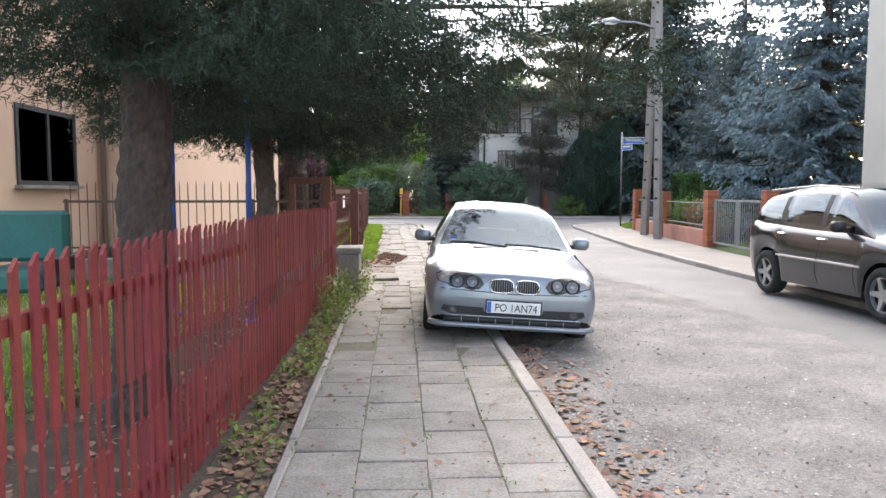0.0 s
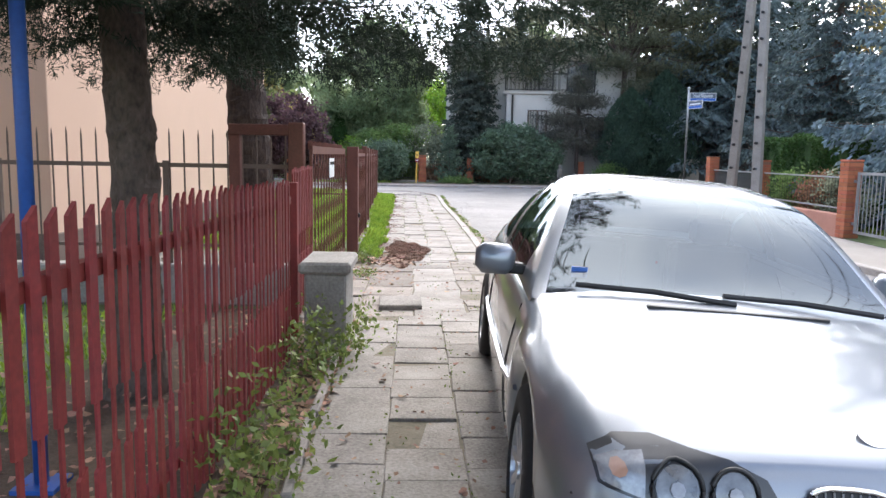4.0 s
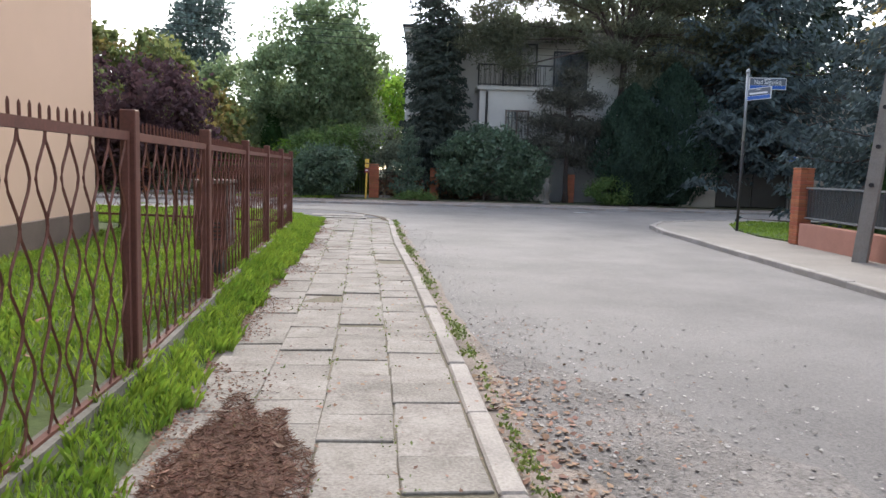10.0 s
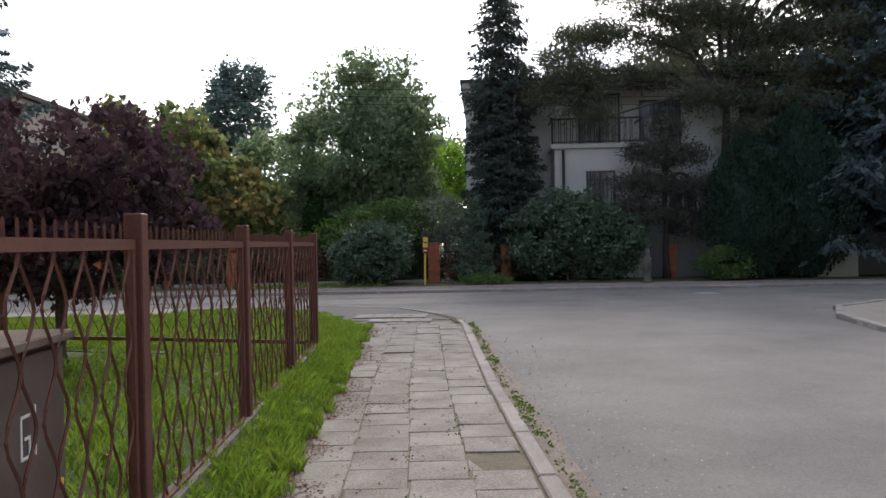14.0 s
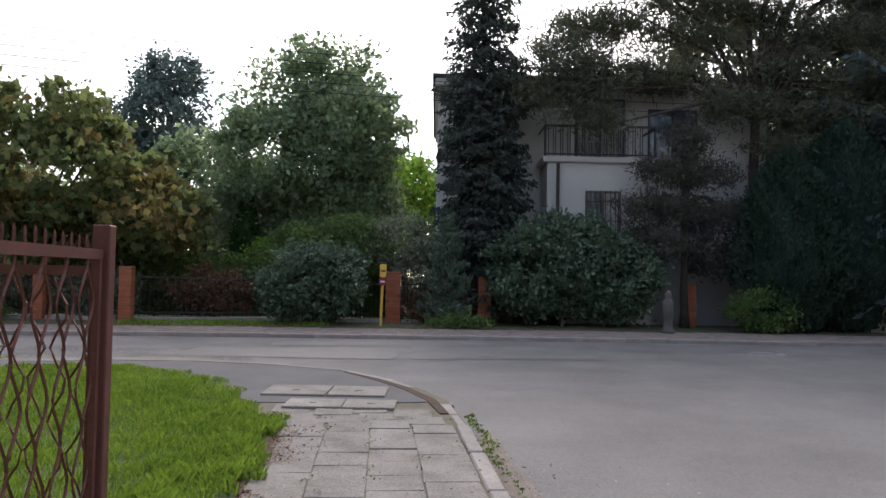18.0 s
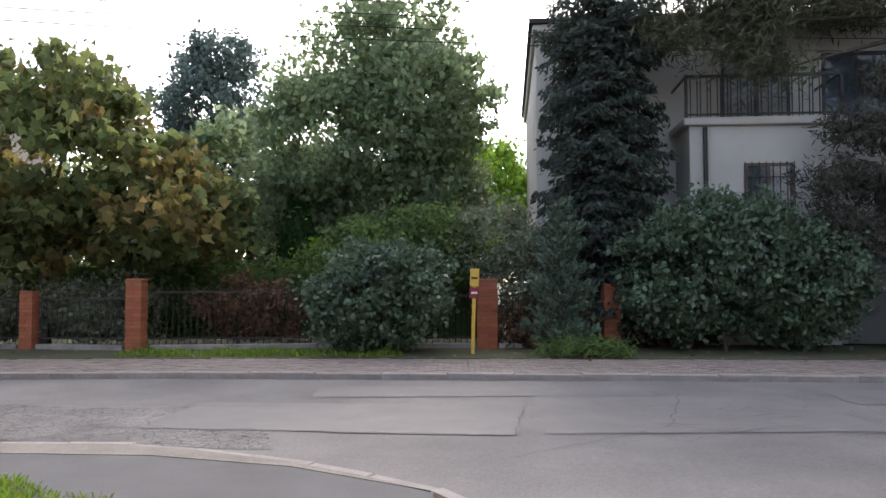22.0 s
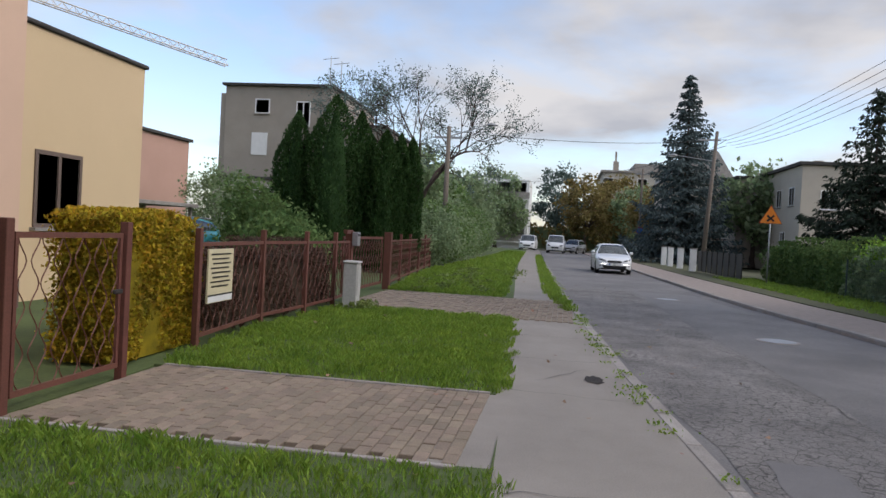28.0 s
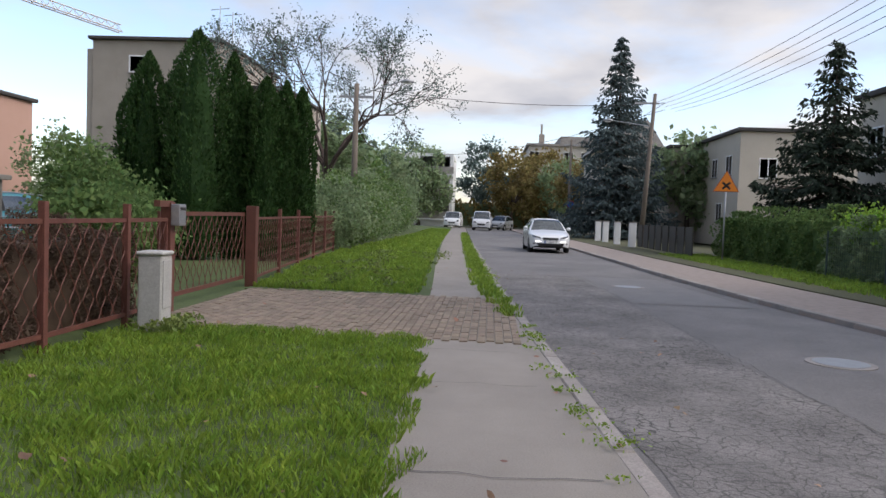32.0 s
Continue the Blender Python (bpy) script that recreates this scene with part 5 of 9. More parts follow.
window_unit(v, 10.4, 48.0, 2.4, 1.2, 1.4, "-y")
v.matrix_world = pose(1.95, 48.0, 0, 0, 0, -3.6) @ pose(-1.95, -48.0, 0)

# house behind the gate on the right of the crossing
h2 = flat_house("dark_house", 15.2, 26, 47, 57, 5.0, M_GREY_R, "dim grey house behind trees and a gate", 0.5, 0.3)
window_unit(h2, 17.5, 47, 1.4, 1.4, 1.3, "-y")

# second street, houses on the far side
def street_house(x0, x1, y0, y1, h, material, label, wins, name="street_house"):
    t = flat_house(name, x0, x1, y0, y1, h, material, label)
    for wx, wz, face in wins:
        if face == "+x":
            window_unit(t, x1, wx, wz, 1.2, 1.4, "+x")
        else:
            window_unit(t, wx, y0, wz, 1.3, 1.4, "-y")
    part("chimney", boxes((x0 + 2, x0 + 2.7, y0 + 3, y0 + 3.7, h, h + 1.2)), M_GREY_R, t)
    return t


street_house(-72, -62, 50.7, 60, 7.75, M_BEIGE_R, "beige cube house with flat roof", [(52.6, 4.6, "+x"), (-64.2, 4.9, "-y"), (-67.5, 4.9, "-y"), (-66, 1.6, "-y")])
street_house(-81, -72.2, 48.6, 59, 7.5, M_GREY_R, "grey flat roofed house beside the beige one", [(-75, 4.8, "-y"), (50.3, 4.8, "+x")])
street_house(-47.2, -37.5, 51.4, 62, 7.5, M_BEIGE_R, "pale cube house behind spruces", [(56, 4.9, "+x"), (-45.6, 4.7, "-y")])
street_house(-33, -20.5, 56, 66, 9.3, M_GREY_R, "grey house behind the large spruce", [(-24, 6.6, "-y")])
# second street, left-hand side
yb = flat_house("ochre_house", -19.5, -15.8, 17, 25.5, 4.5, M_CREAM, "ochre rendered house behind the golden hedge", 0.06, 0.08)
window_unit(yb, -17.0, 25.5, 1.2, 1.2, 1.3, "+y", M_PLINTH)
sh = flat_house("salmon_house", -38.5, -33.5, 5.0, 16.2, 5.15, M_PINK_R, "low salmon coloured house with dark roof edge", 0.15, 0.14)
part("chimney", boxes((-36.5, -35.6, 13.2, 14.4, 5.2, 6.3), bevel=0.02), M_PALE_R, sh)
part("chimney_cap", boxes((-36.6, -35.5, 13.1, 14.5, 6.3, 6.4)), M_ROOFING, sh)
window_unit(sh, -33.5, 13.6, 2.6, 1.2, 1.3, "+x")
cp = empty("carport", label="flat roofed carport on thin posts in the garden", category="shed")
part("roof", boxes((-28.5, -24.5, 17.5, 22.1, 1.86, 1.98), bevel=0.01), M_CONC, cp)
part("back_wall", boxes((-28.5, -28.35, 17.5, 20.2, -0.1, 1.86)), M_GREY_R, cp)
for px, py in ((-24.7, 17.7), (-24.7, 21.9), (-28.3, 21.9)):
    part("post", boxes((px - 0.05, px + 0.05, py - 0.05, py + 0.05, -0.1, 1.86)), M_CONC, cp)
gb = empty("apartment_house", label="grey cube apartment house with flat roof", category="house")
block(gb, -58, -48, 13.3, 20.0, -0.1, 9.75, M_GREY_R)
block(gb, -58.25, -47.75, 13.15, 20.2, 9.75, 9.9, M_ROOFING, "roof")
block(gb, -57, -48.4, 20.0, 23.2, -0.1, 7.5, M_GREY_R, "side_wing")
block(gb, -57.2, -48.2, 20.05, 23.4, 7.5, 7.65, M_ROOFING, "wing_roof")
block(gb, -57.8, -48.1, 12.95, 13.3, -0.1, 9.3, M_GREY_R, "side_wing")
block(gb, -57.9, -47.6, 12.9, 20.3, -0.1, 4.1, M_PALE_R, "ground_floor")
block(gb, -57.9, -47.4, 12.8, 20.5, 4.1, 4.25, M_ROOFING, "ledge")
part("shutter", boxes((-48.0, -47.96, 15.1, 16.1, 5.6, 6.95)), M_WHITE, gb)
part("chimney", boxes((-52, -51, 16.6, 17.6, 9.85, 10.5), bevel=0.02), M_GREY_R, gb)
for ay, ah in ((19.2, 2.2), (19.9, 1.9)):
    part("aerial", tubes(([(-50, ay, 9.8), (-50, ay, 9.9 + ah)], 0.025), ([(-50, ay - 0.5, 9.7 + ah), (-50, ay + 0.5, 9.8 + ah)], 0.018), seg=4), M_STEEL, gb)
for wy, wz, ww, wh, mu in ((15.7, 8.1, 0.95, 0.9, 0), (18.3, 7.4, 0.9, 1.5, 1), (18.3, 5.2, 1.0, 1.4, 0), (21.2, 5.2, 1.1, 1.2, 0)):
    window_unit(gb, -48 if wy < 20 else -48.4, wy, wz, ww, wh, "+x", mull=mu)

# buildings that close the second street
fb = empty("balcony_block", label="white balcony apartment block far down the street", category="house")
block(fb, -112, -104, 19.5, 29.2, -0.1, 9.1, M_WHITE)
for fz in (0.9, 3.7, 6.5):
    block(fb, -104, -103.2, 24.6, 29.3, fz - 0.2, fz, M_WHITE, "balcony_floor")
    block(fb, -103.3, -103.2, 24.6, 29.3, fz, fz + 0.9, M_CONC, "balcony_front")
    window_unit(fb, -104, 25.9, fz + 0.2, 1.8, 2.0, "+x", M_DARKINSIDE)
    window_unit(fb, -104, 28.1, fz + 0.2, 1.4, 2.0, "+x", M_DARKINSIDE)
    window_unit(fb, -104, 22.0, fz + 0.6, 1.4, 1.4, "+x", M_DARKINSIDE)
mb = empty("modern_block", label="pale modern block with set back top floor", category="house")
block(mb, -150, -124, 38.6, 52, -0.1, 9.6, M_BEIGE_R)
block(mb, -149, -124.6, 39.6, 51.5, 9.6, 12.4, M_PALE_R, "top_floor")
block(mb, -149.4, -124.2, 39.2, 51.9, 12.4, 12.75, M_CONC, "roof")
block(mb, -147, -127, 44.5, 51, 12.75, 14.2, M_CONC, "roof_storey")
for wy in (40.4, 43.0, 45.6, 48.2):
    for wz in (4.4, 7.2, 10.2):
        window_unit(mb, -124 if wz < 9 else -124.6, wy, wz, 1.5, 1.4, "+x")
part("roof_plant", boxes((-128, -126.8, 41.2, 42.0, 12.75, 14.4), (-127.6, -127.3, 41.4, 41.7, 14.4, 16.0)), M_GREY_R, mb)
gh = empty("gabled_house", label="house with steep grey roof behind the blue spruce", category="house")
block(gh, -92, -82, 44, 50, -0.1, 8.0, M_BEIGE_R)
bm = bmesh.new()
lo = [bm.verts.new(p) for p in ((-92.5, 43.6, 8.0), (-81.5, 43.6, 8.0), (-81.5, 50.4, 8.0), (-92.5, 50.4, 8.0))]
hi = [bm.verts.new(p) for p in ((-92, 46, 11.0), (-82, 46, 11.0), (-82, 48.6, 11.0), (-92, 48.6, 11.0))]
bm.faces.new(hi)
for i in range(4):
    bm.faces.new((lo[i], lo[(i + 1) % 4], hi[(i + 1) % 4], hi[i]))
part("roof", bm, M_CONC, gh)
rp = empty("red_roof_house", label="small far house with red tiled roof", category="house")
block(rp, -80, -70, 4, 12, -0.1, 5.5, M_PALE_R)
bm = bmesh.new()
v = [bm.verts.new(p) for p in ((-80.4, 3.6, 5.5), (-69.6, 3.6, 5.5), (-69.6, 12.4, 5.5), (-80.4, 12.4, 5.5), (-80.4, 8, 8.5), (-69.6, 8, 8.5))]
for f in ((0, 1, 5, 4), (3, 2, 5, 4), (0, 3, 4), (1, 2, 5)):
    bm.faces.new([v[i] for i in f])
part("roof", bm, M_BRICK, rp)
# pale house beside the driveway gate of the first street
ph = flat_house("pale_house", 10.9, 20, 4.5, 16.0, 6.8, M_PALE_R, "pale rendered house behind the low wall", 0.1, 0.15)
window_unit(ph, 10.9, 9.0, 1.2, 1.4, 1.4, "-x")
window_unit(ph, 10.9, 13.0, 4.0, 1.4, 1.4, "-x")
# ---- cars ----
from mathutils.bvhtree import BVHTree

M_SILVER = mat("silver_car_paint", (0.205, 0.223, 0.255), (0.19, 0.207, 0.237), scale=2, fine=300, rough=0.36, metal=0.5, bump=0, coat=1.0)
M_BLACKCAR = mat("dark_car_paint", (0.018, 0.021, 0.027), (0.015, 0.018, 0.023), rough=0.25, metal=0.3, bump=0, coat=1.0)
M_WHITECAR = mat("white_car_paint", (0.72, 0.73, 0.74), (0.69, 0.70, 0.71), rough=0.3, bump=0, coat=0.8)
M_CHROME = mat("chrome", (0.72, 0.72, 0.72), (0.66, 0.66, 0.66), rough=0.12, metal=1.0, bump=0)
M_RIM = mat("alloy_rim", (0.50, 0.50, 0.51), (0.40, 0.40, 0.41), rough=0.35, metal=0.8, bump=0)
M_LAMP = mat("headlamp_glass", (0.12, 0.125, 0.13), (0.02, 0.02, 0.022), scale=14, fine=40, rough=0.2, metal=0.4, bump=0, coat=1.0)
M_LAMPDARK = mat("headlamp_shell", (0.018, 0.018, 0.02), rough=0.35, bump=0, coat=0.3)
M_CLEARLENS = mat("clear_lens", (0.22, 0.22, 0.23), (0.14, 0.14, 0.15), scale=30, fine=90, rough=0.15, bump=0, coat=1.0)
M_AMBER = mat("amber_lens", (0.42, 0.24, 0.17), rough=0.2, bump=0, coat=0.8)
M_REDLENS = mat("red_lens", (0.35, 0.015, 0.015), rough=0.2, bump=0, coat=0.8)
M_PLATE = mat("plate_white", (0.72, 0.72, 0.70), (0.68, 0.68, 0.66), rough=0.4, bump=0)
M_AUTOGLASS = bpy.data.materials.new("car_glass")
M_AUTOGLASS.use_nodes = True
_nt = M_AUTOGLASS.node_tree
_nt.nodes.remove(_nt.nodes["Principled BSDF"])
_clear = _nt.nodes.new("ShaderNodeBsdfTransparent")
_clear.inputs["Color"].default_value = (0.16, 0.19, 0.2, 1)
_gloss = _nt.nodes.new("ShaderNodeBsdfGlossy")
_gloss.inputs["Color"].default_value = (0.72, 0.80, 0.86, 1)
_gloss.inputs["Roughness"].default_value = 0.03
_fres = _nt.nodes.new("ShaderNodeFresnel")
_fres.inputs["IOR"].default_value = 2.0
_mixg = _nt.nodes.new("ShaderNodeMixShader")
_nt.links.new(_fres.outputs[0], _mixg.inputs[0])
_nt.links.new(_clear.outputs[0], _mixg.inputs[1])
_nt.links.new(_gloss.outputs[0], _mixg.inputs[2])
_nt.links.new(_mixg.outputs[0], _nt.nodes["Material Output"].inputs[0])


def curve(pts):
    """A smooth function through (s, value) pairs."""
    xs = np.array([p[0] for p in pts], float)
    ys = np.array([p[1] for p in pts], float)
    m = np.gradient(ys, xs)

    def f(s):
        s = min(max(s, xs[0]), xs[-1])
        i = min(int(np.searchsorted(xs, s, side="right")) - 1, len(xs) - 2)
        h = xs[i + 1] - xs[i]
        u = (s - xs[i]) / h
        return float((2 * u ** 3 - 3 * u ** 2 + 1) * ys[i] + (u ** 3 - 2 * u ** 2 + u) * h * m[i] * 0.7 + (-2 * u ** 3 + 3 * u ** 2) * ys[i + 1] + (u ** 3 - u ** 2) * h * m[i + 1] * 0.7)
    return f


def wheel(parent, x, y, r, width, side, spokes):
    """Tyre, rim with spokes and hub; the wheel stands at (x, y), its outer face to side (+1 or -1)."""
    w = empty("wheel", pose(x, y, r, 0, 0, 0))
    w.parent = parent
    prof = [(0.66 * r, 0.5), (0.80 * r, 0.5), (0.94 * r, 0.46), (r, 0.32), (r, -0.32), (0.94 * r, -0.46), (0.80 * r, -0.5), (0.66 * r, -0.5)]
    bm = bmesh.new()
    N = 28
    rings = [[bm.verts.new((o * width, math.cos(6.28318 * k / N) * q, math.sin(6.28318 * k / N) * q)) for k in range(N)] for q, o in prof]
    for i in range(len(rings)):
        a, b = rings[i], rings[(i + 1) % len(rings)]
        for k in range(N):
            bm.faces.new((a[k], a[(k + 1) % N], b[(k + 1) % N], b[k]))
    part("tyre", bm, M_RUBBER, w, smooth=True)
    bm = bmesh.new()
    # rim: ring, recessed disc and spokes
    rr = 0.655 * r
    ring = [[bm.verts.new((side * ox * width, math.cos(6.28318 * k / N) * q, math.sin(6.28318 * k / N) * q)) for k in range(N)] for q, ox in ((rr, 0.45), (rr * 0.93, 0.47), (rr * 0.9, 0.25))]
    for a, b in zip(ring, ring[1:]):
        for k in range(N):
            bm.faces.new((a[k], a[(k + 1) % N], b[(k + 1) % N], b[k]))
    for k in range(spokes):
        a = 6.28318 * k / spokes
        c, s = math.cos(a), math.sin(a)
        t = 0.09 * rr if spokes > 7 else 0.15 * rr
        vs = []
        for q, hw, ox in ((0.16 * rr, t * 1.2, 0.42), (0.92 * rr, t * 0.8, 0.45)):
            for sg in (-1, 1):
                for dx in (0.0, -0.16):
                    vs.append(bm.verts.new((side * (ox + dx) * width, c * q - s * hw * sg, s * q + c * hw * sg)))
        for f in ((0, 2, 6, 4), (1, 3, 7, 5), (0, 1, 5, 4), (2, 3, 7, 6)):
            bm.faces.new([vs[i] for i in f])
    bmesh.ops.recalc_face_normals(bm, faces=bm.faces)
    part("rim", bm, M_RIM, w)
    part("hub", tubes(([(side * 0.28 * width, 0, 0), (side * 0.46 * width, 0, 0)], [0.19 * rr, 0.15 * rr]), seg=12), M_RIM, w)
    part("brake_disc", tubes(([(side * 0.02 * width, 0, 0), (side * 0.12 * width, 0, 0)], 0.88 * rr), seg=20), M_BLACK, w)
    return w


def car(name, m, label, sp):
    """A car built from its plan, deck and roof lines. Its nose points to -y; y runs from the nose to the tail."""
    t = empty(name, m, label, "car")
    L, hw = sp["length"], sp["width"] / 2
    ax = (sp["axle"], sp["axle"] + sp["wheelbase"])
    R = sp["wheel"]
    plan, deck, sill = curve(sp["plan"]), curve(sp["deck"]), sp["sill"]
    paint = sp["paint"]
    y0 = -L / 2
    arch = R * 1.17

    def low(s, row):
        z = sill + (0.10 * max(0, 1 - s / 0.25) if s < 0.25 else 0) + (0.12 * max(0, (s - L + 0.3) / 0.3))
        for a in ax:
            d = abs(s - a)
            if d < arch:
                z = max(z, R + math.sqrt(arch * arch - d * d))
        return z
    S = sorted(set([round(v, 4) for v in np.linspace(0, L, 90)] + [0.015, 0.04, L - 0.015, L - 0.04]))
    shapes = []
    for s in S:
        w = hw * plan(s)
        zd = deck(s)
        zl = min(low(s, 0), zd - 0.10)
        zs = zl + (zd - zl) * 0.0
        sh = zd - 0.05
        pts = [(w * 0.955, zl), (w * 0.985, zl + (sh - zl) * 0.22), (w, zl + (sh - zl) * 0.5), (w * 0.992, zl + (sh - zl) * 0.74), (w * 0.965, zl + (sh - zl) * 0.92), (w * 0.93, zl + (sh - zl) * 1.0 + 0.02), (w * 0.86, zd), (w * 0.6, zd + 0.022), (w * 0.3, zd + 0.034), (0, zd + 0.038)]
        shapes.append([(x, y0 + s, z) for x, z in pts] + [(-x, y0 + s, z) for x, z in reversed(pts[:-1])])
    bm = bmesh.new()
    rows = [[bm.verts.new(p) for p in sh] for sh in shapes]
    g0, g3 = sp["screen"][0], sp["rear"][1]
    for i, (a, b) in enumerate(zip(rows, rows[1:])):
        mid = (S[i] + S[i + 1]) / 2
        for k in range(len(a) - 1):
            # the cabin opening in the deck
            if g0 + 0.12 < mid < g3 - 0.12 and 6 <= k <= len(a) - 8:
                continue
            bm.faces.new((a[k], b[k], b[k + 1], a[k + 1]))
    for r in (rows[0], rows[-1]):
        n = len(r)
        for k in range(n // 2 - 1):
            bm.faces.new((r[k], r[k + 1], r[n - 2 - k], r[n - 1 - k]))
        bm.faces.new((r[n // 2 - 1], r[n // 2], r[n // 2 + 1]))
    bmesh.ops.recalc_face_normals(bm, faces=bm.faces)
    bvh = BVHTree.FromBMesh(bm)
    part("body", bm, paint, t, smooth=True)
    # cabin
    sc0, sc1 = sp["screen"]
    re0, re1 = sp["rear"]
    H = sp["height"]
    wr = sp["roof_w"] / 2
    roofz = curve([(sc0, deck(sc0) - 0.01), (sc1, H - 0.05), (sc1 + 0.25, H - 0.012), ((sc1 + re0) / 2, H), (re0 - 0.2, H - sp.get("tail", 0.05)), (re0, H - sp.get("tail", 0.05) - 0.04), (re1, deck(re1) - 0.01)])
    G = np.linspace(sc0, re1, 60)
    K = 9

    def section(s):
        zb = deck(s) - 0.03
        zt = roofz(s)
        wb = hw * plan(s) * 0.925
        if zt < H - 0.03:
            q = max(0.0, (zt - zb) / (H - zb))
        else:
            q = 1.0
        we = wb + (wr - wb) * q
        out = []
        for k in range(K):
            u = k / (K - 1)
            bulge = 0.03 * math.sin(math.pi * u) * q
            out.append((wb + (we - wb) * u + bulge, zb + (zt - 0.045 * q - zb) * u))
        edge = out[-1]
        for k, (fx, fz) in enumerate(((0.93, 0.55), (0.82, 0.85), (0.55, 1.0), (0.28, 1.06), (0.0, 1.08))):
            out.append((edge[0] * fx, edge[1] + 0.045 * q * fz + 0.012 * (fz > 0.9)))
        return out
    secs = [[(x, y0 + s, z) for x, z in section(s)] for s in G]
    zones = {}

    def add(zone, quad):
        zones.setdefault(zone, []).append(quad)
    pill = sp["pillars"]
    for i in range(len(G) - 1):
        mid = (G[i] + G[i + 1]) / 2
        for k in range(len(secs[0]) - 1):
            q = (secs[i][k], secs[i + 1][k], secs[i + 1][k + 1], secs[i][k + 1])
            zone = "roof"
            if k >= K:
                if sc0 + 0.02 < mid < sc1 - 0.02:
                    zone = "windscreen"
                elif re0 + 0.03 < mid < re1 - 0.05:
                    zone = "rear_window"
            elif 1 <= k <= 6:
                # the side glass needs height enough
                hgt = secs[i][K - 1][2] - secs[i][0][2]
                if hgt > 0.16 and sp["side"][0] < mid < sp["side"][1]:
                    zone = "side_window" if all(abs(mid - p) > 0.045 for p in pill) else "pillar_trim"
            add(zone, q)
    cab = []
    for zone, quads in zones.items():
        for sg in ((1, -1) if zone in ("side_window", "pillar_trim") else (0,)):
            vs, fs, seen = [], [], {}
            for q in quads:
                for s2 in ((1, -1) if sg == 0 else (sg,)):
                    idx = []
                    for p in q:
                        key = (round(p[0] * s2, 5), round(p[1], 5), round(p[2], 5))
                        if key not in seen:
                            seen[key] = len(vs)
                            vs.append(key)
                        idx.append(seen[key])
                    if len(set(idx)) == 4:
                        fs.append(idx if s2 > 0 else idx[::-1])
                    elif len(set(idx)) == 3:
                        fs.append(list(dict.fromkeys(idx)) if s2 > 0 else list(dict.fromkeys(idx))[::-1])
            mt = {"roof": paint, "pillar_trim": M_BLACK}.get(zone, M_AUTOGLASS)
            raw(zone, vs, fs, mt, t, smooth=True)
            cab.append((vs, fs))
    # cabin inside: floor, dashboard, seats
    part("interior", boxes((-hw * 0.82, hw * 0.82, y0 + sc0 + 0.1, y0 + re1 - 0.1, 0.35, 0.42), (-hw * 0.8, hw * 0.8, y0 + sc0 + 0.15, y0 + sc0 + 0.6, 0.42, deck(sc0) - 0.06)), M_BLACK, t)
    for sx in (-0.36, 0.36):
        for sy in (sc1 + 0.45, sc1 + 1.25):
            if sy < re1 - 0.5:
                part("seat", boxes((sx - 0.24, sx + 0.24, y0 + sy - 0.45, y0 + sy + 0.1, 0.42, 0.6), (sx - 0.23, sx + 0.23, y0 + sy, y0 + sy + 0.14, 0.6, 1.02), (sx - 0.12, sx + 0.12, y0 + sy + 0.04, y0 + sy + 0.13, 1.02, 1.17), bevel=0.03), M_BLACK, t)
    # wheels and dark arches
    for a in ax:
        for sd in (-1, 1):
            wheel(t, sd * (hw - 0.115), y0 + a, R, 0.21, sd, sp["spokes"])
    part("underbody", boxes((-hw * 0.8, hw * 0.8, y0 + 0.25, y0 + L - 0.25, sill + 0.02, 0.5)), M_BLACK, t)

    def onto(x, z, front=True, off=0.006, s=None):
        o = Vector((x, -10, z)) if front else Vector((x, 10, z))
        hit = bvh.ray_cast(o, Vector((0, 1 if front else -1, 0)))[0]
        if hit is None:
            hit = Vector((x, y0 + 0.3 if front else -y0 - 0.3, z))
        return (hit.x, hit.y + (-off if front else off), hit.z)

    def side_on(s, z, sd, off=0.005):
        hit = bvh.ray_cast(Vector((sd * 5, y0 + s, z)), Vector((-sd, 0, 0)))[0]
        if hit is None:
            hit = Vector((sd * hw, y0 + s, z))
        return (hit.x + sd * off, hit.y, hit.z)

    def decal(nm, outline, material, off=0.006, front=True, proj=None, parent=None, rings=4):
        """A thin panel that follows the body, within an outline."""
        cx = sum(p[0] for p in outline) / len(outline)
        cz = sum(p[1] for p in outline) / len(outline)
        dense = []
        for p, q in zip(outline, outline[1:] + outline[:1]):
            for k in range(4):
                dense.append((p[0] + (q[0] - p[0]) * k / 4, p[1] + (q[1] - p[1]) * k / 4))
        pr = proj or (lambda x, z: onto(x, z, front, off))
        vs = [pr(cx, cz)]
        n = len(dense)
        for r in range(1, rings + 1):
            for p in dense:
                vs.append(pr(cx + (p[0] - cx) * r / rings, cz + (p[1] - cz) * r / rings))
        fs = [(0, 1 + k, 1 + (k + 1) % n) for k in range(n)]
        for r in range(rings - 1):
            for k in range(n):
                a, b = 1 + r * n + k, 1 + r * n + (k + 1) % n
                fs.append((a, a + n, b + n, b))
        return raw(nm, vs, fs, material, parent or t, smooth=True)
    sp["detail"](t, sp, decal, onto, side_on, y0, hw, L, deck)
    # mirrors
    for sd in (-1, 1):
        my = y0 + sc0 + sp.get("mirror", 0.42)
        bm = bmesh.new()
        x0 = sd * hw * 0.93
        vs = box(bm, min(x0 + sd * 0.03, x0 + sd * 0.215), max(x0 + sd * 0.03, x0 + sd * 0.215), my - 0.07, my + 0.06, deck(sc0 + 0.4) - 0.005, deck(sc0 + 0.4) + 0.135, bevel=0.035)
        mr = part("mirror", bm, sp.get("mirror_paint", paint), t, smooth=True)
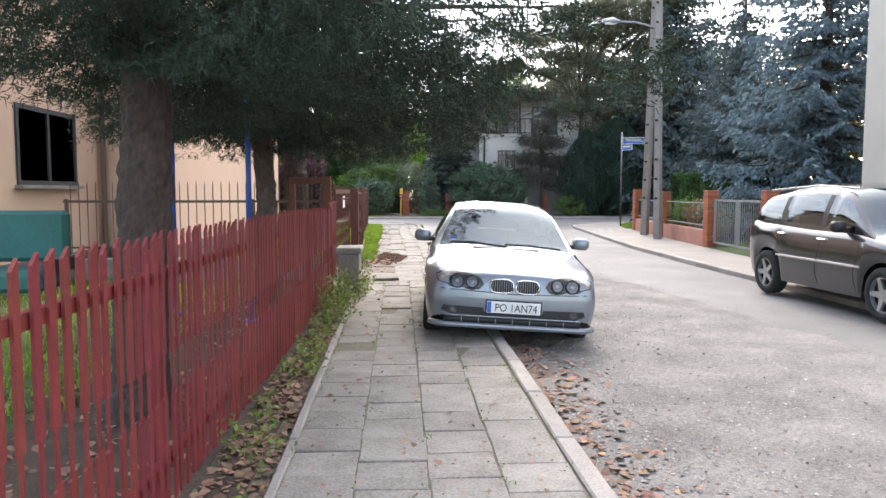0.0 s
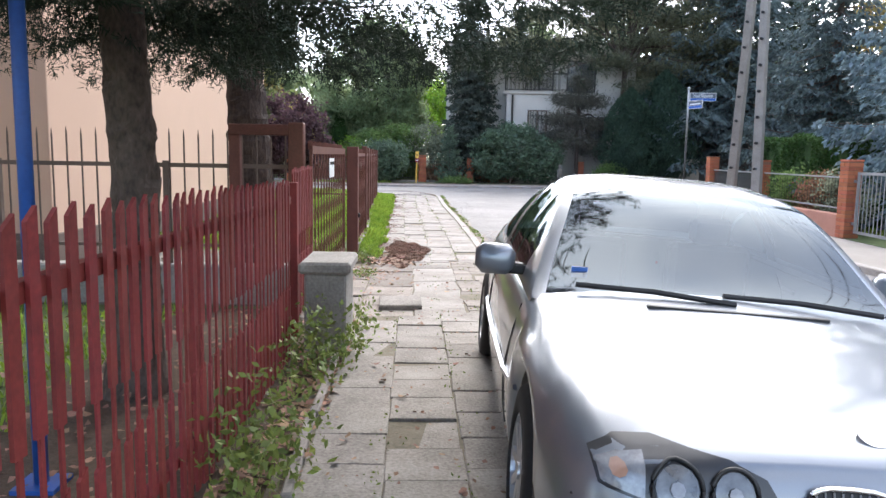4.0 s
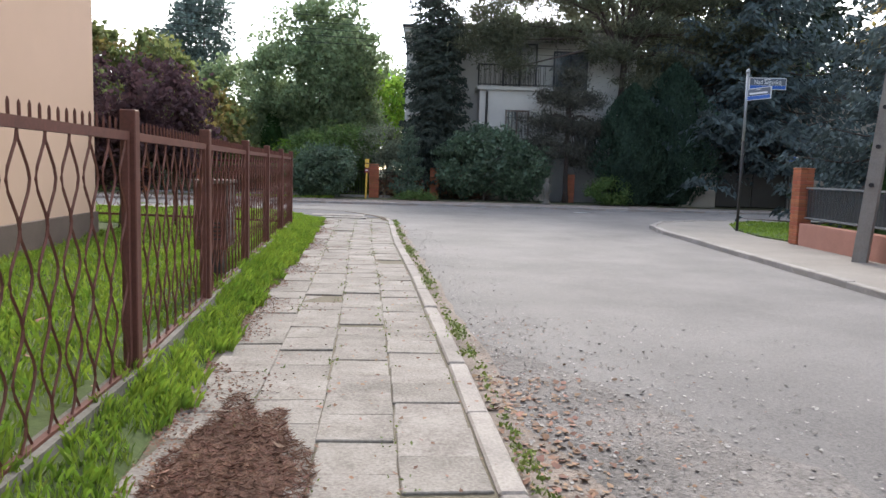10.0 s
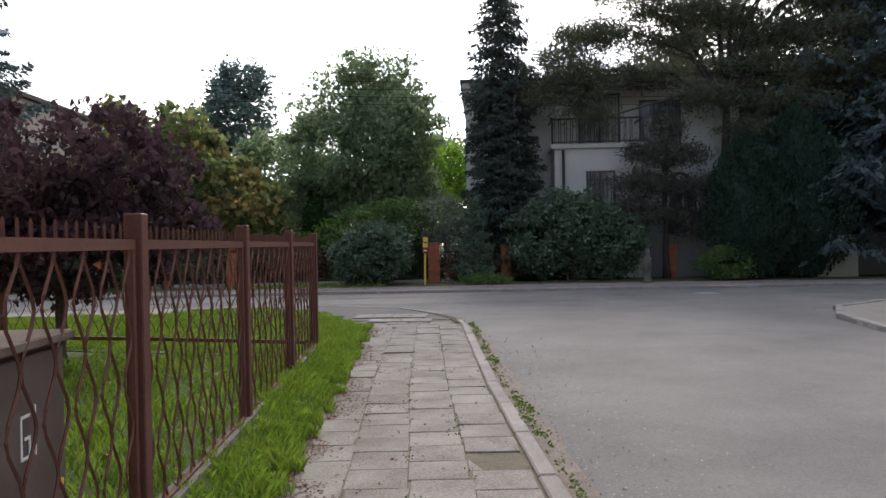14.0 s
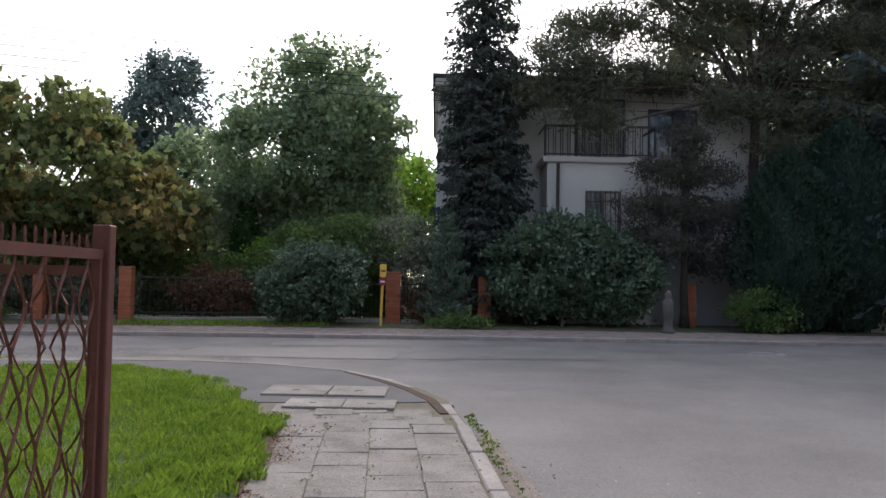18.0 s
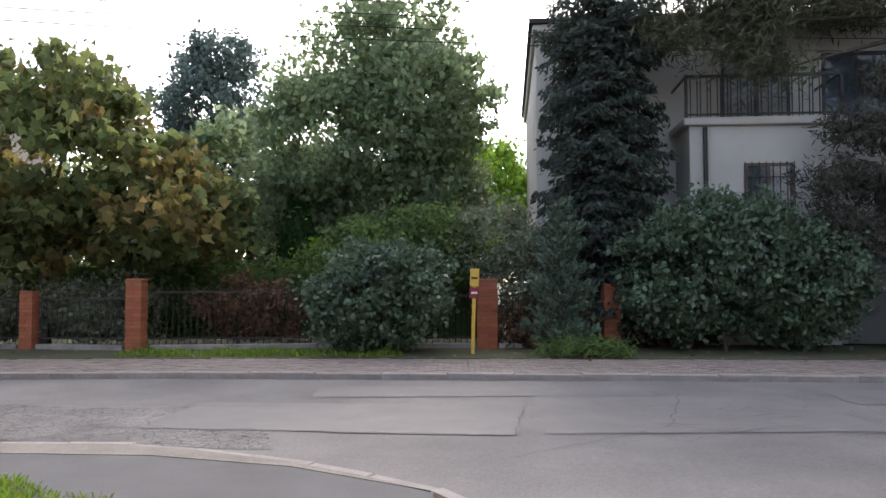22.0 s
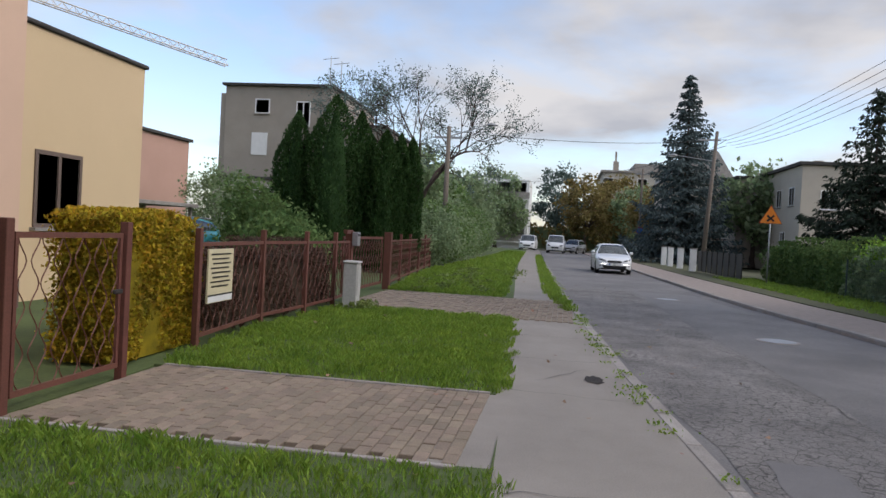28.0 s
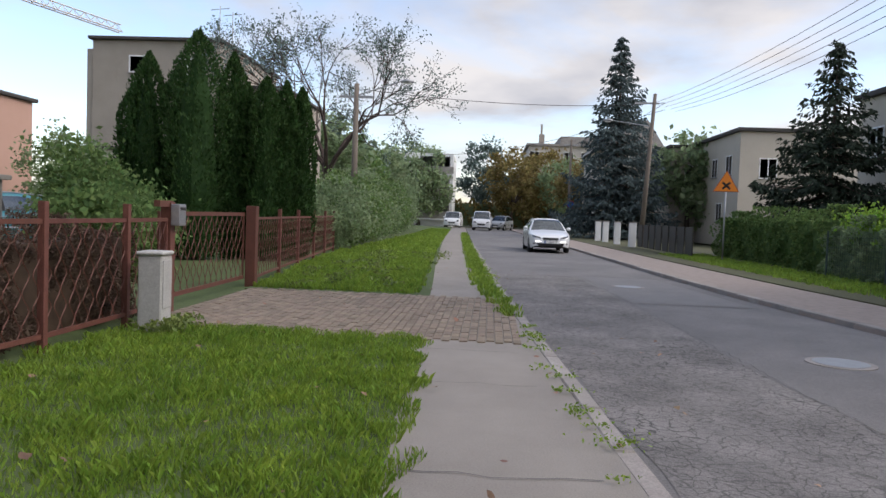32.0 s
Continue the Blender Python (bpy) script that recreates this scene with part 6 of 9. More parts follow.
        part("mirror_arm", boxes((min(x0 - sd * 0.02, x0 + sd * 0.1), max(x0 - sd * 0.02, x0 + sd * 0.1), my - 0.04, my + 0.04, deck(sc0 + 0.4), deck(sc0 + 0.4) + 0.05), bevel=0.01), M_BLACK, mr)
    # door seams and handles
    for sd in (-1, 1):
        for s in sp["seams"]:
            line = [side_on(s + (0.05 * math.sin(k)), z, sd, 0.002) for k, z in enumerate(np.linspace(sill + 0.08, deck(s) - 0.06, 7))]
            part("door_seam", tubes((line, 0.004), seg=4), M_BLACK, t)
        for s in sp["handles"]:
            p = side_on(s, deck(s) - 0.13, sd, 0.012)
            part("door_handle", boxes((p[0] - 0.02, p[0] + 0.02, p[1] - 0.09, p[1] + 0.09, p[2] - 0.015, p[2] + 0.015), bevel=0.01), sp.get("handle_paint", paint), t)
    return t


def plate(t, x, y, z, text, rx=0, w=0.52, front=True):
    """A registration plate with a blue band."""
    e = empty("number_plate", pose(x, y, z, rx, 0, 0 if front else 180))
    e.parent = t
    part("plate", boxes((-w / 2, w / 2, 0, 0.012, -0.057, 0.057), bevel=0.004), M_PLATE, e)
    part("plate_frame", boxes((-w / 2 - 0.012, w / 2 + 0.012, 0.004, 0.016, -0.07, 0.07)), M_BLACK, e)
    part("blue_band", boxes((-w / 2 + 0.003, -w / 2 + 0.043, -0.003, 0.002, -0.053, 0.053)), M_SIGNBLUE, e)
    if text:
        put_text(text, e, pose(0.022, -0.002, -0.037, 90), 0.105, M_BLACK, "plate_letters", squeeze=0.86)


def put_text(text, parent, m, size, material, name="lettering", squeeze=1.0, align="CENTER"):
    """Words as a thin mesh of built-in letters."""
    cu = bpy.data.curves.new(name, "FONT")
    cu.body = text
    cu.size = size
    cu.align_x = align
    cu.extrude = 0.001
    ob = bpy.data.objects.new(name, cu)
    scene.collection.objects.link(ob)
    dg = bpy.context.evaluated_depsgraph_get()
    me = bpy.data.meshes.new_from_object(ob.evaluated_get(dg))
    bpy.data.objects.remove(ob)
    me.materials.clear()
    me.materials.append(material)
    o = new(name, me)
    if parent is not None:
        o.parent = parent
    o.matrix_local = m @ Matrix.Diagonal((squeeze, 1, 1, 1))
    return o


def coupe_detail(t, sp, decal, onto, side_on, y0, hw, L, deck):
    for sd in (-1, 1):
        lamp = [(0.295, 0.612), (0.34, 0.562), (0.41, 0.548), (0.47, 0.560), (0.50, 0.576), (0.56, 0.562), (0.62, 0.574), (0.66, 0.597), (0.745, 0.615), (0.765, 0.68), (0.70, 0.714), (0.60, 0.722), (0.42, 0.704), (0.33, 0.668)]
        decal("headlamp", [(sd * x, z) for x, z in lamp], M_LAMPDARK, 0.008)
        decal("indicator", [(sd * x, z) for x, z in ((0.635, 0.60), (0.74, 0.625), (0.752, 0.668), (0.70, 0.692), (0.635, 0.70))], M_CLEARLENS, 0.012)
        decal("indicator_bulb", [(sd * 0.70 + 0.022 * math.cos(a), 0.662 + 0.02 * math.sin(a)) for a in np.linspace(0, 5.6, 8)], M_AMBER, 0.016, rings=2)
        for cx, r in ((0.413, 0.058), (0.556, 0.064)):
            ringp = [(sd * cx + r * math.cos(a), 0.632 + r * math.sin(a)) for a in np.linspace(0, 2 * math.pi, 21)]
            decal("reflector", [(sd * cx + 0.86 * r * math.cos(a), 0.632 + 0.86 * r * math.sin(a)) for a in np.linspace(0, 5.9, 14)], M_LAMP, 0.014, rings=3)
            part("lamp_ring", tubes(([onto(x, z, True, 0.016) for x, z in ringp], 0.006), seg=5), M_BLACK, t, smooth=True)
            decal("bulb", [(sd * cx + 0.3 * r * math.cos(a), 0.632 + 0.3 * r * math.sin(a)) for a in np.linspace(0, 5.6, 8)], M_CLEARLENS, 0.02, rings=2)
        # kidney grille with upright bars
        oval = [(sd * (0.124 + 0.112 * math.copysign(abs(math.cos(a)) ** 0.6, math.cos(a))), 0.602 + 0.064 * math.copysign(abs(math.sin(a)) ** 0.6, math.sin(a))) for a in np.linspace(0, 2 * math.pi, 21)]
        decal("grille", [(sd * 0.124 + (x - sd * 0.124) * 0.97, z) for x, z in oval[:-1]], M_BLACK, 0.010)
        part("grille_rim", tubes(([onto(x, z, True, 0.014) for x, z in oval], 0.008), seg=6), M_CHROME, t, smooth=True)
        for k in range(9):
            x = sd * (0.036 + 0.022 * k)
            part("grille_bar", tubes(([onto(x, 0.548, True, 0.014), onto(x, 0.602, True, 0.014), onto(x, 0.656, True, 0.014)], 0.0026), seg=4), M_STEEL, t)
        decal("fog_intake", [(sd * 0.27, 0.30), (sd * 0.60, 0.31), (sd * 0.70, 0.345), (sd * 0.68, 0.395), (sd * 0.29, 0.385)], M_BLACK, 0.008)
        decal("fog_lamp", [(sd * 0.58 + 0.036 * math.cos(a), 0.352 + 0.032 * math.sin(a)) for a in np.linspace(0, 5.6, 8)], M_LAMP, 0.014, rings=2)
        # hood creases
        part("hood_crease", tubes(([(sd * (0.27 + 0.25 * u), y0 + 0.35 + 1.0 * u, deck(0.35 + 1.0 * u) + 0.028 - 0.012 * u) for u in np.linspace(0, 1, 7)], 0.006), seg=5), sp["paint"], t)
        decal("tail_lamp", [(sd * 0.45, 0.66), (sd * 0.74, 0.68), (sd * 0.78, 0.80), (sd * 0.5, 0.80)], M_REDLENS, 0.008, front=False)
        # side rub strip
        part("rub_strip", tubes(([side_on(s, 0.52, sd, 0.006) for s in np.linspace(1.1, 3.2, 9)], 0.014), seg=5), sp["paint"], t)
    low = [onto(x, 0.33, True, 0.0) for x in np.linspace(-0.66, 0.66, 25)]
    part("lower_intake", tubes(([(q[0], q[1] + 0.03, 0.262) for q in low], 0.036), seg=8), M_BLACK, t, smooth=True)
    lip = [onto(x, 0.33, True, 0.0) for x in np.linspace(-0.8, 0.8, 31)]
    part("bumper_lip", tubes(([(q[0], q[1] + 0.016, 0.205) for q in lip], 0.03), seg=8), sp["paint"], t, smooth=True)
    part("bumper_blade", tubes(([(q[0], q[1] + 0.002, 0.300) for q in low], 0.013), seg=8), sp["paint"], t, smooth=True)
    for k in range(3, 22, 3):
        q = low[k]
        part("intake_strut", tubes(([(q[0], q[1] - 0.004, 0.215), (q[0], q[1] - 0.004, 0.30)], 0.006), seg=4), sp["paint"], t)
    decal("bumper_slot", [(-0.27, 0.30), (0.27, 0.30), (0.30, 0.345), (-0.30, 0.345)], M_BLACK, 0.008)
    part("bumper_seam", tubes(([onto(x, 0.528 + 0.035 * abs(x), True, 0.002) for x in np.linspace(-0.8, 0.8, 17)], 0.004), seg=4), M_BLACK, t)
    px = onto(0, 0.40, True, 0.02)
    plate(t, 0, px[1] - 0.012, 0.40, "PO 1AN74")
    part("badge", tubes(([(0, y0 + 0.16, deck(0.16) + 0.035), (0, y0 + 0.155, deck(0.16) + 0.046)], 0.04), seg=14), M_CHROME, t)
    # wipers and scuttle grille
    for x0, x1 in ((-0.62, 0.02), (0.0, 0.62)):
        part("wiper", tubes(([(x0, y0 + 1.31, deck(1.31) + 0.05), ((x0 + x1) / 2, y0 + 1.27, deck(1.27) + 0.055), (x1, y0 + 1.21, deck(1.21) + 0.045)], 0.012), seg=5), M_BLACK, t)
    part("scuttle_grille", boxes((-0.36, 0.36, y0 + 1.12, y0 + 1.15, deck(1.12) + 0.03, deck(1.12) + 0.042)), M_BLACK, t)
    part("screen_sticker", boxes((-0.62, -0.55, y0 + 1.44, y0 + 1.445, 0.93, 0.975)), M_SIGNBLUE, t)


coupe = dict(length=4.28, width=1.757, height=1.37, wheelbase=2.725, axle=0.78, wheel=0.315, sill=0.20, roof_w=1.14, paint=M_SILVER, spokes=10,
             plan=[(0, 0.79), (0.05, 0.88), (0.2, 0.95), (0.6, 0.99), (1.2, 1.0), (2.6, 1.0), (3.4, 0.96), (3.9, 0.88), (4.15, 0.79), (4.25, 0.70)],
             deck=[(0, 0.57), (0.03, 0.655), (0.12, 0.70), (0.5, 0.775), (1.0, 0.832), (1.35, 0.872), (2.2, 0.905), (3.1, 0.935), (3.55, 0.945), (4.1, 0.93), (4.22, 0.87), (4.28, 0.72)],
             screen=(1.27, 2.02), rear=(2.85, 3.48), pillars=(2.68,), side=(1.68, 3.2), seams=(1.36, 2.68), handles=(2.55,), detail=coupe_detail)
car("silver_coupe", pose(1.785, 8.945, -0.062, 0, 3.6, -2.2), "silver two door coupe parked half on the pavement", coupe)


def mpv_detail(t, sp, decal, onto, side_on, y0, hw, L, deck):
    for sd in (-1, 1):
        decal("headlamp", [(sd * 0.42, 0.66), (sd * 0.75, 0.70), (sd * 0.80, 0.82), (sd * 0.55, 0.80)], M_LAMP, 0.008)
        part("rub_strip", tubes(([side_on(s, 0.62, sd, 0.008) for s in np.linspace(1.15, 3.05, 9)], 0.018), seg=5), M_CHROME, t)
        decal("tail_lamp", [(sd * 0.62, 0.9), (sd * 0.78, 0.92), (sd * 0.74, 1.25), (sd * 0.62, 1.25)], M_REDLENS, 0.01, front=False)
        part("roof_bar", tubes(([(sd * 0.60, y0 + s, 1.60 - 0.05 * abs(s - 2.4)) for s in np.linspace(1.6, 3.6, 6)], 0.016), seg=5), M_STEEL, t)
    decal("grille", [(-0.35, 0.5), (0.35, 0.5), (0.4, 0.62), (-0.4, 0.62)], M_BLACK, 0.008)
    plate(t, 0, onto(0, 0.42, True, 0.02)[1] - 0.012, 0.42, "")


mpv = dict(length=4.05, width=1.76, height=1.60, wheelbase=2.55, axle=0.80, wheel=0.325, sill=0.24, roof_w=1.22, paint=M_BLACKCAR, spokes=5, tail=0.10,
           plan=[(0, 0.72), (0.1, 0.86), (0.3, 0.95), (0.8, 1.0), (2.0, 1.0), (3.2, 0.985), (3.8, 0.93), (3.98, 0.87), (4.05, 0.80)],
           deck=[(0, 0.62), (0.05, 0.72), (0.3, 0.84), (0.9, 0.98), (1.2, 1.02), (2.2, 1.04), (3.4, 1.08), (3.9, 1.08), (4.0, 1.02), (4.05, 0.85)],
           screen=(1.0, 1.75), rear=(3.52, 4.0), pillars=(2.0, 3.0), side=(1.35, 3.72), seams=(1.25, 2.05, 3.05), handles=(1.95, 2.9), handle_paint=M_CHROME, mirror_paint=M_BLACK, mirror=0.5, detail=mpv_detail)
car("black_hatchback", pose(7.02, 9.32, -0.045, 0, -2.0, 3.0), "dark tall hatchback parked half on the pavement", mpv)


def estate_detail(t, sp, decal, onto, side_on, y0, hw, L, deck):
    for sd in (-1, 1):
        decal("headlamp", [(sd * 0.40, 0.60), (sd * 0.72, 0.66), (sd * 0.84, 0.77), (sd * 0.74, 0.76), (sd * 0.45, 0.68)], M_LAMP, 0.008)
        decal("light_strip", [(sd * 0.42, 0.475), (sd * 0.66, 0.49), (sd * 0.66, 0.515), (sd * 0.42, 0.50)], DAYLIGHT, 0.014)
        decal("fog_lamp", [(sd * 0.66, 0.38), (sd * 0.74, 0.39), (sd * 0.73, 0.43), (sd * 0.66, 0.42)], M_BLACK, 0.01)
        decal("tail_lamp", [(sd * 0.5, 0.8), (sd * 0.8, 0.82), (sd * 0.8, 0.95), (sd * 0.55, 0.95)], M_REDLENS, 0.01, front=False)
        part("roof_bar", tubes(([(sd * 0.56, y0 + s, 1.47 - 0.03 * abs(s - 2.9)) for s in np.linspace(2.0, 4.0, 6)], 0.014), seg=5), M_STEEL, t)
    decal("grille", [(-0.32, 0.56), (0.32, 0.56), (0.36, 0.62), (0.30, 0.66), (-0.30, 0.66), (-0.36, 0.62)], M_BLACK, 0.008)
    decal("lower_intake", [(-0.52, 0.30), (0.52, 0.30), (0.62, 0.44), (0.36, 0.40), (-0.36, 0.40), (-0.62, 0.44)], M_BLACK, 0.008)
    part("grille_trim", tubes(([onto(x, 0.665, True, 0.012) for x in np.linspace(-0.33, 0.33, 9)], 0.008), seg=5), M_CHROME, t)
    plate(t, 0, onto(0, 0.47, True, 0.02)[1] - 0.012, 0.47, "GA 4")


DAYLIGHT = glow("daytime_lamp", (1, 0.98, 0.95), 3.0)
estate = dict(length=4.58, width=1.80, height=1.47, wheelbase=2.73, axle=0.86, wheel=0.32, sill=0.20, roof_w=1.16, paint=M_WHITECAR, spokes=7, tail=0.08,
              plan=[(0, 0.66), (0.08, 0.80), (0.25, 0.92), (0.6, 0.985), (1.2, 1.0), (3.2, 1.0), (4.1, 0.97), (4.45, 0.90), (4.58, 0.80)],
              deck=[(0, 0.52), (0.05, 0.64), (0.2, 0.74), (0.7, 0.87), (1.15, 0.95), (2.2, 0.975), (3.6, 1.01), (4.4, 1.03), (4.52, 0.98), (4.58, 0.8)],
              screen=(1.12, 1.95), rear=(4.02, 4.5), pillars=(2.55, 3.4), side=(1.5, 4.2), seams=(1.35, 2.55, 3.45), handles=(2.4, 3.25), detail=estate_detail, mirror=0.5)
car("white_estate_car", pose(-44.9, 36.6, -0.088, 0, 0, 92), "white estate car on the second street", estate)


def van_detail(t, sp, decal, onto, side_on, y0, hw, L, deck):
    for sd in (-1, 1):
        decal("headlamp", [(sd * 0.5, 0.75), (sd * 0.8, 0.8), (sd * 0.82, 0.98), (sd * 0.55, 0.92)], M_LAMP, 0.01)
    decal("grille", [(-0.4, 0.55), (0.4, 0.55), (0.4, 0.72), (-0.4, 0.72)], M_BLACK, 0.008)
    plate(t, 0, onto(0, 0.42, True, 0.02)[1] - 0.012, 0.42, "")


van = dict(length=5.0, width=1.95, height=2.0, wheelbase=3.1, axle=0.9, wheel=0.33, sill=0.25, roof_w=1.6, paint=M_WHITECAR, spokes=6,
           plan=[(0, 0.8), (0.1, 0.9), (0.4, 0.98), (1.2, 1.0), (4.6, 1.0), (5.0, 0.95)],
           deck=[(0, 0.8), (0.1, 0.95), (0.9, 1.2), (1.3, 1.25), (4.8, 1.25), (5.0, 1.2)],
           screen=(0.85, 1.6), rear=(4.8, 5.0), pillars=(2.0,), side=(1.2, 2.2), seams=(1.2, 2.2), handles=(2.1,), detail=van_detail)
car("white_van", pose(-90, 33.25, -0.09, 0, 0, 88), "white delivery van parked far down the street", van)
car("white_van", pose(-97, 29.8, -0.09, 0, 0, 88), "white van parked far down the street", dict(van, height=1.9, length=4.4, wheelbase=2.6, rear=(4.2, 4.4), plan=[(0, 0.8), (0.1, 0.9), (0.4, 0.98), (1.2, 1.0), (4.2, 1.0), (4.4, 0.95)], deck=[(0, 0.8), (0.1, 0.95), (0.9, 1.15), (1.3, 1.2), (4.2, 1.2), (4.4, 1.15)]))
car("grey_hatchback", pose(-93, 35.3, -0.09, 0, 0, 70), "grey car parked far down the street", dict(mpv, paint=M_STEEL))


M_TURQ = mat("turquoise_car_paint", (0.03, 0.22, 0.26), (0.025, 0.18, 0.22), rough=0.35, bump=0, coat=0.6)
car("turquoise_hatchback", pose(-30.5, 19.9, -0.02, 0, 0, 75), "turquoise old car parked behind the garden", dict(mpv, paint=M_TURQ))
# ---- fences ----
def picket_mesh():
    bm = bmesh.new()
    w = 0.0225

    def plate_(z0, z1, slope, hw_, t=0.006):
        prof = [(-hw_, z0), (hw_, z0), (hw_, z1), (-hw_, z1 - slope)]
        a = [bm.verts.new((-t, y, z)) for y, z in prof]
        b = [bm.verts.new((t, y, z)) for y, z in prof]
        bm.faces.new(a)
        bm.faces.new(b[::-1])
        for i in range(4):
            bm.faces.new((a[i], b[i], b[(i + 1) % 4], a[(i + 1) % 4]))
    plate_(0.74, 1.285, 0.035, w)
    plate_(0.06, 0.57, 0.025, w)
    plate_(0.53, 0.78, 0.0, 0.009, 0.004)
    bmesh.ops.recalc_face_normals(bm, faces=bm.faces)
    return bm


red = empty("red_picket_fence", pose(-0.35, 0, 0), "dark red painted steel picket fence along the pavement", "fence")
part("rail", boxes((-0.045, -0.008, -3.0, 10.25, 1.07, 1.12)), M_REDPAINT, red)
part("rail", boxes((-0.045, -0.008, -3.0, 10.25, 0.235, 0.275)), M_REDPAINT, red)
pk = part("picket", picket_mesh(), M_REDPAINT, red)
pk.matrix_local = pose(0, -2.9, 0)
i = 1
while -2.9 + 0.1 * i < 10.2:
    o = new("picket", pk.data)
    o.parent = red
    o.matrix_local = pose(random.uniform(-0.004, 0.004), -2.9 + 0.1 * i + random.uniform(-0.006, 0.006), random.uniform(-0.012, 0.008) - 0.06 * max(0, (0.1 * i - 10) / 4), 0, 0, random.uniform(-5, 5))
    i += 1
for y in np.arange(-2.0, 11.2, 2.55):
    part("post", boxes((-0.10, -0.045, y - 0.03, y + 0.03, -0.1, 1.2), bevel=0.004), M_REDPAINT, red)

# concrete pier with its cap
pier = empty("concrete_pier", pose(-0.135, 10.6, 0), "low weathered concrete pier with flat cap", "pier")
part("shaft", boxes((-0.15, 0.15, -0.28, 0.28, -0.1, 0.57), bevel=0.015), M_CONC, pier)
part("cap", boxes((-0.185, 0.185, -0.32, 0.32, 0.57, 0.655), bevel=0.02), M_CONC, pier)

# iron fence between the gardens
div = empty("iron_bar_fence", pose(-0.5, 12.15, 0), "thin dark iron bar fence between two gardens", "fence")
part("rail", boxes((-4.4, 0, -0.012, 0.012, 1.27, 1.31)), M_PLINTH, div)
part("rail", boxes((-4.4, 0, -0.012, 0.012, 0.52, 0.55)), M_PLINTH, div)
rod = None
for i in range(32):
    if rod is None:
        ob = part("bar", tubes(([(0, 0, 0.35), (0, 0, 1.55), (0, 0, 1.62)], [0.009, 0.009, 0.002]), seg=5), M_PLINTH, div)
        rod = ob.data
    else:
        ob = new("bar", rod)
        ob.parent = div
    ob.matrix_local = pose(-0.1 - 0.135 * i, 0, random.uniform(-0.01, 0.01))
for x in (-1.35, -2.9, -4.35):
    part("post", boxes((x - 0.025, x + 0.025, -0.025, 0.025, -0.05, 1.33)), M_PLINTH, div)
part("base_wall", boxes((-4.4, -0.05, -0.1, 0.1, -0.1, 0.36), bevel=0.02), M_CONC, div)

# tall gate frame beside the pier
gf = empty("garden_gate", pose(-0.62, 11.7, 0), "dark brown steel garden gate in a tall frame", "gate")
part("post", boxes((-0.07, 0.07, 0.33, 0.47, -0.05, 1.70), bevel=0.008), M_BROWNPAINT, gf)
part("post", boxes((-0.62, -0.52, 0.35, 0.45, -0.05, 1.66), bevel=0.006), M_BROWNPAINT, gf)
part("lintel", boxes((-0.62, -0.07, 0.34, 0.46, 1.58, 1.68), bevel=0.006), M_BROWNPAINT, gf)
# its leaf of red pickets, between the pier and the tall post
for z in (0.25, 1.09):
    part("gate_rail", boxes((0.10, 0.135, -0.75, 0.33, z - 0.02, z + 0.02)), M_REDPAINT, gf)
for k in range(13):
    ob = new("picket", pk.data)
    ob.parent = gf
    ob.matrix_local = pose(0.15, -0.72 + 0.083 * k, 0.02 + random.uniform(-0.01, 0.01), 0, 0, random.uniform(-5, 5))


def trapeze(u):
    """A wave of period 1 with short flats at its crests."""
    u = (u % 1.0) * 4
    v = u if u < 1 else 2 - u if u < 3 else u - 4
    return max(-1.0, min(1.0, v * 1.35))


def wavy_rod(h, mirror=1, amp=0.046, waves=3.25, seg=4, r=0.0065, n=26):
    bm = bmesh.new()
    tube(bm, [(0, mirror * amp * trapeze(waves * k / n), h * k / n) for k in range(n + 1)], r, seg, False)
    return bm


ROD_CACHE = {}


def lattice_panel(thing, p, q, z0, z1, step=0.115, frame=0.045, joined=False, skip=None):
    """Wavy bars in a steel frame between two plan points."""
    d = math.dist(p, q)
    a = math.degrees(math.atan2(q[1] - p[1], q[0] - p[0])) - 90
    base = pose(p[0], p[1], 0, 0, 0, a)
    def put(ob):
        ob.matrix_local = base
    f = frame
    for zz in (z0, z1 - f):
        put(part("panel_rail", boxes((-0.016, 0.016, 0, d, zz, zz + f)), M_BROWNPAINT, thing))
    for yy in (0, d - 0.035):
        put(part("panel_stile", boxes((-0.014, 0.014, yy, yy + 0.035, z0 + f, z1 - f)), M_BROWNPAINT, thing))
    h = z1 - z0 - 2 * f
    n = max(2, int(d / step))
    allbm = bmesh.new() if joined else None
    for k in range(n):
        y = 0.035 + (d - 0.07) * (k + 0.5) / n
        mir = 1 if k % 2 else -1
        if joined:
            tube(allbm, [(0.004 * mir, y + mir * 0.046 * trapeze(3.25 * j / 16), z0 + f + h * j / 16) for j in range(17)], 0.007, 3, False)
            continue
        key = (round(h, 3), mir)
        if key not in ROD_CACHE:
            ob = part("wavy_bar", wavy_rod(h, mir), M_BROWNPAINT, thing)
            ROD_CACHE[key] = ob.data
        else:
            ob = new("wavy_bar", ROD_CACHE[key])
            ob.parent = thing
        ob.matrix_local = base @ pose(0.006 * mir, y, z0 + f)
    if joined:
        put(tagged(part("wavy_bar_run", allbm, M_BROWNPAINT, thing), kind="stuff"))


def fx(y):
    return lerp_line(FENCE1, y, 1)


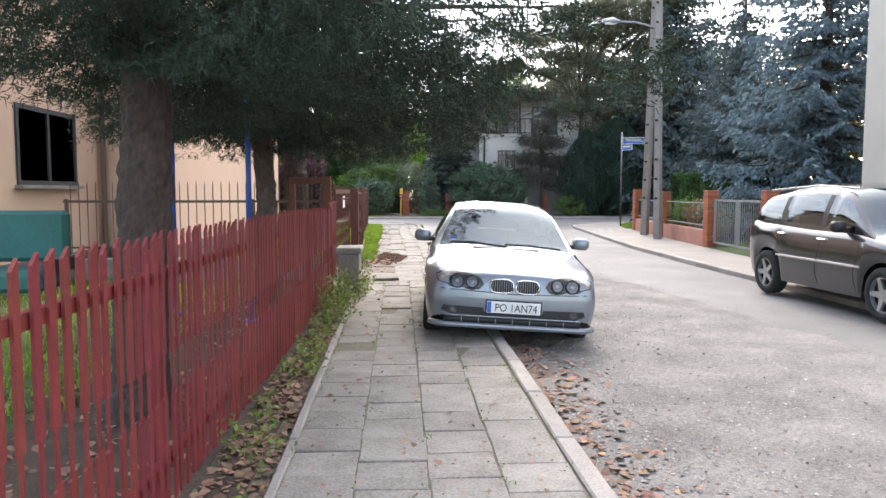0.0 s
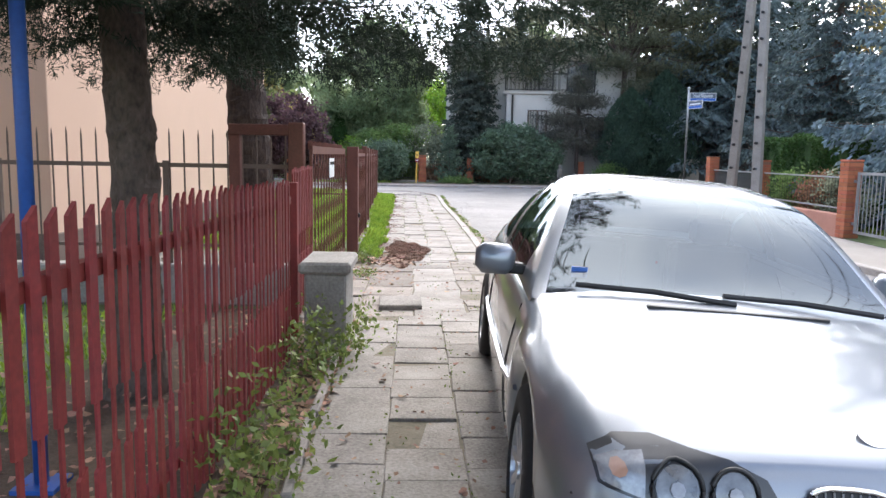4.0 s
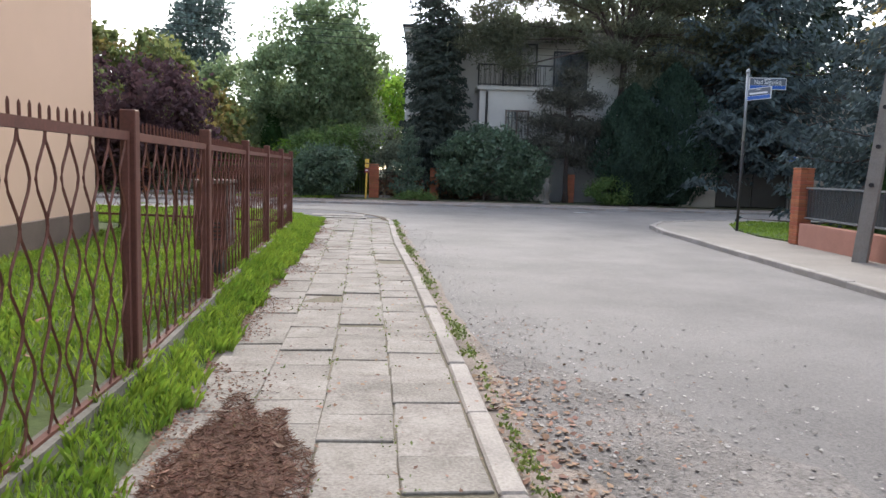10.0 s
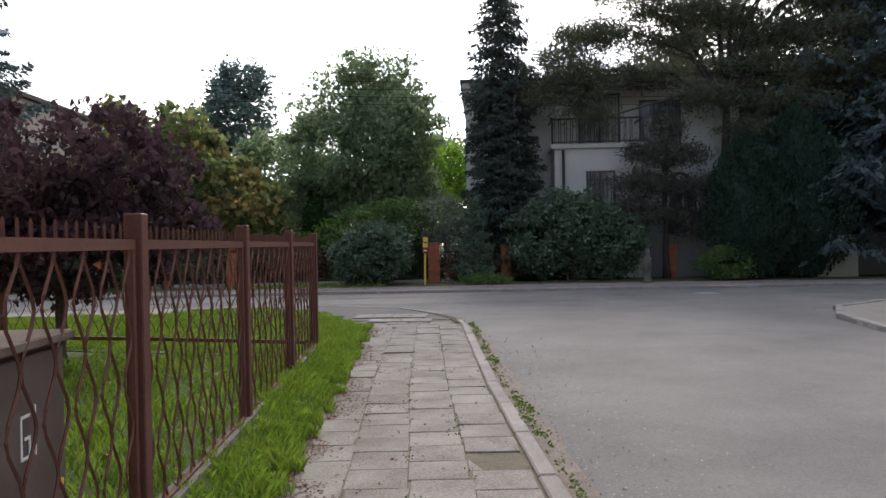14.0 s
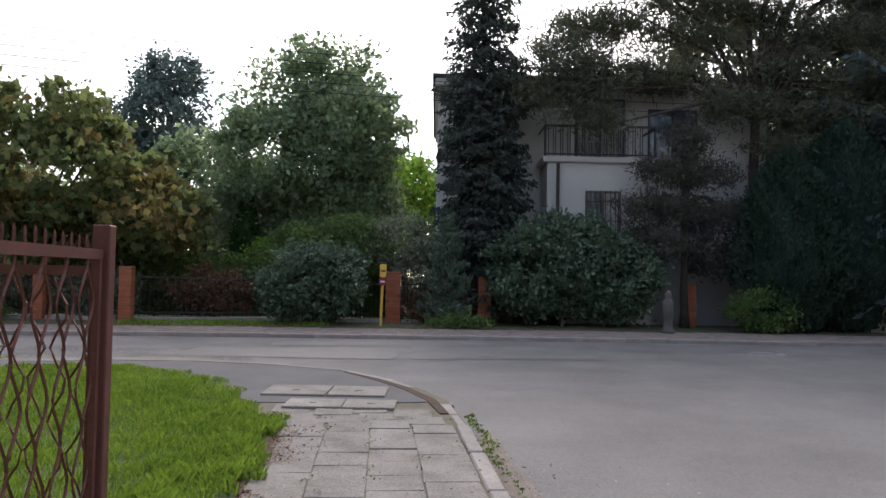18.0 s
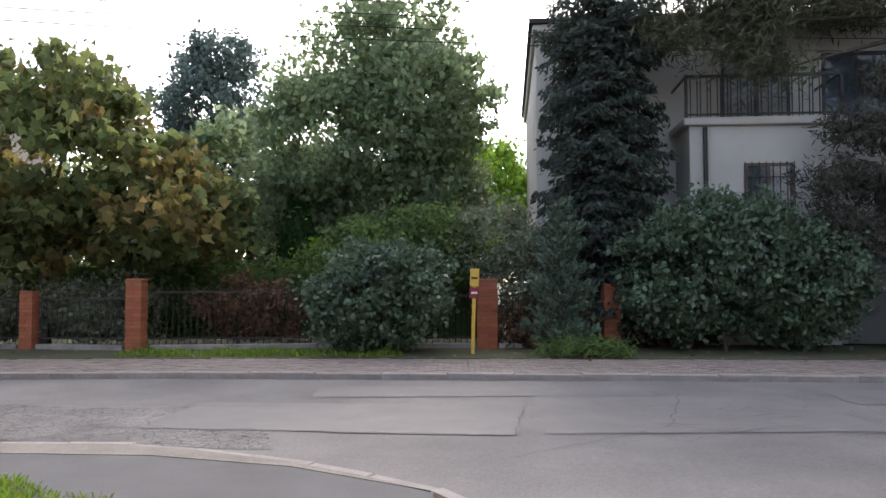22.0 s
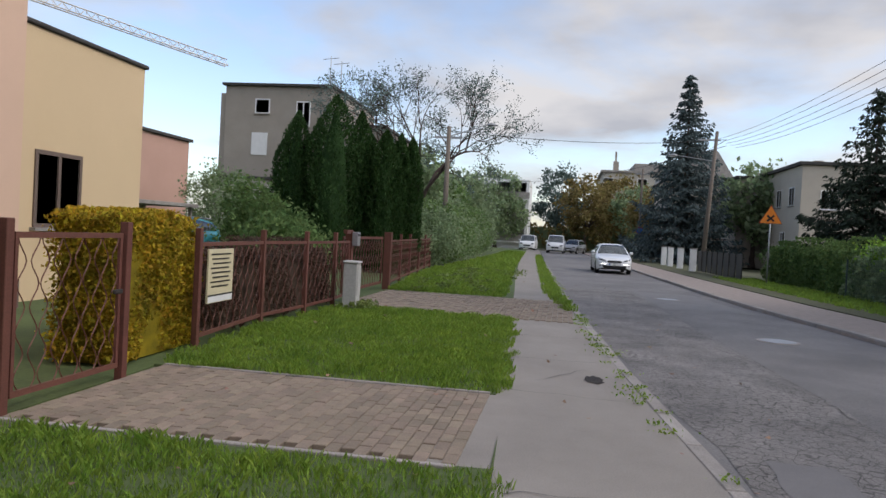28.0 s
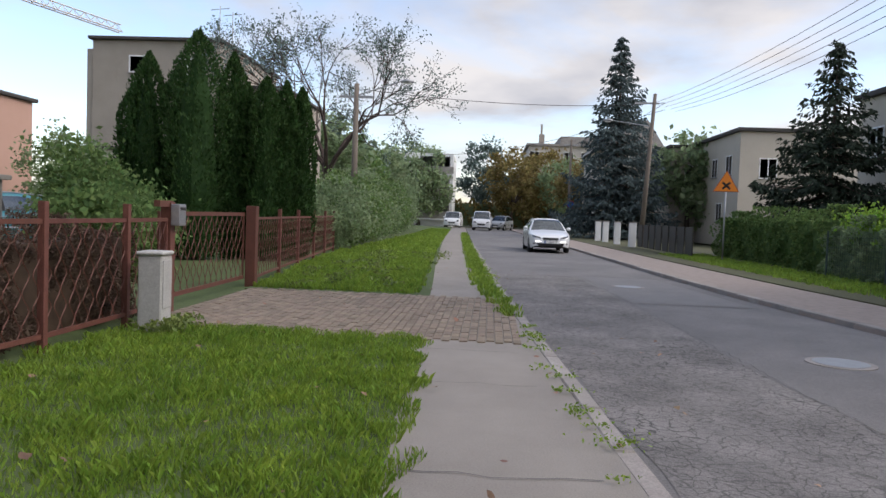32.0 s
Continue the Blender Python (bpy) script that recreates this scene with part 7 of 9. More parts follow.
# sliding gate
gate = empty("sliding_gate", label="brown steel sliding gate with wavy bars and a sign", category="gate")
GX = -0.49
lattice_panel(gate, (GX, 12.1), (GX, 15.12), 0.08, 1.49, step=0.115, frame=0.075)
SPIKE = part("spike", tubes(([(0, 0, -0.03), (0, 0, 0.034), (0, 0, 0.05)], [0.007, 0.007, 0.002]), seg=4), M_BROWNPAINT, gate)
SPIKE.matrix_local = pose(GX - 0.03, 12.15, 1.49)
for k in range(1, 43):
    yk = 12.15 + 0.07 * k
    ob = new("spike", SPIKE.data)
    ob.parent = gate
    ob.matrix_local = pose(GX - 0.03, yk, 1.49 + random.uniform(-0.004, 0.004))
part("gate_stop", boxes((-0.32, -0.285, 15.22, 15.275, 0.56, 0.62), bevel=0.01), M_BLACK, gate)
part("ground_rail", boxes((GX - 0.025, GX + 0.025, 12.1, 15.1, -0.05, 0.02)), M_STEEL, gate)
sg = empty("gate_sign", pose(GX + 0.03, 13.45, 1.265, 90, 0, 90))
sg.parent = gate
part("sign_plate", boxes((-0.21, 0.21, -0.105, 0.105, 0, 0.006)), M_WHITE, sg)
put_text("BRAMA WJAZDOWA", sg, pose(0, 0.035, 0.008), 0.05, M_BLACK, "sign_letters", squeeze=0.8)

# lattice fence on a concrete plinth
lf = empty("lattice_fence", label="brown painted steel fence of wavy bars", category="fence")
POSTS = [15.25, 17.26, 19.4, 21.9, 24.0, 26.0, 27.85]
for i, y in enumerate(POSTS):
    top = 1.55 if i else 1.52
    w = 0.075 if i == 0 else 0.04
    part("post", boxes((fx(y) - w, fx(y) + w, y - w, y + w, -0.1, top), bevel=0.006), M_BROWNPAINT, lf)
for a, b in zip(POSTS, POSTS[1:]):
    lattice_panel(lf, (fx(a + 0.05), a + 0.05), (fx(b - 0.05), b - 0.05), 0.14, 1.435)
    for k in range(int((b - a - 0.1) / 0.085)):
        yk = a + 0.08 + 0.085 * k
        ob = new("spike", SPIKE.data)
        ob.parent = lf
        ob.matrix_local = pose(fx(yk) - 0.022, yk, 1.452 + random.uniform(-0.004, 0.004))
run = [15.35, 17.26, 19.4, 22.0, 25.0, 27.85]
part("plinth", prism(bmesh.new(), [(fx(y) + 0.055, y) for y in run] + [(fx(y) - 0.055, y) for y in reversed(run)], -0.1, 0.17), M_PLINTHC, lf)
# its return along the second street
lf2 = empty("lattice_fence", label="brown wavy bar fence returning along the second street", category="fence")
ret = [(-0.86, 27.9), (-3.2, 28.6), (-5.4, 29.1), (-7.8, 29.6), (-9.9, 30.2)]
for a, b in zip(ret, ret[1:]):
    lattice_panel(lf2, a, b, 0.16, 1.36, joined=True)
    bm = bmesh.new()
    for sx, sy, sa in along([a, b], 0.115, 0.06):
        tube(bm, [(sx, sy, 1.35), (sx, sy, 1.47)], [0.010, 0.003], 4)
    tagged(part("spike_row", bm, M_BROWNPAINT, lf2), kind="stuff")
    part("post", boxes((b[0] - 0.035, b[0] + 0.035, b[1] - 0.035, b[1] + 0.035, -0.1, 1.5), bevel=0.005), M_BROWNPAINT, lf2)

# gas cabinet set into the fence
gc = empty("gas_cabinet", pose(-0.60, 20.98, 0, 0, 0, 3), "brown steel gas meter cabinet set in the fence", "cabinet")
part("body", boxes((-0.32, -0.01, -0.26, 0.26, 0.42, 1.08), bevel=0.008), M_BROWNPAINT, gc)
part("door", boxes((-0.01, 0.008, -0.245, 0.245, 0.44, 1.06), bevel=0.003), mat("cabinet_grey_brown", (0.11, 0.075, 0.066), (0.085, 0.06, 0.052), rough=0.5, bump=0.1), gc)
part("lid", boxes((-0.35, 0.03, -0.29, 0.29, 1.08, 1.115), bevel=0.006), M_PLINTH, gc)
part("pedestal", boxes((-0.26, -0.06, -0.2, 0.2, -0.1, 0.42), bevel=0.01), M_DARKIRON, gc)
for k in range(5):
    part("louvre", boxes((-0.27, -0.06, -0.267, -0.258, 0.52 + 0.04 * k, 0.535 + 0.04 * k)), M_DARKIRON, gc)
part("emblem", boxes((0.008, 0.011, -0.06, 0.0, 0.74, 0.75), (0.008, 0.011, -0.06, 0.0, 0.87, 0.88), (0.008, 0.011, -0.06, -0.051, 0.75, 0.87), (0.008, 0.011, -0.009, 0.0, 0.75, 0.80), (0.008, 0.011, -0.035, 0.0, 0.80, 0.81), (0.008, 0.011, 0.03, 0.038, 0.74, 0.90)), M_WHITE, gc)
part("lock", tubes(([(0.006, 0.2, 0.6), (0.016, 0.2, 0.6)], 0.015), seg=8), M_YELLOW, gc)


# ---- brick posts ----
BRICK_MESH = {}


def brick_post(x, y, w, h, label="orange brick fence post with flat cap", rz=0, course=0.075):
    """Courses of bricks laid crosswise round a mortar core, with a cap."""
    t = empty("brick_post", pose(x, y, 0, 0, 0, rz), label, "post", "brick fence posts")
    part("mortar", boxes((-w / 2 + 0.012, w / 2 - 0.012, -w / 2 + 0.012, w / 2 - 0.012, -0.1, h)), M_MORTAR, t)
    for k in range(int(h / course)):
        for sx in (-1, 1):
            if w not in BRICK_MESH:
                ob = part("brick", boxes((-w / 2, w / 2, -w / 4 + 0.003, w / 4 - 0.003, 0, course - 0.010), bevel=0.004), M_BRICK, t)
                BRICK_MESH[w] = ob.data
            else:
                ob = new("brick", BRICK_MESH[w])
                ob.parent = t
            j = random.uniform(-0.003, 0.003)
            ob.matrix_local = pose(sx * w / 4, j, k * course, 0, 0, 90) if k % 2 else pose(j, sx * w / 4, k * course)
    part("cap", boxes((-w / 2 - 0.006, w / 2 + 0.006, -w / 2 - 0.006, w / 2 + 0.006, h - 0.008, h + 0.03), bevel=0.008), M_BRICK, t)
    return t


M_MORTAR = mat("brick_mortar", (0.26, 0.13, 0.085), (0.17, 0.085, 0.055), scale=5, fine=60, rough=0.95, bump=0.4)
FARP = [(-15.55, 44.4, 0.25, 1.22), (-13.3, 44.55, 0.25, 1.22), (-11.2, 44.8, 0.25, 1.2), (-8.75, 44.75, 0.27, 1.15), (-6.4, 44.45, 0.32, 1.40), (0.62, 45.2, 0.42, 1.40), (3.2, 45.3, 0.36, 1.3), (9.2, 45.3, 0.32, 1.2)]
for x, y, w, h in FARP:
    brick_post(x, y, w, h)


def bar_fence(p, q, h, label, step=0.12, name="iron_fence"):
    t = empty(name, pose(p[0], p[1], 0, 0, 0, math.degrees(math.atan2(q[1] - p[1], q[0] - p[0]))), label, "fence", "iron fence panels")
    d = math.dist(p, q)
    for z in (0.22, h - 0.12):
        part("rail", boxes((0, d, -0.012, 0.012, z - 0.015, z + 0.015)), M_DARKIRON, t)
    mesh = None
    for k in range(int(d / step)):
        if mesh is None:
            ob = part("bar", tubes(([(0, 0, 0.1), (0, 0, h - 0.05), (0, 0, h)], [0.009, 0.009, 0.002]), seg=4), M_DARKIRON, t)
            mesh = ob.data
        else:
            ob = new("bar", mesh)
            ob.parent = t
        ob.matrix_local = pose(step * (k + 0.5), 0, random.uniform(-0.01, 0.01))
    part("base", boxes((0, d, -0.09, 0.09, -0.1, 0.1), bevel=0.01), M_CONC, t)
    return t


bar_fence((-15.3, 44.45), (-13.5, 44.55), 1.12, "dark iron bar fence between brick posts")
bar_fence((-13.1, 44.6), (-11.4, 44.8), 1.12, "dark iron bar fence between brick posts")
bar_fence((-11.0, 44.8), (-8.95, 44.75), 1.12, "dark iron bar fence between brick posts")
bar_fence((-8.55, 44.75), (-6.65, 44.5), 1.15, "dark iron bar fence between brick posts")
bar_fence((-6.15, 44.55), (-2.9, 45.05), 1.28, "dark iron gate panels over a grass verge")
bar_fence((-2.85, 45.05), (0.4, 45.2), 1.2, "dark iron bar fence behind the laurel bush")
bar_fence((0.85, 45.2), (2.95, 45.3), 1.2, "dark iron bar fence behind a small pine")

# dark gate and grey wall on the far right
dg = empty("dark_gate", pose(14.2, 44.0, 0), "dark closed steel gate between grey walls", "gate")
part("side_wall", boxes((-0.6, 1.0, -0.1, 0.1, -0.1, 1.45), bevel=0.01), M_GREY_R, dg)
for k in range(2):
    part("gate_leaf", boxes((1.05 + 1.6 * k, 2.6 + 1.6 * k, -0.03, 0.03, 0.05, 1.5), bevel=0.005), M_DARKIRON, dg)
part("gate_post", boxes((4.25, 4.5, -0.12, 0.12, -0.1, 1.7), bevel=0.01), M_GREY_R, dg)
part("side_wall", boxes((4.5, 14, -0.1, 0.1, -0.1, 1.3), bevel=0.01), M_GREY_R, dg)

# ---- low wall on the other side of the first street ----
RW = [(9.45, 27.6), (9.05, 23.4), (8.72, 19.0), (8.52, 15.4), (8.40, 11.2), (8.35, 5.0)]
for (x, y), h in zip(RW[:4], (1.5, 1.42, 1.45, 1.45)):
    brick_post(x, y, 0.29, h, "orange brick post of the low wall")
M_SMOKE = glassy("smoked_panel", (0.10, 0.11, 0.115), rough=0.25, trans=0.55)


def wall_bay(p, q, smoked=False):
    a = math.degrees(math.atan2(q[1] - p[1], q[0] - p[0]))
    d = math.dist(p, q)
    t = empty("low_garden_wall", pose(p[0], p[1], 0, 0, 0, a), "salmon painted low wall with dark railing panels", "wall", "low wall bays")
    part("base_wall", boxes((0.2, d - 0.2, -0.11, 0.11, -0.1, 0.42), bevel=0.012), M_PINKWALL, t)
    for z in (0.52, 1.12):
        part("rail", boxes((0.18, d - 0.18, -0.015, 0.015, z, z + 0.03)), M_STEEL, t)
    part("mesh_panel", tubes(*[([(0.2 + (d - 0.4) * k / 30, 0, 0.52), (0.2 + (d - 0.4) * k / 30, 0, 1.14)], 0.004) for k in range(31)], seg=3), M_DARKIRON, t)
    if smoked:
        part("smoked_panel", boxes((0.2, d - 0.2, 0.02, 0.026, 0.5, 1.1)), M_SMOKE, t)


wall_bay(RW[0], RW[1], True)
wall_bay(RW[1], RW[2])
yg = empty("driveway_gate", pose(8.72, 18.8, 0, 0, 0, math.degrees(math.atan2(15.4 - 18.8, 8.52 - 8.72))), "grey steel double driveway gate", "gate")
for k in range(2):
    x0 = 0.05 + 1.6 * k
    part("gate_frame", boxes((x0, x0 + 1.55, -0.02, 0.02, 0.1, 0.15), (x0, x0 + 1.55, -0.02, 0.02, 1.2, 1.25), (x0, x0 + 0.05, -0.02, 0.02, 0.15, 1.2), (x0 + 1.5, x0 + 1.55, -0.02, 0.02, 0.15, 1.2)), M_STEEL, yg)
    for j in range(11):
        part("gate_bar", boxes((x0 + 0.12 + 0.128 * j, x0 + 0.135 + 0.128 * j, -0.006, 0.006, 0.15, 1.2)), M_STEEL, yg)
part("hinge", boxes((-0.09, 0.06, -0.02, 0.02, 0.25, 0.3), (-0.09, 0.06, -0.02, 0.02, 1.05, 1.1)), M_STEEL, yg)
part("hinge", boxes((3.18, 3.3, -0.02, 0.02, 0.25, 0.3), (3.18, 3.3, -0.02, 0.02, 1.05, 1.1)), M_STEEL, yg)
wall_bay(RW[3], RW[4])
wall_bay(RW[4], RW[5])

# ---- fences of the second street, left-hand side ----
wg = empty("garden_wicket", label="brown steel wicket gate with wavy bars", category="gate")
lattice_panel(wg, (-10.2, 30.28), (-11.55, 30.26), 0.1, 1.32, step=0.13)
part("post", boxes((-11.66, -11.58, 30.22, 30.30, -0.1, 1.42), bevel=0.005), M_BROWNPAINT, wg)
part("post", boxes((-10.16, -10.08, 30.24, 30.32, -0.1, 1.42), bevel=0.005), M_BROWNPAINT, wg)
part("handle", boxes((-11.5, -11.38, 30.30, 30.33, 0.78, 0.82), bevel=0.006), M_DARKIRON, wg)
s2 = empty("lattice_fence", label="long brown wavy bar fence along the second street", category="fence")
P2 = [(-13.3, 30.1), (-15.6, 29.9), (-17.15, 30.0), (-18.7, 30.0), (-19.95, 29.9)]
for a, b in zip(P2, P2[1:]):
    lattice_panel(s2, a, b, 0.12, 1.22, step=0.12)
for x, y in P2[:-1]:
    part("post", boxes((x - 0.035, x + 0.035, y - 0.035, y + 0.035, -0.1, 1.38), bevel=0.005), M_BROWNPAINT, s2)
dgate = empty("driveway_gate", label="brown sliding driveway gate between steel posts", category="gate")
part("post", boxes((-20.12, -19.98, 29.8, 29.94, -0.1, 1.42), bevel=0.006), M_BROWNPAINT, dgate)
part("post", boxes((-23.75, -23.58, 29.72, 29.9, -0.1, 1.42), bevel=0.006), M_BROWNPAINT, dgate)
lattice_panel(dgate, (-20.1, 29.72), (-23.6, 29.68), 0.12, 1.30, step=0.12, frame=0.06)
part("lintel", boxes((-20.1, -19.7, 29.84, 29.92, 1.36, 1.44)), M_BROWNPAINT, dgate)
s3 = empty("lattice_fence", label="brown wavy bar fence beyond the driveway", category="fence")
P3 = [(-23.8, 29.8), (-26.3, 29.55), (-28.8, 29.3), (-31.3, 29.1), (-33.8, 28.85), (-36.3, 28.6)]
for a, b in zip(P3, P3[1:]):
    lattice_panel(s3, a, b, 0.1, 1.22, joined=True)
    part("post", boxes((b[0] - 0.035, b[0] + 0.035, b[1] - 0.035, b[1] + 0.035, -0.1, 1.38), bevel=0.005), M_BROWNPAINT, s3)
# notice board on the fence
nb = empty("notice_board", pose(-13.82, 30.118, 0, 0, 0, 182), "cream notice board with dark text lines", "sign")
M_NOTICE = mat("cream_board", (0.62, 0.55, 0.36), (0.57, 0.50, 0.33), rough=0.5, bump=0)
part("board", boxes((-0.35, 0.35, -0.012, 0.012, 0.50, 1.14), bevel=0.003), M_NOTICE, nb)
for k in range(8):
    part("text_bar", boxes((-0.29 + 0.03 * (k % 3), 0.26 - 0.05 * (k % 2), -0.018, -0.012, 1.07 - 0.055 * k, 1.088 - 0.055 * k)), M_DARKIRON, nb)
part("white_strip", boxes((-0.34, 0.34, -0.016, -0.012, 0.51, 0.58)), M_WHITE, nb)
part("black_strip", boxes((-0.34, 0.34, -0.017, -0.012, 0.58, 0.6)), M_BLACK, nb)
# meter cabinet
mc = empty("meter_cabinet", pose(-18.6, 30.38, 0, 0, 0, 3), "pale grey concrete meter cabinet by the driveway", "cabinet")
part("body", boxes((-0.15, 0.15, -0.13, 0.13, -0.1, 0.83), bevel=0.015), M_CABINET, mc)
part("cap", boxes((-0.17, 0.17, -0.15, 0.15, 0.83, 0.875), bevel=0.015), M_CABINET, mc)
part("door", boxes((-0.12, 0.12, 0.13, 0.142, 0.25, 0.78), bevel=0.004), M_CABINET, mc)
lb = empty("letter_box", pose(-20.05, 29.98, 0), "small grey letter box on the gate post", "letter box")
part("body", boxes((-0.10, 0.10, -0.03, 0.09, 1.12, 1.40), bevel=0.01), M_STEEL, lb)
part("flap", boxes((-0.08, 0.08, 0.09, 0.1, 1.32, 1.36)), M_DARKIRON, lb)

# ---- second street, far side: mesh fence and hedges ----
M_GREENWIRE = mat("green_coated_wire", (0.03, 0.06, 0.05), rough=0.5, bump=0)


def mesh_fence(p, q, h, label):
    t = empty("mesh_fence", pose(p[0], p[1], 0, 0, 0, math.degrees(math.atan2(q[1] - p[1], q[0] - p[0]))), label, "fence", "mesh fence panels")
    d = math.dist(p, q)
    for x in (0, d):
        part("post", tubes(([(x, 0, -0.1), (x, 0, h + 0.08)], 0.03), seg=8), M_GREENWIRE, t)
    bm = bmesh.new()
    for k in range(int(d / 0.12) + 1):
        tube(bm, [(0.12 * k, 0, 0.05), (0.12 * k, 0, h)], 0.0035, 3, False)
    for k in range(int(h / 0.16) + 1):
        tube(bm, [(0, 0, 0.06 + 0.16 * k), (d, 0, 0.06 + 0.16 * k)], 0.0035, 3, False)
    tagged(part("wire_mesh", bm, M_STEEL if p[0] > -18 else M_GREENWIRE, t), kind="stuff")
    return t


mesh_fence((-14.9, 44.3), (-17.2, 44.3), 1.35, "tall grey wire mesh gate panel")
mesh_fence((-17.25, 44.3), (-20.3, 44.2), 1.3, "grey wire mesh fence panel")
for k in range(4):
    mesh_fence((-20.35 - 3.1 * k, 44.2 - 0.1 * k), (-23.4 - 3.1 * k, 44.1 - 0.1 * k), 1.25, "green wire mesh fence before shrubs")
wp = empty("dark_panel_fence", label="black panel fence far along the street", category="fence")
for k in range(8):
    part("panel", boxes((-43.1 - 1.2 * k, -41.98 - 1.2 * k, 42.45 - 0.05 * k, 42.5 - 0.05 * k, 0.05, 1.25)), M_DARKIRON, wp)
for k, x in enumerate((-52.0, -56.1, -59.8, -62.3)):
    t = empty("white_gate_post", pose(x, 41.9 - 0.13 * k, 0), "white rendered gate post", "post", "white gate posts")
    part("post", boxes((-0.18, 0.18, -0.18, 0.18, -0.1, 1.32), bevel=0.02), M_WHITE, t)
    part("cap", boxes((-0.21, 0.21, -0.21, 0.21, 1.32, 1.38), bevel=0.02), M_CONC, t)

# ---- poles, lamps, signs, cables ----
def lamp_head(t, p, d):
    """A cobra-head lamp at p, pointing along the unit plan direction d."""
    x, y, z = p
    part("lamp_head", tubes(([(x, y, z), (x + d[0] * 0.2, y + d[1] * 0.2, z + 0.02), (x + d[0] * 0.55, y + d[1] * 0.55, z)], [0.05, 0.1, 0.05]), seg=8), M_STEEL, t, smooth=True)
    part("lamp_glass", tubes(([(x + d[0] * 0.15, y + d[1] * 0.15, z - 0.04), (x + d[0] * 0.45, y + d[1] * 0.45, z - 0.05)], [0.06, 0.05]), seg=8), M_WHITE, t, smooth=True)


af = empty("utility_pole", label="concrete A-frame utility pole with street lamp", category="utility pole")
PA, PB = Vector((8.78, 24.65, -0.1)), Vector((8.44, 22.3, -0.1))
TOP = Vector((8.44, 22.75, 10.2))
for P, r0 in ((PA, 0.15), (PB, 0.14)):
    bm = bmesh.new()
    tube(bm, [P, P.lerp(TOP, 0.5), TOP + (P - TOP) * 0.02], [r0, r0 * 0.85, r0 * 0.7], 4)
    leg = part("leg", bm, M_POLE, af)
    for k in range(14):
        c = P.lerp(TOP, 0.13 + 0.058 * k)
        part("hole", tubes(([c + Vector((-0.125, -0.11, 0)) * (1 - 0.02 * k), c + Vector((0.125, 0.11, 0)) * (1 - 0.02 * k)], 0.034), seg=8), M_BLACK, leg)
for w in (0.62, 0.8):
    a, b = PA.lerp(TOP, w), PB.lerp(TOP, w)
    part("tie_bar", tubes(([a, b], 0.045), seg=5), M_POLE, af)
part("lamp_arm", tubes(([(8.58, 22.72, 6.2), (8.3, 22.68, 6.5), (7.7, 22.6, 6.62), (7.2, 22.55, 6.62)], 0.03), seg=6), M_STEEL, af)
lamp_head(af, (7.2, 22.55, 6.62), (-0.99, -0.1))
part("cross_arm", boxes((7.9, 9.3, 22.85, 22.95, 9.6, 9.7)), M_STEEL, af)

p2 = empty("utility_pole", label="brown wooden utility pole with street lamp arm", category="utility pole")
part("pole", tubes(([(-14.3, 43.1, -0.1), (-14.25, 43.2, 4.5), (-14.15, 43.35, 9.3)], [0.15, 0.13, 0.10]), seg=10), M_WOODPOLE, p2, smooth=True)
part("lamp_arm", tubes(([(-14.2, 43.2, 6.2), (-14.3, 42.6, 6.55), (-14.5, 41.6, 6.5)], 0.03), seg=6), M_STEEL, p2)
lamp_head(p2, (-14.5, 41.6, 6.5), (-0.15, -0.98))
part("cross_arm", boxes((-14.95, -13.35, 43.3, 43.4, 8.6, 8.7)), M_STEEL, p2)
FARPOLES = [(-55.0, 42.95, 8.9, 1), (-84, 41.7, 9.2, 0), (-42.0, 28.2, 6.8, 2)]
for x, y, h, lamp in FARPOLES:
    t = empty("utility_pole", pose(x, y, 0), "slender street pole far along the street", "utility pole", "street poles")
    part("pole", tubes(([(0, 0, -0.1), (0, 0.45 if lamp == 1 else 0, h)], [0.16, 0.1]), seg=8), M_WOODPOLE, t, smooth=True)
    if lamp == 1:
        part("lamp_arm", tubes(([(0, 0.35, 7.0), (-0.1, -1.9, 7.3)], 0.03), seg=5), M_STEEL, t)
        lamp_head(t, (-0.1, -1.9, 7.3), (0, -1))
    if lamp == 2:
        part("lamp_arm", tubes(([(0, 0, 6.3), (0.2, 1.9, 6.9)], 0.03), seg=5), M_STEEL, t)
        lamp_head(t, (0.2, 1.9, 6.9), (0, 1))
    part("cross_arm", boxes((-0.05, 0.05, -0.7, 0.7, h - 0.6, h - 0.5)), M_STEEL, t)


def cable(a, b, sag, r=0.009):
    t = tagged(part("overhead_cable", bmesh.new(), M_CABLE), "thin black overhead cable between poles", "cable", "overhead cables")
    bm = bmesh.new()
    a, b = Vector(a), Vector(b)
    tube(bm, [a.lerp(b, k / 16) - Vector((0, 0, sag * 4 * (k / 16) * (1 - k / 16))) for k in range(17)], r, 4, False)
    bm.to_mesh(t.data)
    bm.free()


for k in range(5):
    cable((-14.3, 43.3, 7.75 - 0.25 * k), (-55.0, 43.4 + 0.3 * k, 8.4 - 0.12 * k), 0.7, 0.010)
    cable((-14.3, 43.3, 7.75 - 0.25 * k), (22.0, 47.5, 8.2 - 0.3 * k), 0.55, 0.010)
cable((-55.0, 44, 8.4), (-42, 28.2, 6.6), 0.4, 0.014)
cable((-55.0, 44, 8.0), (-95, 27, 8.2), 0.8, 0.016)
cable((-55.0, 44, 8.4), (-84, 41, 8.5), 0.5, 0.014)
for k in range(4):
    cable((8.0 + 0.4 * k, 22.9, 9.75), (17.0 + 0.4 * k, 60, 9.2), 0.8, 0.011)
    cable((8.0 + 0.4 * k, 22.9, 9.75), (8.4 + 0.4 * k, -20, 9.5), 0.8, 0.011)

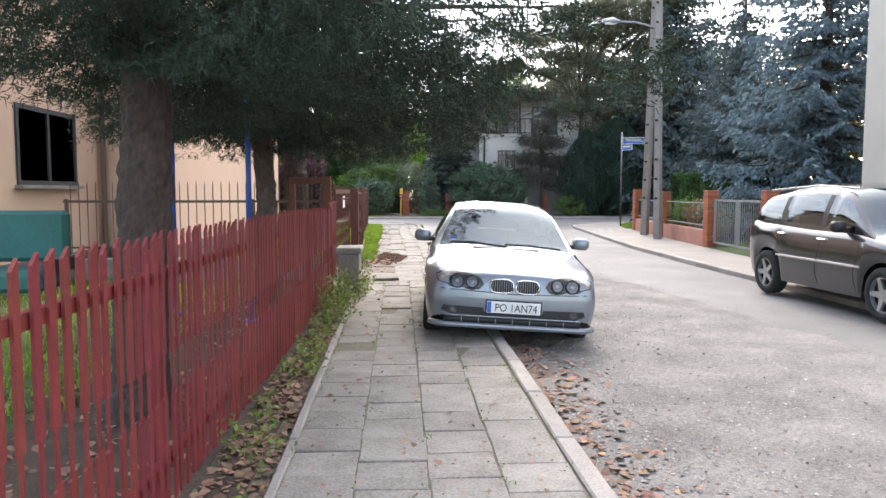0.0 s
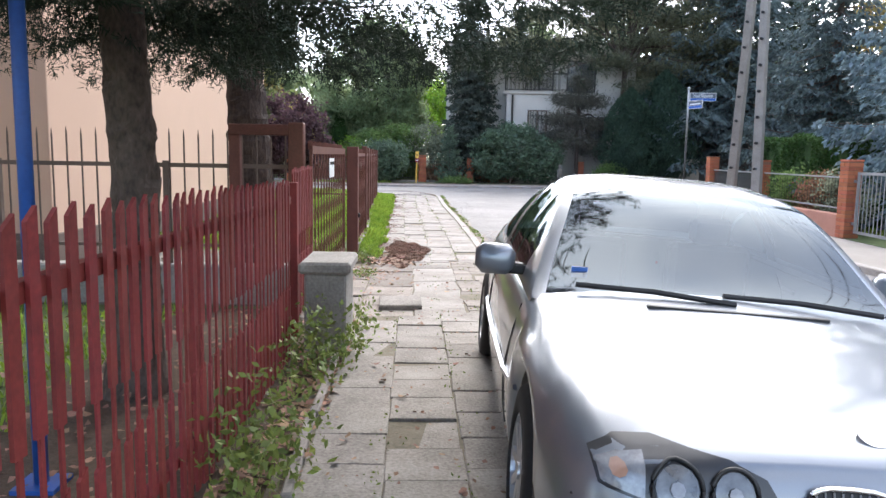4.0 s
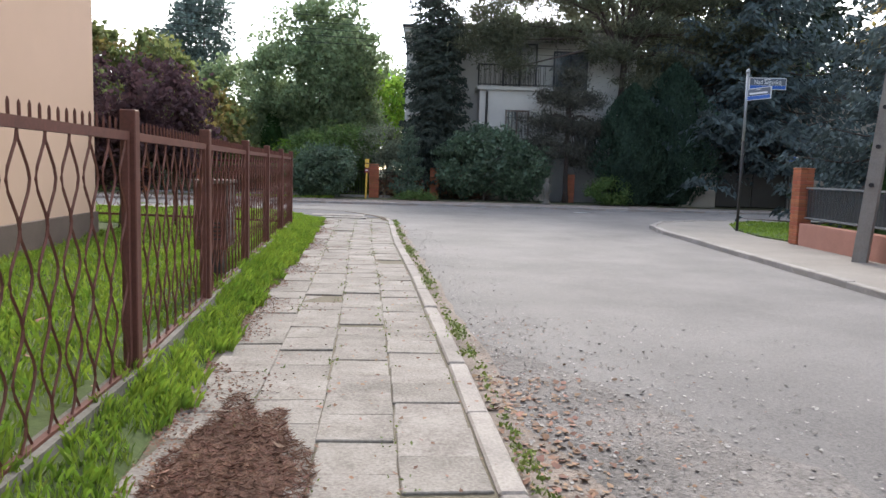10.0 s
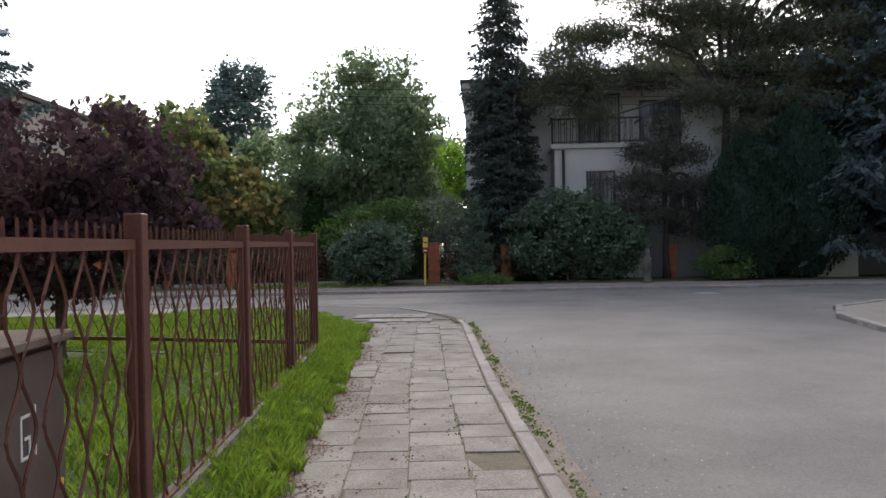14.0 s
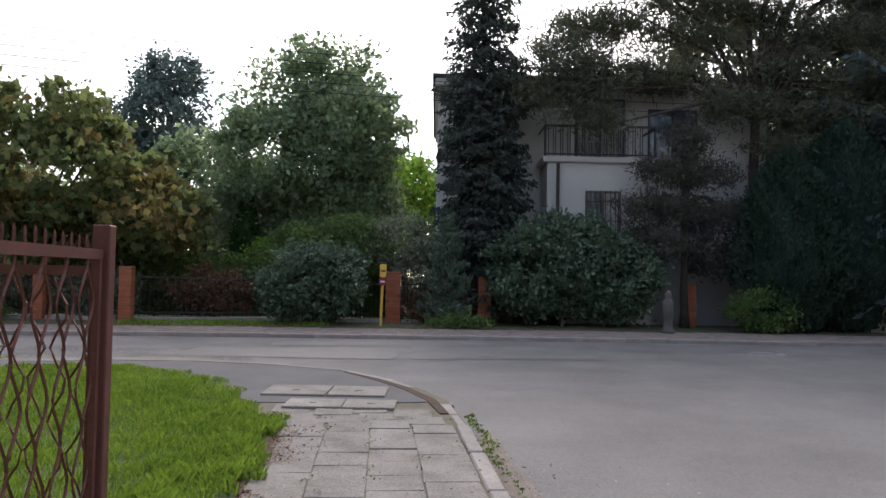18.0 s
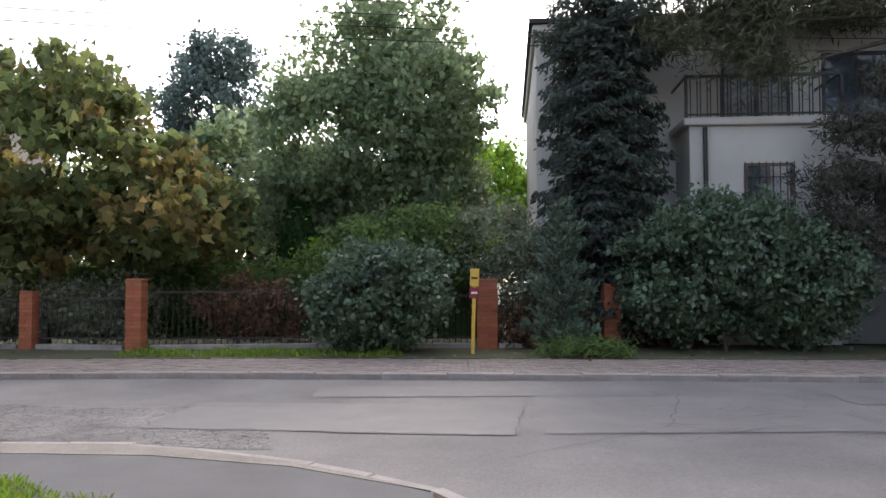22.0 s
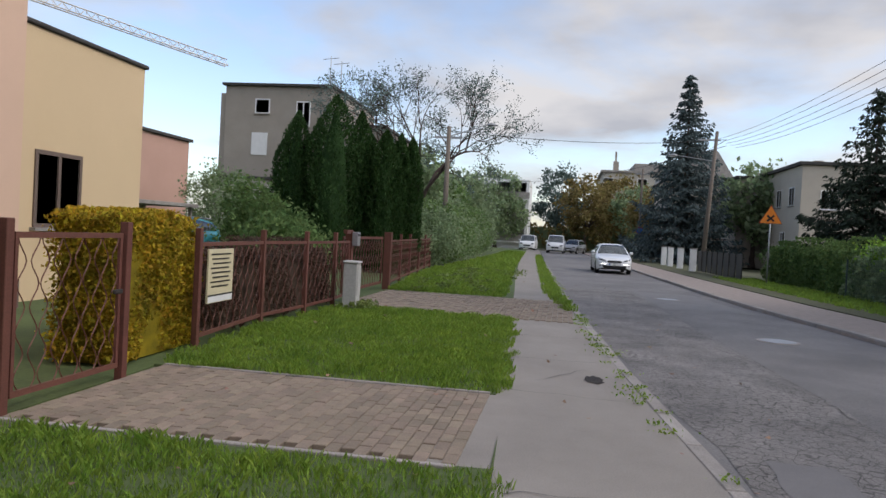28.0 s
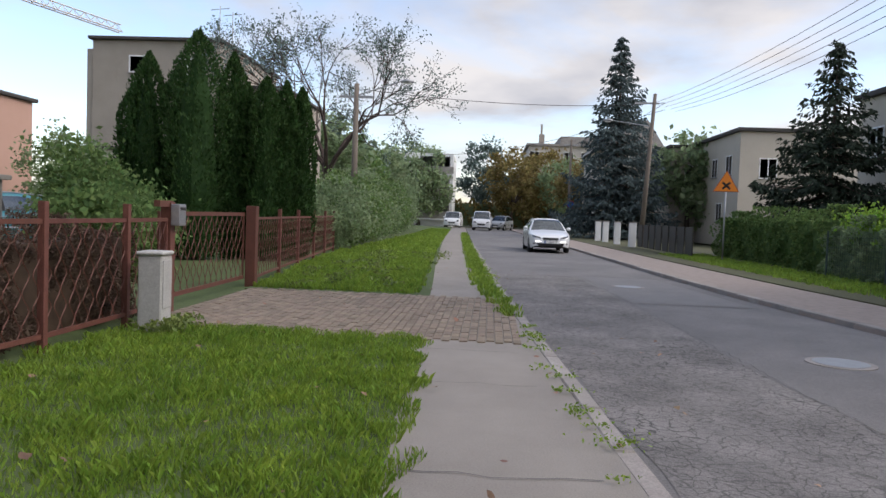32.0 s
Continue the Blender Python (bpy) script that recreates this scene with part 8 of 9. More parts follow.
# street name sign
ss = empty("street_sign", pose(9.75, 30.85, 0), "blue street name plates on a grey post", "sign")
part("post", tubes(([(0, 0, -0.1), (0, 0, 2.2)], 0.034), seg=10), M_DARKIRON, ss, "dark painted lower post", smooth=True)
part("post", tubes(([(0, 0, 2.2), (0, 0, 3.82)], 0.034), seg=10), M_STEEL, ss, smooth=True)
part("post_cap", tubes(([(0, 0, 3.82), (0, 0, 3.86), (0, 0, 3.90), (0, 0, 3.93)], [0.045, 0.05, 0.036, 0.015]), seg=10), M_STEEL, ss, smooth=True)


def name_plate(parent, rz, z, l, h=0.16, text=""):
    e = empty("name_plate", pose(0, 0, z, 0, 0, rz))
    e.parent = parent
    part("plate", boxes((0.04, l, -0.012, 0.012, 0, h)), M_WHITE, e)
    part("grey_field", boxes((0.055, l - 0.015, -0.016, 0.016, h * 0.36, h - 0.015)), M_SIGNGREY, e)
    part("blue_field", boxes((0.055, l - 0.015, -0.0165, 0.0165, 0.015, h * 0.34)), M_SIGNBLUE, e)
    part("text_bar", boxes((l * 0.42, l * 0.6, -0.018, 0.018, h * 0.83, h * 0.88)), M_WHITE, e)
    if text:
        put_text(text, e, pose(l * 0.52, -0.0175, h * 0.46, 90), 0.15, M_WHITE, "street_name", squeeze=0.82)
    else:
        part("text_bar", boxes((0.12, l - 0.1, -0.018, 0.018, h * 0.48, h * 0.62)), M_WHITE, e)


M_SIGNGREY = mat("sign_grey", (0.105, 0.12, 0.145), (0.09, 0.10, 0.125), rough=0.5, bump=0)
name_plate(ss, -8, 3.44, 0.92, 0.28, "Nad Seganką")
name_plate(ss, -75, 3.16, 0.80, 0.28)
# house number box beside the dark gate
hn = empty("house_number_box", pose(18.5, 43.85, 0), "small blue and white house number box on a dark post", "sign")
part("post", tubes(([(0, 0.03, -0.1), (0, 0.03, 2.1)], 0.025), seg=8), M_DARKIRON, hn)
part("box", boxes((-0.24, 0.24, -0.05, 0.05, 2.02, 2.28), bevel=0.008), M_WHITE, hn)
part("blue_field", boxes((-0.225, 0.12, -0.056, -0.03, 2.035, 2.265)), M_SIGNBLUE, hn)

# no parking sign under the maple, the tree's shade put into its colours
ns = empty("no_parking_sign", pose(-9.62, 43.55, 0, 0, 0, 8), "round blue and red no parking sign on a post", "sign")
part("post", tubes(([(0, 0, -0.1), (0, 0, 2.75)], 0.028), seg=8), M_STEEL, ns, smooth=True)


def disc(r, y0, y1, seg=28):
    bm = bmesh.new()
    tube(bm, [(0, y0, 0), (0, y1, 0)], r, seg)
    return bm


for nm, r, y0, y1, mt in (("sign_rim", 0.29, -0.045, -0.03, M_SIGNRED), ("sign_face", 0.225, -0.05, -0.044, M_SIGNSHADE)):
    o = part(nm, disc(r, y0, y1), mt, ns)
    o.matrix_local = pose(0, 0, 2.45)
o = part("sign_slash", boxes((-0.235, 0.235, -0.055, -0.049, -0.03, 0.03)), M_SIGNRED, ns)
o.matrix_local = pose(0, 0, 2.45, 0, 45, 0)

# warning triangle for the crossing
tr = empty("warning_sign", pose(-39.75, 43.03, 0, 0, 0, 80), "orange warning triangle with black cross on a post", "sign")
part("post", tubes(([(0, 0.05, -0.1), (0, 0.05, 3.2)], 0.032), seg=8), M_STEEL, tr, smooth=True)


def tri_plate(r, y0, y1):
    bm = bmesh.new()
    pts = [(r * math.cos(a), r * math.sin(a)) for a in (math.pi / 2, math.pi * 7 / 6, math.pi * 11 / 6)]
    lo = [bm.verts.new((x, y0, z)) for x, z in pts]
    hi = [bm.verts.new((x, y1, z)) for x, z in pts]
    bm.faces.new(lo)
    bm.faces.new(hi[::-1])
    for i in range(3):
        bm.faces.new((lo[i], lo[(i + 1) % 3], hi[(i + 1) % 3], hi[i]))
    bmesh.ops.recalc_face_normals(bm, faces=bm.faces)
    return bm


for nm, r, y0, y1, mt in (("sign_border", 0.55, 0.0, 0.02, M_SIGNRED), ("sign_face", 0.51, -0.008, 0.004, M_ORANGE)):
    o = part(nm, tri_plate(r, y0, y1), mt, tr)
    o.matrix_local = pose(0, 0, 2.94)
for a in (42, -42):
    o = part("cross_bar", boxes((-0.19, 0.19, -0.014, -0.008, -0.04, 0.04)), M_BLACK, tr)
    o.matrix_local = pose(0, 0, 2.9, 0, a, 0)
n2 = empty("no_stopping_sign", pose(-72, 40.6, 0, 0, 0, 85), "small round blue sign far along the street", "sign")
part("post", tubes(([(0, 0, -0.1), (0, 0, 2.6)], 0.03), seg=6), M_STEEL, n2)
for nm, r, y0, y1, mt in (("sign_rim", 0.34, -0.045, -0.03, M_SIGNRED), ("sign_face", 0.26, -0.05, -0.044, M_SIGNBLUE)):
    o = part(nm, disc(r, y0, y1), mt, n2)
    o.matrix_local = pose(0, 0, 2.6)

# gas marker post
yp = empty("marker_post", pose(0.30, 43.9, 0, 0, 1.5, 0), "yellow gas pipe marker post with plates", "marker post")
part("post", boxes((-0.035, 0.035, -0.02, 0.02, -0.1, 1.45), bevel=0.006), M_YELLOW, yp)
part("marker_plate", boxes((-0.085, 0.085, -0.032, -0.02, 1.28, 1.62), bevel=0.004), M_YELLOW, yp)
part("red_plate", boxes((-0.09, 0.09, -0.034, -0.02, 1.06, 1.26), bevel=0.004), M_SIGNRED, yp)
part("text_bar", boxes((-0.06, 0.06, -0.036, -0.03, 1.42, 1.46)), M_DARKIRON, yp)
part("text_bar", boxes((-0.06, 0.06, -0.038, -0.03, 1.14, 1.18)), M_WHITE, yp)

# garden figure of stone
bm = bmesh.new()
tube(bm, [(0, 0, -0.05), (0, 0, 0.12), (0, 0, 0.14), (0, 0, 0.55), (0, 0, 0.6), (0, 0, 0.85), (0, 0, 1.1), (0, 0, 1.18), (0, 0, 1.28), (0, 0, 1.4), (0, 0, 1.5)], [0.22, 0.22, 0.15, 0.13, 0.19, 0.15, 0.18, 0.08, 0.11, 0.1, 0.03], 12)
st = tagged(part("stone_figure", bm, M_STONE, smooth=True), "weathered grey stone garden figure on a pedestal", "statue")
st.matrix_world = pose(7.6, 42.75, 0) @ Matrix.Diagonal((0.8, 0.8, 0.72, 1))

# blue posts behind the red fence, bench and bin
for x, y in ((-1.06, 8.15), (-2.08, 8.75)):
    t = empty("blue_post", pose(x, y, 0), "tall blue painted steel post behind the fence", "post", "blue posts")
    part("post", tubes(([(0, 0, -0.1), (0, 0, 3.3)], 0.03), seg=10), M_BLUEPAINT, t, smooth=True)
    part("base_plate", boxes((-0.09, 0.09, -0.09, 0.09, -0.03, 0.01)), M_BLUEPAINT, t)
sw = empty("garden_swing_seat", pose(-2.3, 5.0, 0, 0, 0, 4), "green cushioned garden bench behind the fence", "bench")
part("seat", boxes((-0.95, 0.55, -0.25, 0.25, 0.78, 0.92), bevel=0.03), M_GREENBIN, sw)
part("backrest", boxes((-0.95, 0.55, 0.22, 0.34, 0.95, 1.32), bevel=0.03), M_GREENBIN, sw)
part("armrest", boxes((0.56, 0.62, -0.25, 0.3, 0.9, 1.0), bevel=0.01), M_BLACK, sw)
for x in (-0.9, 0.5):
    for y in (-0.2, 0.28):
        part("leg", tubes(([(x, y, -0.05), (x, y, 0.82)], 0.025), seg=6), M_BLACK, sw)

# crane jib over the roofs
cr = empty("tower_crane", pose(-110.5, -17.5, 0), "distant pale tower crane jib above the roofs", "crane")
JIB = Vector((34.7, -27.8, 5.7))
bmx = bmesh.new()
side = Vector((JIB.y, -JIB.x, 0)).normalized() * 0.5
for off in (side, -side, Vector((0, 0, 1.0))):
    tube(bmx, [Vector((0, 0, 24.8)) + off, Vector((0, 0, 24.8)) + JIB * 1.5 + off], 0.09, 4)
for k in range(48):
    q = [Vector((0, 0, 24.8)) + JIB * (1.5 * (k + w) / 48) for w in (0, 0.5, 1)]
    tube(bmx, [q[0] + side, q[1] + Vector((0, 0, 1.0)), q[2] + side], 0.05, 3, False)
    tube(bmx, [q[0] - side, q[1] + Vector((0, 0, 1.0)), q[2] - side], 0.05, 3, False)
part("jib", bmx, M_CRANE, cr)
part("mast", tubes(([JIB * 1.5 + Vector((0, 0, -9.5)), JIB * 1.5 + Vector((0, 0, 27))], 0.8), seg=4), M_CRANE, cr)
# ---- pieces of the ground ----
rng0 = np.random.default_rng(77)


def slab_mesh(lx, ly, h, c=0.01, jit=0.0):
    """A slab with a chamfered top edge."""
    x, y = lx / 2, ly / 2
    j = rng0.uniform(-jit, jit, 8)
    lo = [(-x, -y, -h), (x, -y, -h), (x, y, -h), (-x, y, -h)]
    md = [(-x + j[0], -y + j[1], -c), (x + j[2], -y + j[3], -c), (x + j[4], y + j[5], -c), (-x + j[6], y + j[7], -c)]
    up = [(p[0] - math.copysign(c, p[0]), p[1] - math.copysign(c, p[1]), 0) for p in md]
    v = lo + md + up
    f = [(8, 9, 10, 11)]
    for a, b in ((0, 4), (4, 8)):
        for i in range(4):
            f.append((a + i, a + (i + 1) % 4, b + (i + 1) % 4, b + i))
    return v, f


def left_edge(y):
    if y < 11.5:
        return 0.02
    if y < 14.7:
        return -0.45
    return lerp_line(GRASS1, y, 1) - 0.05


slabs = empty("slab_paving", label="square concrete paving slabs in uneven rows", category="paving", kind="structure")
variants = []
for k in range(5):
    v, f = slab_mesh(0.372, 0.372, 0.05, 0.005, 0.006)
    me = bpy.data.meshes.new("slab")
    me.from_pydata(v, [], f)
    me.materials.append(M_SLAB)
    variants.append(me)
restv, restf = [], []
placed = 0
for k in range(5):
    off = (0.0, 0.19, 0.06, 0.24, 0.12)[k]
    y = -2.2 + off
    while y < 32.0:
        kin = lerp_line(KERB1, y, 1) - 0.135
        x = kin - 0.376 * (k + 0.5)
        if y > 31.0:
            x -= (y - 31.0) * 0.25
        if not 11.55 < y < 15.0 and x - 0.12 > left_edge(y) - (0.1 if y > 14.7 else 0):
            tilt = (random.gauss(0, 0.5), random.gauss(0, 0.5), random.gauss(0, 0.6))
            z = random.gauss(-0.002, 0.0035)
            m = pose(x, y, z, *tilt)
            if 2.6 < y < 27.6 and placed < 300:
                ob = new("slab", variants[random.randrange(5)])
                ob.parent = slabs
                ob.matrix_local = m
                placed += 1
            else:
                v, f = slab_mesh(0.372, 0.372, 0.05, 0.005, 0.006)
                b0 = len(restv)
                restv += [m @ Vector(p) for p in v]
                restf += [tuple(i + b0 for i in q) for q in f]
        y += 0.376
tagged(raw("slab_rest", restv, restf, M_SLAB, slabs), kind="stuff")
# larger worn slabs of the driveway crossing, some broken, one lifted
M_SLAB_W = mat("stained_slab", (0.29, 0.255, 0.22), (0.12, 0.10, 0.082), scale=2.4, fine=60, rough=0.95, bump=0.7, bump_scale=50, vary=0.14, dist=0.006)
for col, xc in enumerate((-0.77, -0.26, 0.24, 0.74, 1.24)):
    y = 11.62 + (0.0, 0.1, 0.2, 0.05, 0.15)[col]
    while y < 15.2:
        if col > 0 and not (col == 1 and y > 14.6):
            xx = lerp_line(KERB1, y, 1) - 0.135 - 1.24 - 0.245 + xc
            if col == 4:
                # broken into four uneven pieces
                u, w = random.uniform(0.18, 0.32), random.uniform(0.18, 0.32)
                for px, py, sx, sy in ((0, 0, u, w), (u, 0, 0.49 - u, w), (0, w, u, 0.49 - w), (u, w, 0.49 - u, 0.49 - w)):
                    v, f = slab_mesh(sx - 0.008, sy - 0.008, 0.05, 0.006, 0.014)
                    o = raw("slab_piece", v, f, M_SLAB_W, slabs)
                    o.matrix_local = pose(xx - 0.245 + px + sx / 2, y + py + sy / 2 - 0.25, random.gauss(-0.004, 0.004), random.gauss(0, 1.0), random.gauss(0, 1.0), random.gauss(0, 2))
            else:
                v, f = slab_mesh(0.49, 0.49, 0.05, 0.006, 0.01)
                o = raw("slab", v, f, M_SLAB_W if col < 3 else M_SLAB, slabs)
                o.matrix_local = pose(xx, y, random.gauss(-0.003, 0.003), random.gauss(0, 0.6), random.gauss(0, 0.6), random.gauss(0, 1.2))
        y += 0.5
v, f = slab_mesh(0.40, 0.34, 0.05)
o = raw("lifted_slab", v, f, M_SLAB, slabs)
o.matrix_local = pose(0.36, 12.0, 0.055, 5, -1, 2)

edge = empty("edging", label="narrow concrete edging between soil and slabs", category="edging", kind="structure")
em = None
for k in range(13):
    if em is None:
        o = part("edging_stone", boxes((-0.025, 0.025, -0.49, 0.49, -0.2, 0.03), bevel=0.008), M_KERB, edge)
        em = o.data
    else:
        o = new("edging_stone", em)
        o.parent = edge
    y = -1.5 + k
    o.matrix_local = pose(0.115 - 0.0135 * k, y, random.gauss(0, 0.006), random.gauss(0, 0.4), 0, 0.7 + random.gauss(0, 0.5))

sheet("corner_apron", [(1.03, 32.3), (0.76, 33.2), (0.4, 33.95), (-0.1, 34.7), (-0.7, 35.14), (-1.27, 35.5), (-2.05, 35.82), (-2.9, 36.04), (-4.0, 36.03), (-5.1, 35.66), (-5.2, 34.6), (-4.4, 34.7), (-3.2, 34.75), (-2.3, 34.25), (-1.6, 33.45), (-1.2, 32.6), (-0.9, 32.2), (0.5, 32.2)], -0.002, M_APRON, "dark asphalt apron round the street corner", 0.05, "pavement")
sheet("dirt_band", [(1.11, 31.6), (1.03, 32.4), (0.76, 33.25), (0.4, 33.98), (-0.1, 34.72), (-0.1, 34.63), (0.32, 33.9), (0.67, 33.17), (0.93, 32.35), (1.02, 31.6)], 0.003, M_SOIL, "brown dirt gathered along the corner kerb", 0.04)
sheet("sand_band", [(-0.12, 34.74), (-0.7, 35.16), (-1.27, 35.52), (-2.05, 35.85), (-2.9, 36.08), (-4.0, 36.07), (-5.0, 35.72), (-4.9, 35.4), (-3.6, 35.72), (-2.4, 35.68), (-1.2, 35.36)], 0.004, M_SAND, "pale sandy concrete worn along the corner kerb", 0.04)
# chamber covers at the corner
for x0, y0, w, d in ((-0.89, 32.62, 1.37, 0.66), (-0.55, 31.85, 1.13, 0.48)):
    t = empty("chamber_cover", pose(x0, y0, 0, 0, 0, -4), "flat concrete cable chamber cover in the pavement", "cover", "chamber covers")
    part("cover", boxes((0, w * 0.52, 0, d, -0.05, 0.022), bevel=0.008), M_SLAB, t)
    part("cover", boxes((w * 0.53, w, 0, d, -0.05, 0.022), bevel=0.008), M_SLAB, t)
    part("lifting_slot", boxes((w * 0.22, w * 0.28, d * 0.4, d * 0.5, 0.02, 0.024)), M_DARKIRON, t)
    part("lifting_slot", boxes((w * 0.74, w * 0.80, d * 0.4, d * 0.5, 0.02, 0.024)), M_DARKIRON, t)


def paver_rows(name, x0, x1, y0, y1, lx, ly, material, parent, test=None, rot=0.0, z=0.0, pivot=(0, 0)):
    """Bond-laid pavers as one joined mesh with open joints."""
    g = 0.006
    n = 0
    V, Fc = [], []
    c, s = math.cos(rot), math.sin(rot)
    j = 0
    y = y0
    while y < y1:
        x = x0 - (lx / 2 if j % 2 else 0)
        while x < x1:
            cx, cy = x + lx / 2, y + ly / 2
            wx, wy = pivot[0] + c * (cx - pivot[0]) - s * (cy - pivot[1]), pivot[1] + s * (cx - pivot[0]) + c * (cy - pivot[1])
            if test is None or test(wx, wy):
                dz = rng0.normal() * 0.0025
                b = len(V)
                for px, py, pz in ((-1, -1, -0.03), (1, -1, -0.03), (1, 1, -0.03), (-1, 1, -0.03), (-1, -1, 0), (1, -1, 0), (1, 1, 0), (-1, 1, 0)):
                    ex, ey = px * (lx / 2 - g / 2 - (0.004 if pz == 0 else 0)), py * (ly / 2 - g / 2 - (0.004 if pz == 0 else 0))
                    V.append((wx + c * ex - s * ey, wy + s * ex + c * ey, z + pz + dz))
                Fc += [(b + 4, b + 5, b + 6, b + 7), (b, b + 1, b + 5, b + 4), (b + 1, b + 2, b + 6, b + 5), (b + 2, b + 3, b + 7, b + 6), (b + 3, b, b + 4, b + 7)]
            x += lx
        y += ly
        j += 1
    return tagged(raw(name, V, Fc, material, parent), kind="stuff")


M_PAVER_R = mat("clay_paver_joined", (0.265, 0.205, 0.15), (0.168, 0.13, 0.097), scale=5, fine=70, rough=0.92, bump=0.5, vary=0.18, island=True)
sheet("garden_path", [(-12.3, 30.2), (-10.05, 30.25), (-10.05, 33.74), (-12.3, 33.66)], -0.03, M_BED, "bed of the block paved garden path", 0.1, "path")
gpath = empty("path_paving", label="brownish block paving of the garden path", category="paving", kind="structure")
v, f = slab_mesh(0.194, 0.094, 0.04, 0.005, 0.002)
pm = bpy.data.meshes.new("paver")
pm.from_pydata(v, [], f)
pm.materials.append(M_PAVER)
row = 0
y = 30.3
nearp = 0
far_v, far_f = [], []
while y < 33.58:
    x = -12.2 - (0.1 if row % 2 else 0)
    while x < -10.15:
        m = pose(x, y + 0.05, random.gauss(0, 0.002), random.gauss(0, 0.6), random.gauss(0, 0.5), random.gauss(0, 0.7))
        if y > 30.7 and nearp < 300:
            o = new("paver", pm)
            o.parent = gpath
            o.matrix_local = m
            nearp += 1
        else:
            b = len(far_v)
            far_v += [m @ Vector(p) for p in v]
            far_f += [tuple(i + b for i in q) for q in f]
        x += 0.2
    y += 0.1
    row += 1
tagged(raw("paver_rest", far_v, far_f, M_PAVER_R, gpath), kind="stuff")
for x in (-12.32, -10.03):
    part("edging_stone", boxes((x - 0.025, x + 0.025, 30.3, 33.6, -0.15, 0.015), bevel=0.006), M_KERB, gpath)
sheet("driveway", [(-23.3, 29.8), (-18.95, 29.75), (-18.95, 34.5), (-23.3, 34.2)], -0.03, M_BED, "bed of the block paved driveway", 0.1, "driveway")
dpath = empty("driveway_paving", label="brownish block paving of the driveway", category="paving", kind="structure")
paver_rows("driveway_pavers", -23.2, -19.0, 29.95, 34.4, 0.2, 0.1, M_PAVER_R, dpath, test=lambda x, y: y < lerp_line(KERB2, x, 0) - 0.16, z=0.002)
fpath = empty("far_paving", label="greyish block paving of the far pavement", category="paving", kind="structure")
paver_rows("pavement_pavers", -16, 12, 40.75, 43.0, 0.2, 0.1, M_PAVER_I, fpath, test=lambda x, y: lerp_line(KERB_FAR, x, 0) + 0.15 < y < lerp_line(farN, x, 0) - 0.05, z=-0.004)


# ---- grass ----
def in_poly(px, py, poly):
    inside = np.zeros(len(px), bool)
    n = len(poly)
    for i in range(n):
        x0, y0 = poly[i]
        x1, y1 = poly[(i + 1) % n]
        cond = ((y0 > py) != (y1 > py)) & (px < (x1 - x0) * (py - y0) / (y1 - y0 + 1e-12) + x0)
        inside ^= cond
    return inside


def grass(name, poly, dens, h, label, seed, material=None, w=0.006, z=0.0, rise=None):
    """Grass blades over a plan polygon, one mesh."""
    rng = np.random.default_rng(seed)
    xs = [p[0] for p in poly]
    ys = [p[1] for p in poly]
    n = int((max(xs) - min(xs)) * (max(ys) - min(ys)) * dens)
    x = rng.uniform(min(xs), max(xs), n)
    y = rng.uniform(min(ys), max(ys), n)
    wob = 0.07 * np.sin(x * 6.1 + 1.7 * np.sin(y * 4.3)) + 0.05 * np.sin(y * 15.7 + x * 9.1)
    k = in_poly(x + wob, y + wob, poly)
    x, y = x[k], y[k]
    tuft = 0.5 + 0.5 * np.sin(x * 5.1 + 2 * np.sin(y * 3.3)) * np.sin(y * 4.7 + 1.5 * np.sin(x * 2.9))
    k = rng.random(len(x)) < 0.45 + 0.55 * tuft
    x, y, tuft = x[k], y[k], tuft[k]
    n = len(x)
    H = h * (0.55 + 0.6 * tuft) * rng.uniform(0.6, 1.35, n)
    a = rng.uniform(0, 6.283, n)
    lean = rng.uniform(0.15, 0.9, n) * H
    z = z + (rise(x, y) if rise else np.zeros(n))
    la = rng.uniform(0, 6.283, n)
    V = np.empty((n, 4, 3))
    ww = w * rng.uniform(0.7, 1.3, n)
    V[:, 0] = np.stack([x - np.cos(a) * ww, y - np.sin(a) * ww, z - 0.01], 1)
    V[:, 1] = np.stack([x + np.cos(a) * ww, y + np.sin(a) * ww, z - 0.01], 1)
    V[:, 2] = np.stack([x + np.cos(a) * ww * 0.6 + np.cos(la) * lean * 0.45, y + np.sin(a) * ww * 0.6 + np.sin(la) * lean * 0.45, z + H * 0.7], 1)
    V[:, 3] = np.stack([x + np.cos(la) * lean, y + np.sin(la) * lean, z + H], 1)
    me = bpy.data.meshes.new(name)
    me.vertices.add(n * 4)
    me.vertices.foreach_set("co", V.reshape(-1))
    me.loops.add(n * 4)
    me.loops.foreach_set("vertex_index", np.arange(n * 4, dtype=np.int32))
    me.polygons.add(n)
    me.polygons.foreach_set("loop_start", np.arange(0, n * 4, 4, dtype=np.int32))
    me.polygons.foreach_set("loop_total", np.full(n, 4, dtype=np.int32))
    me.update(calc_edges=True)
    me.materials.append(material or M_BLADE)
    return tagged(new(name, me), label, "grass", kind="stuff")


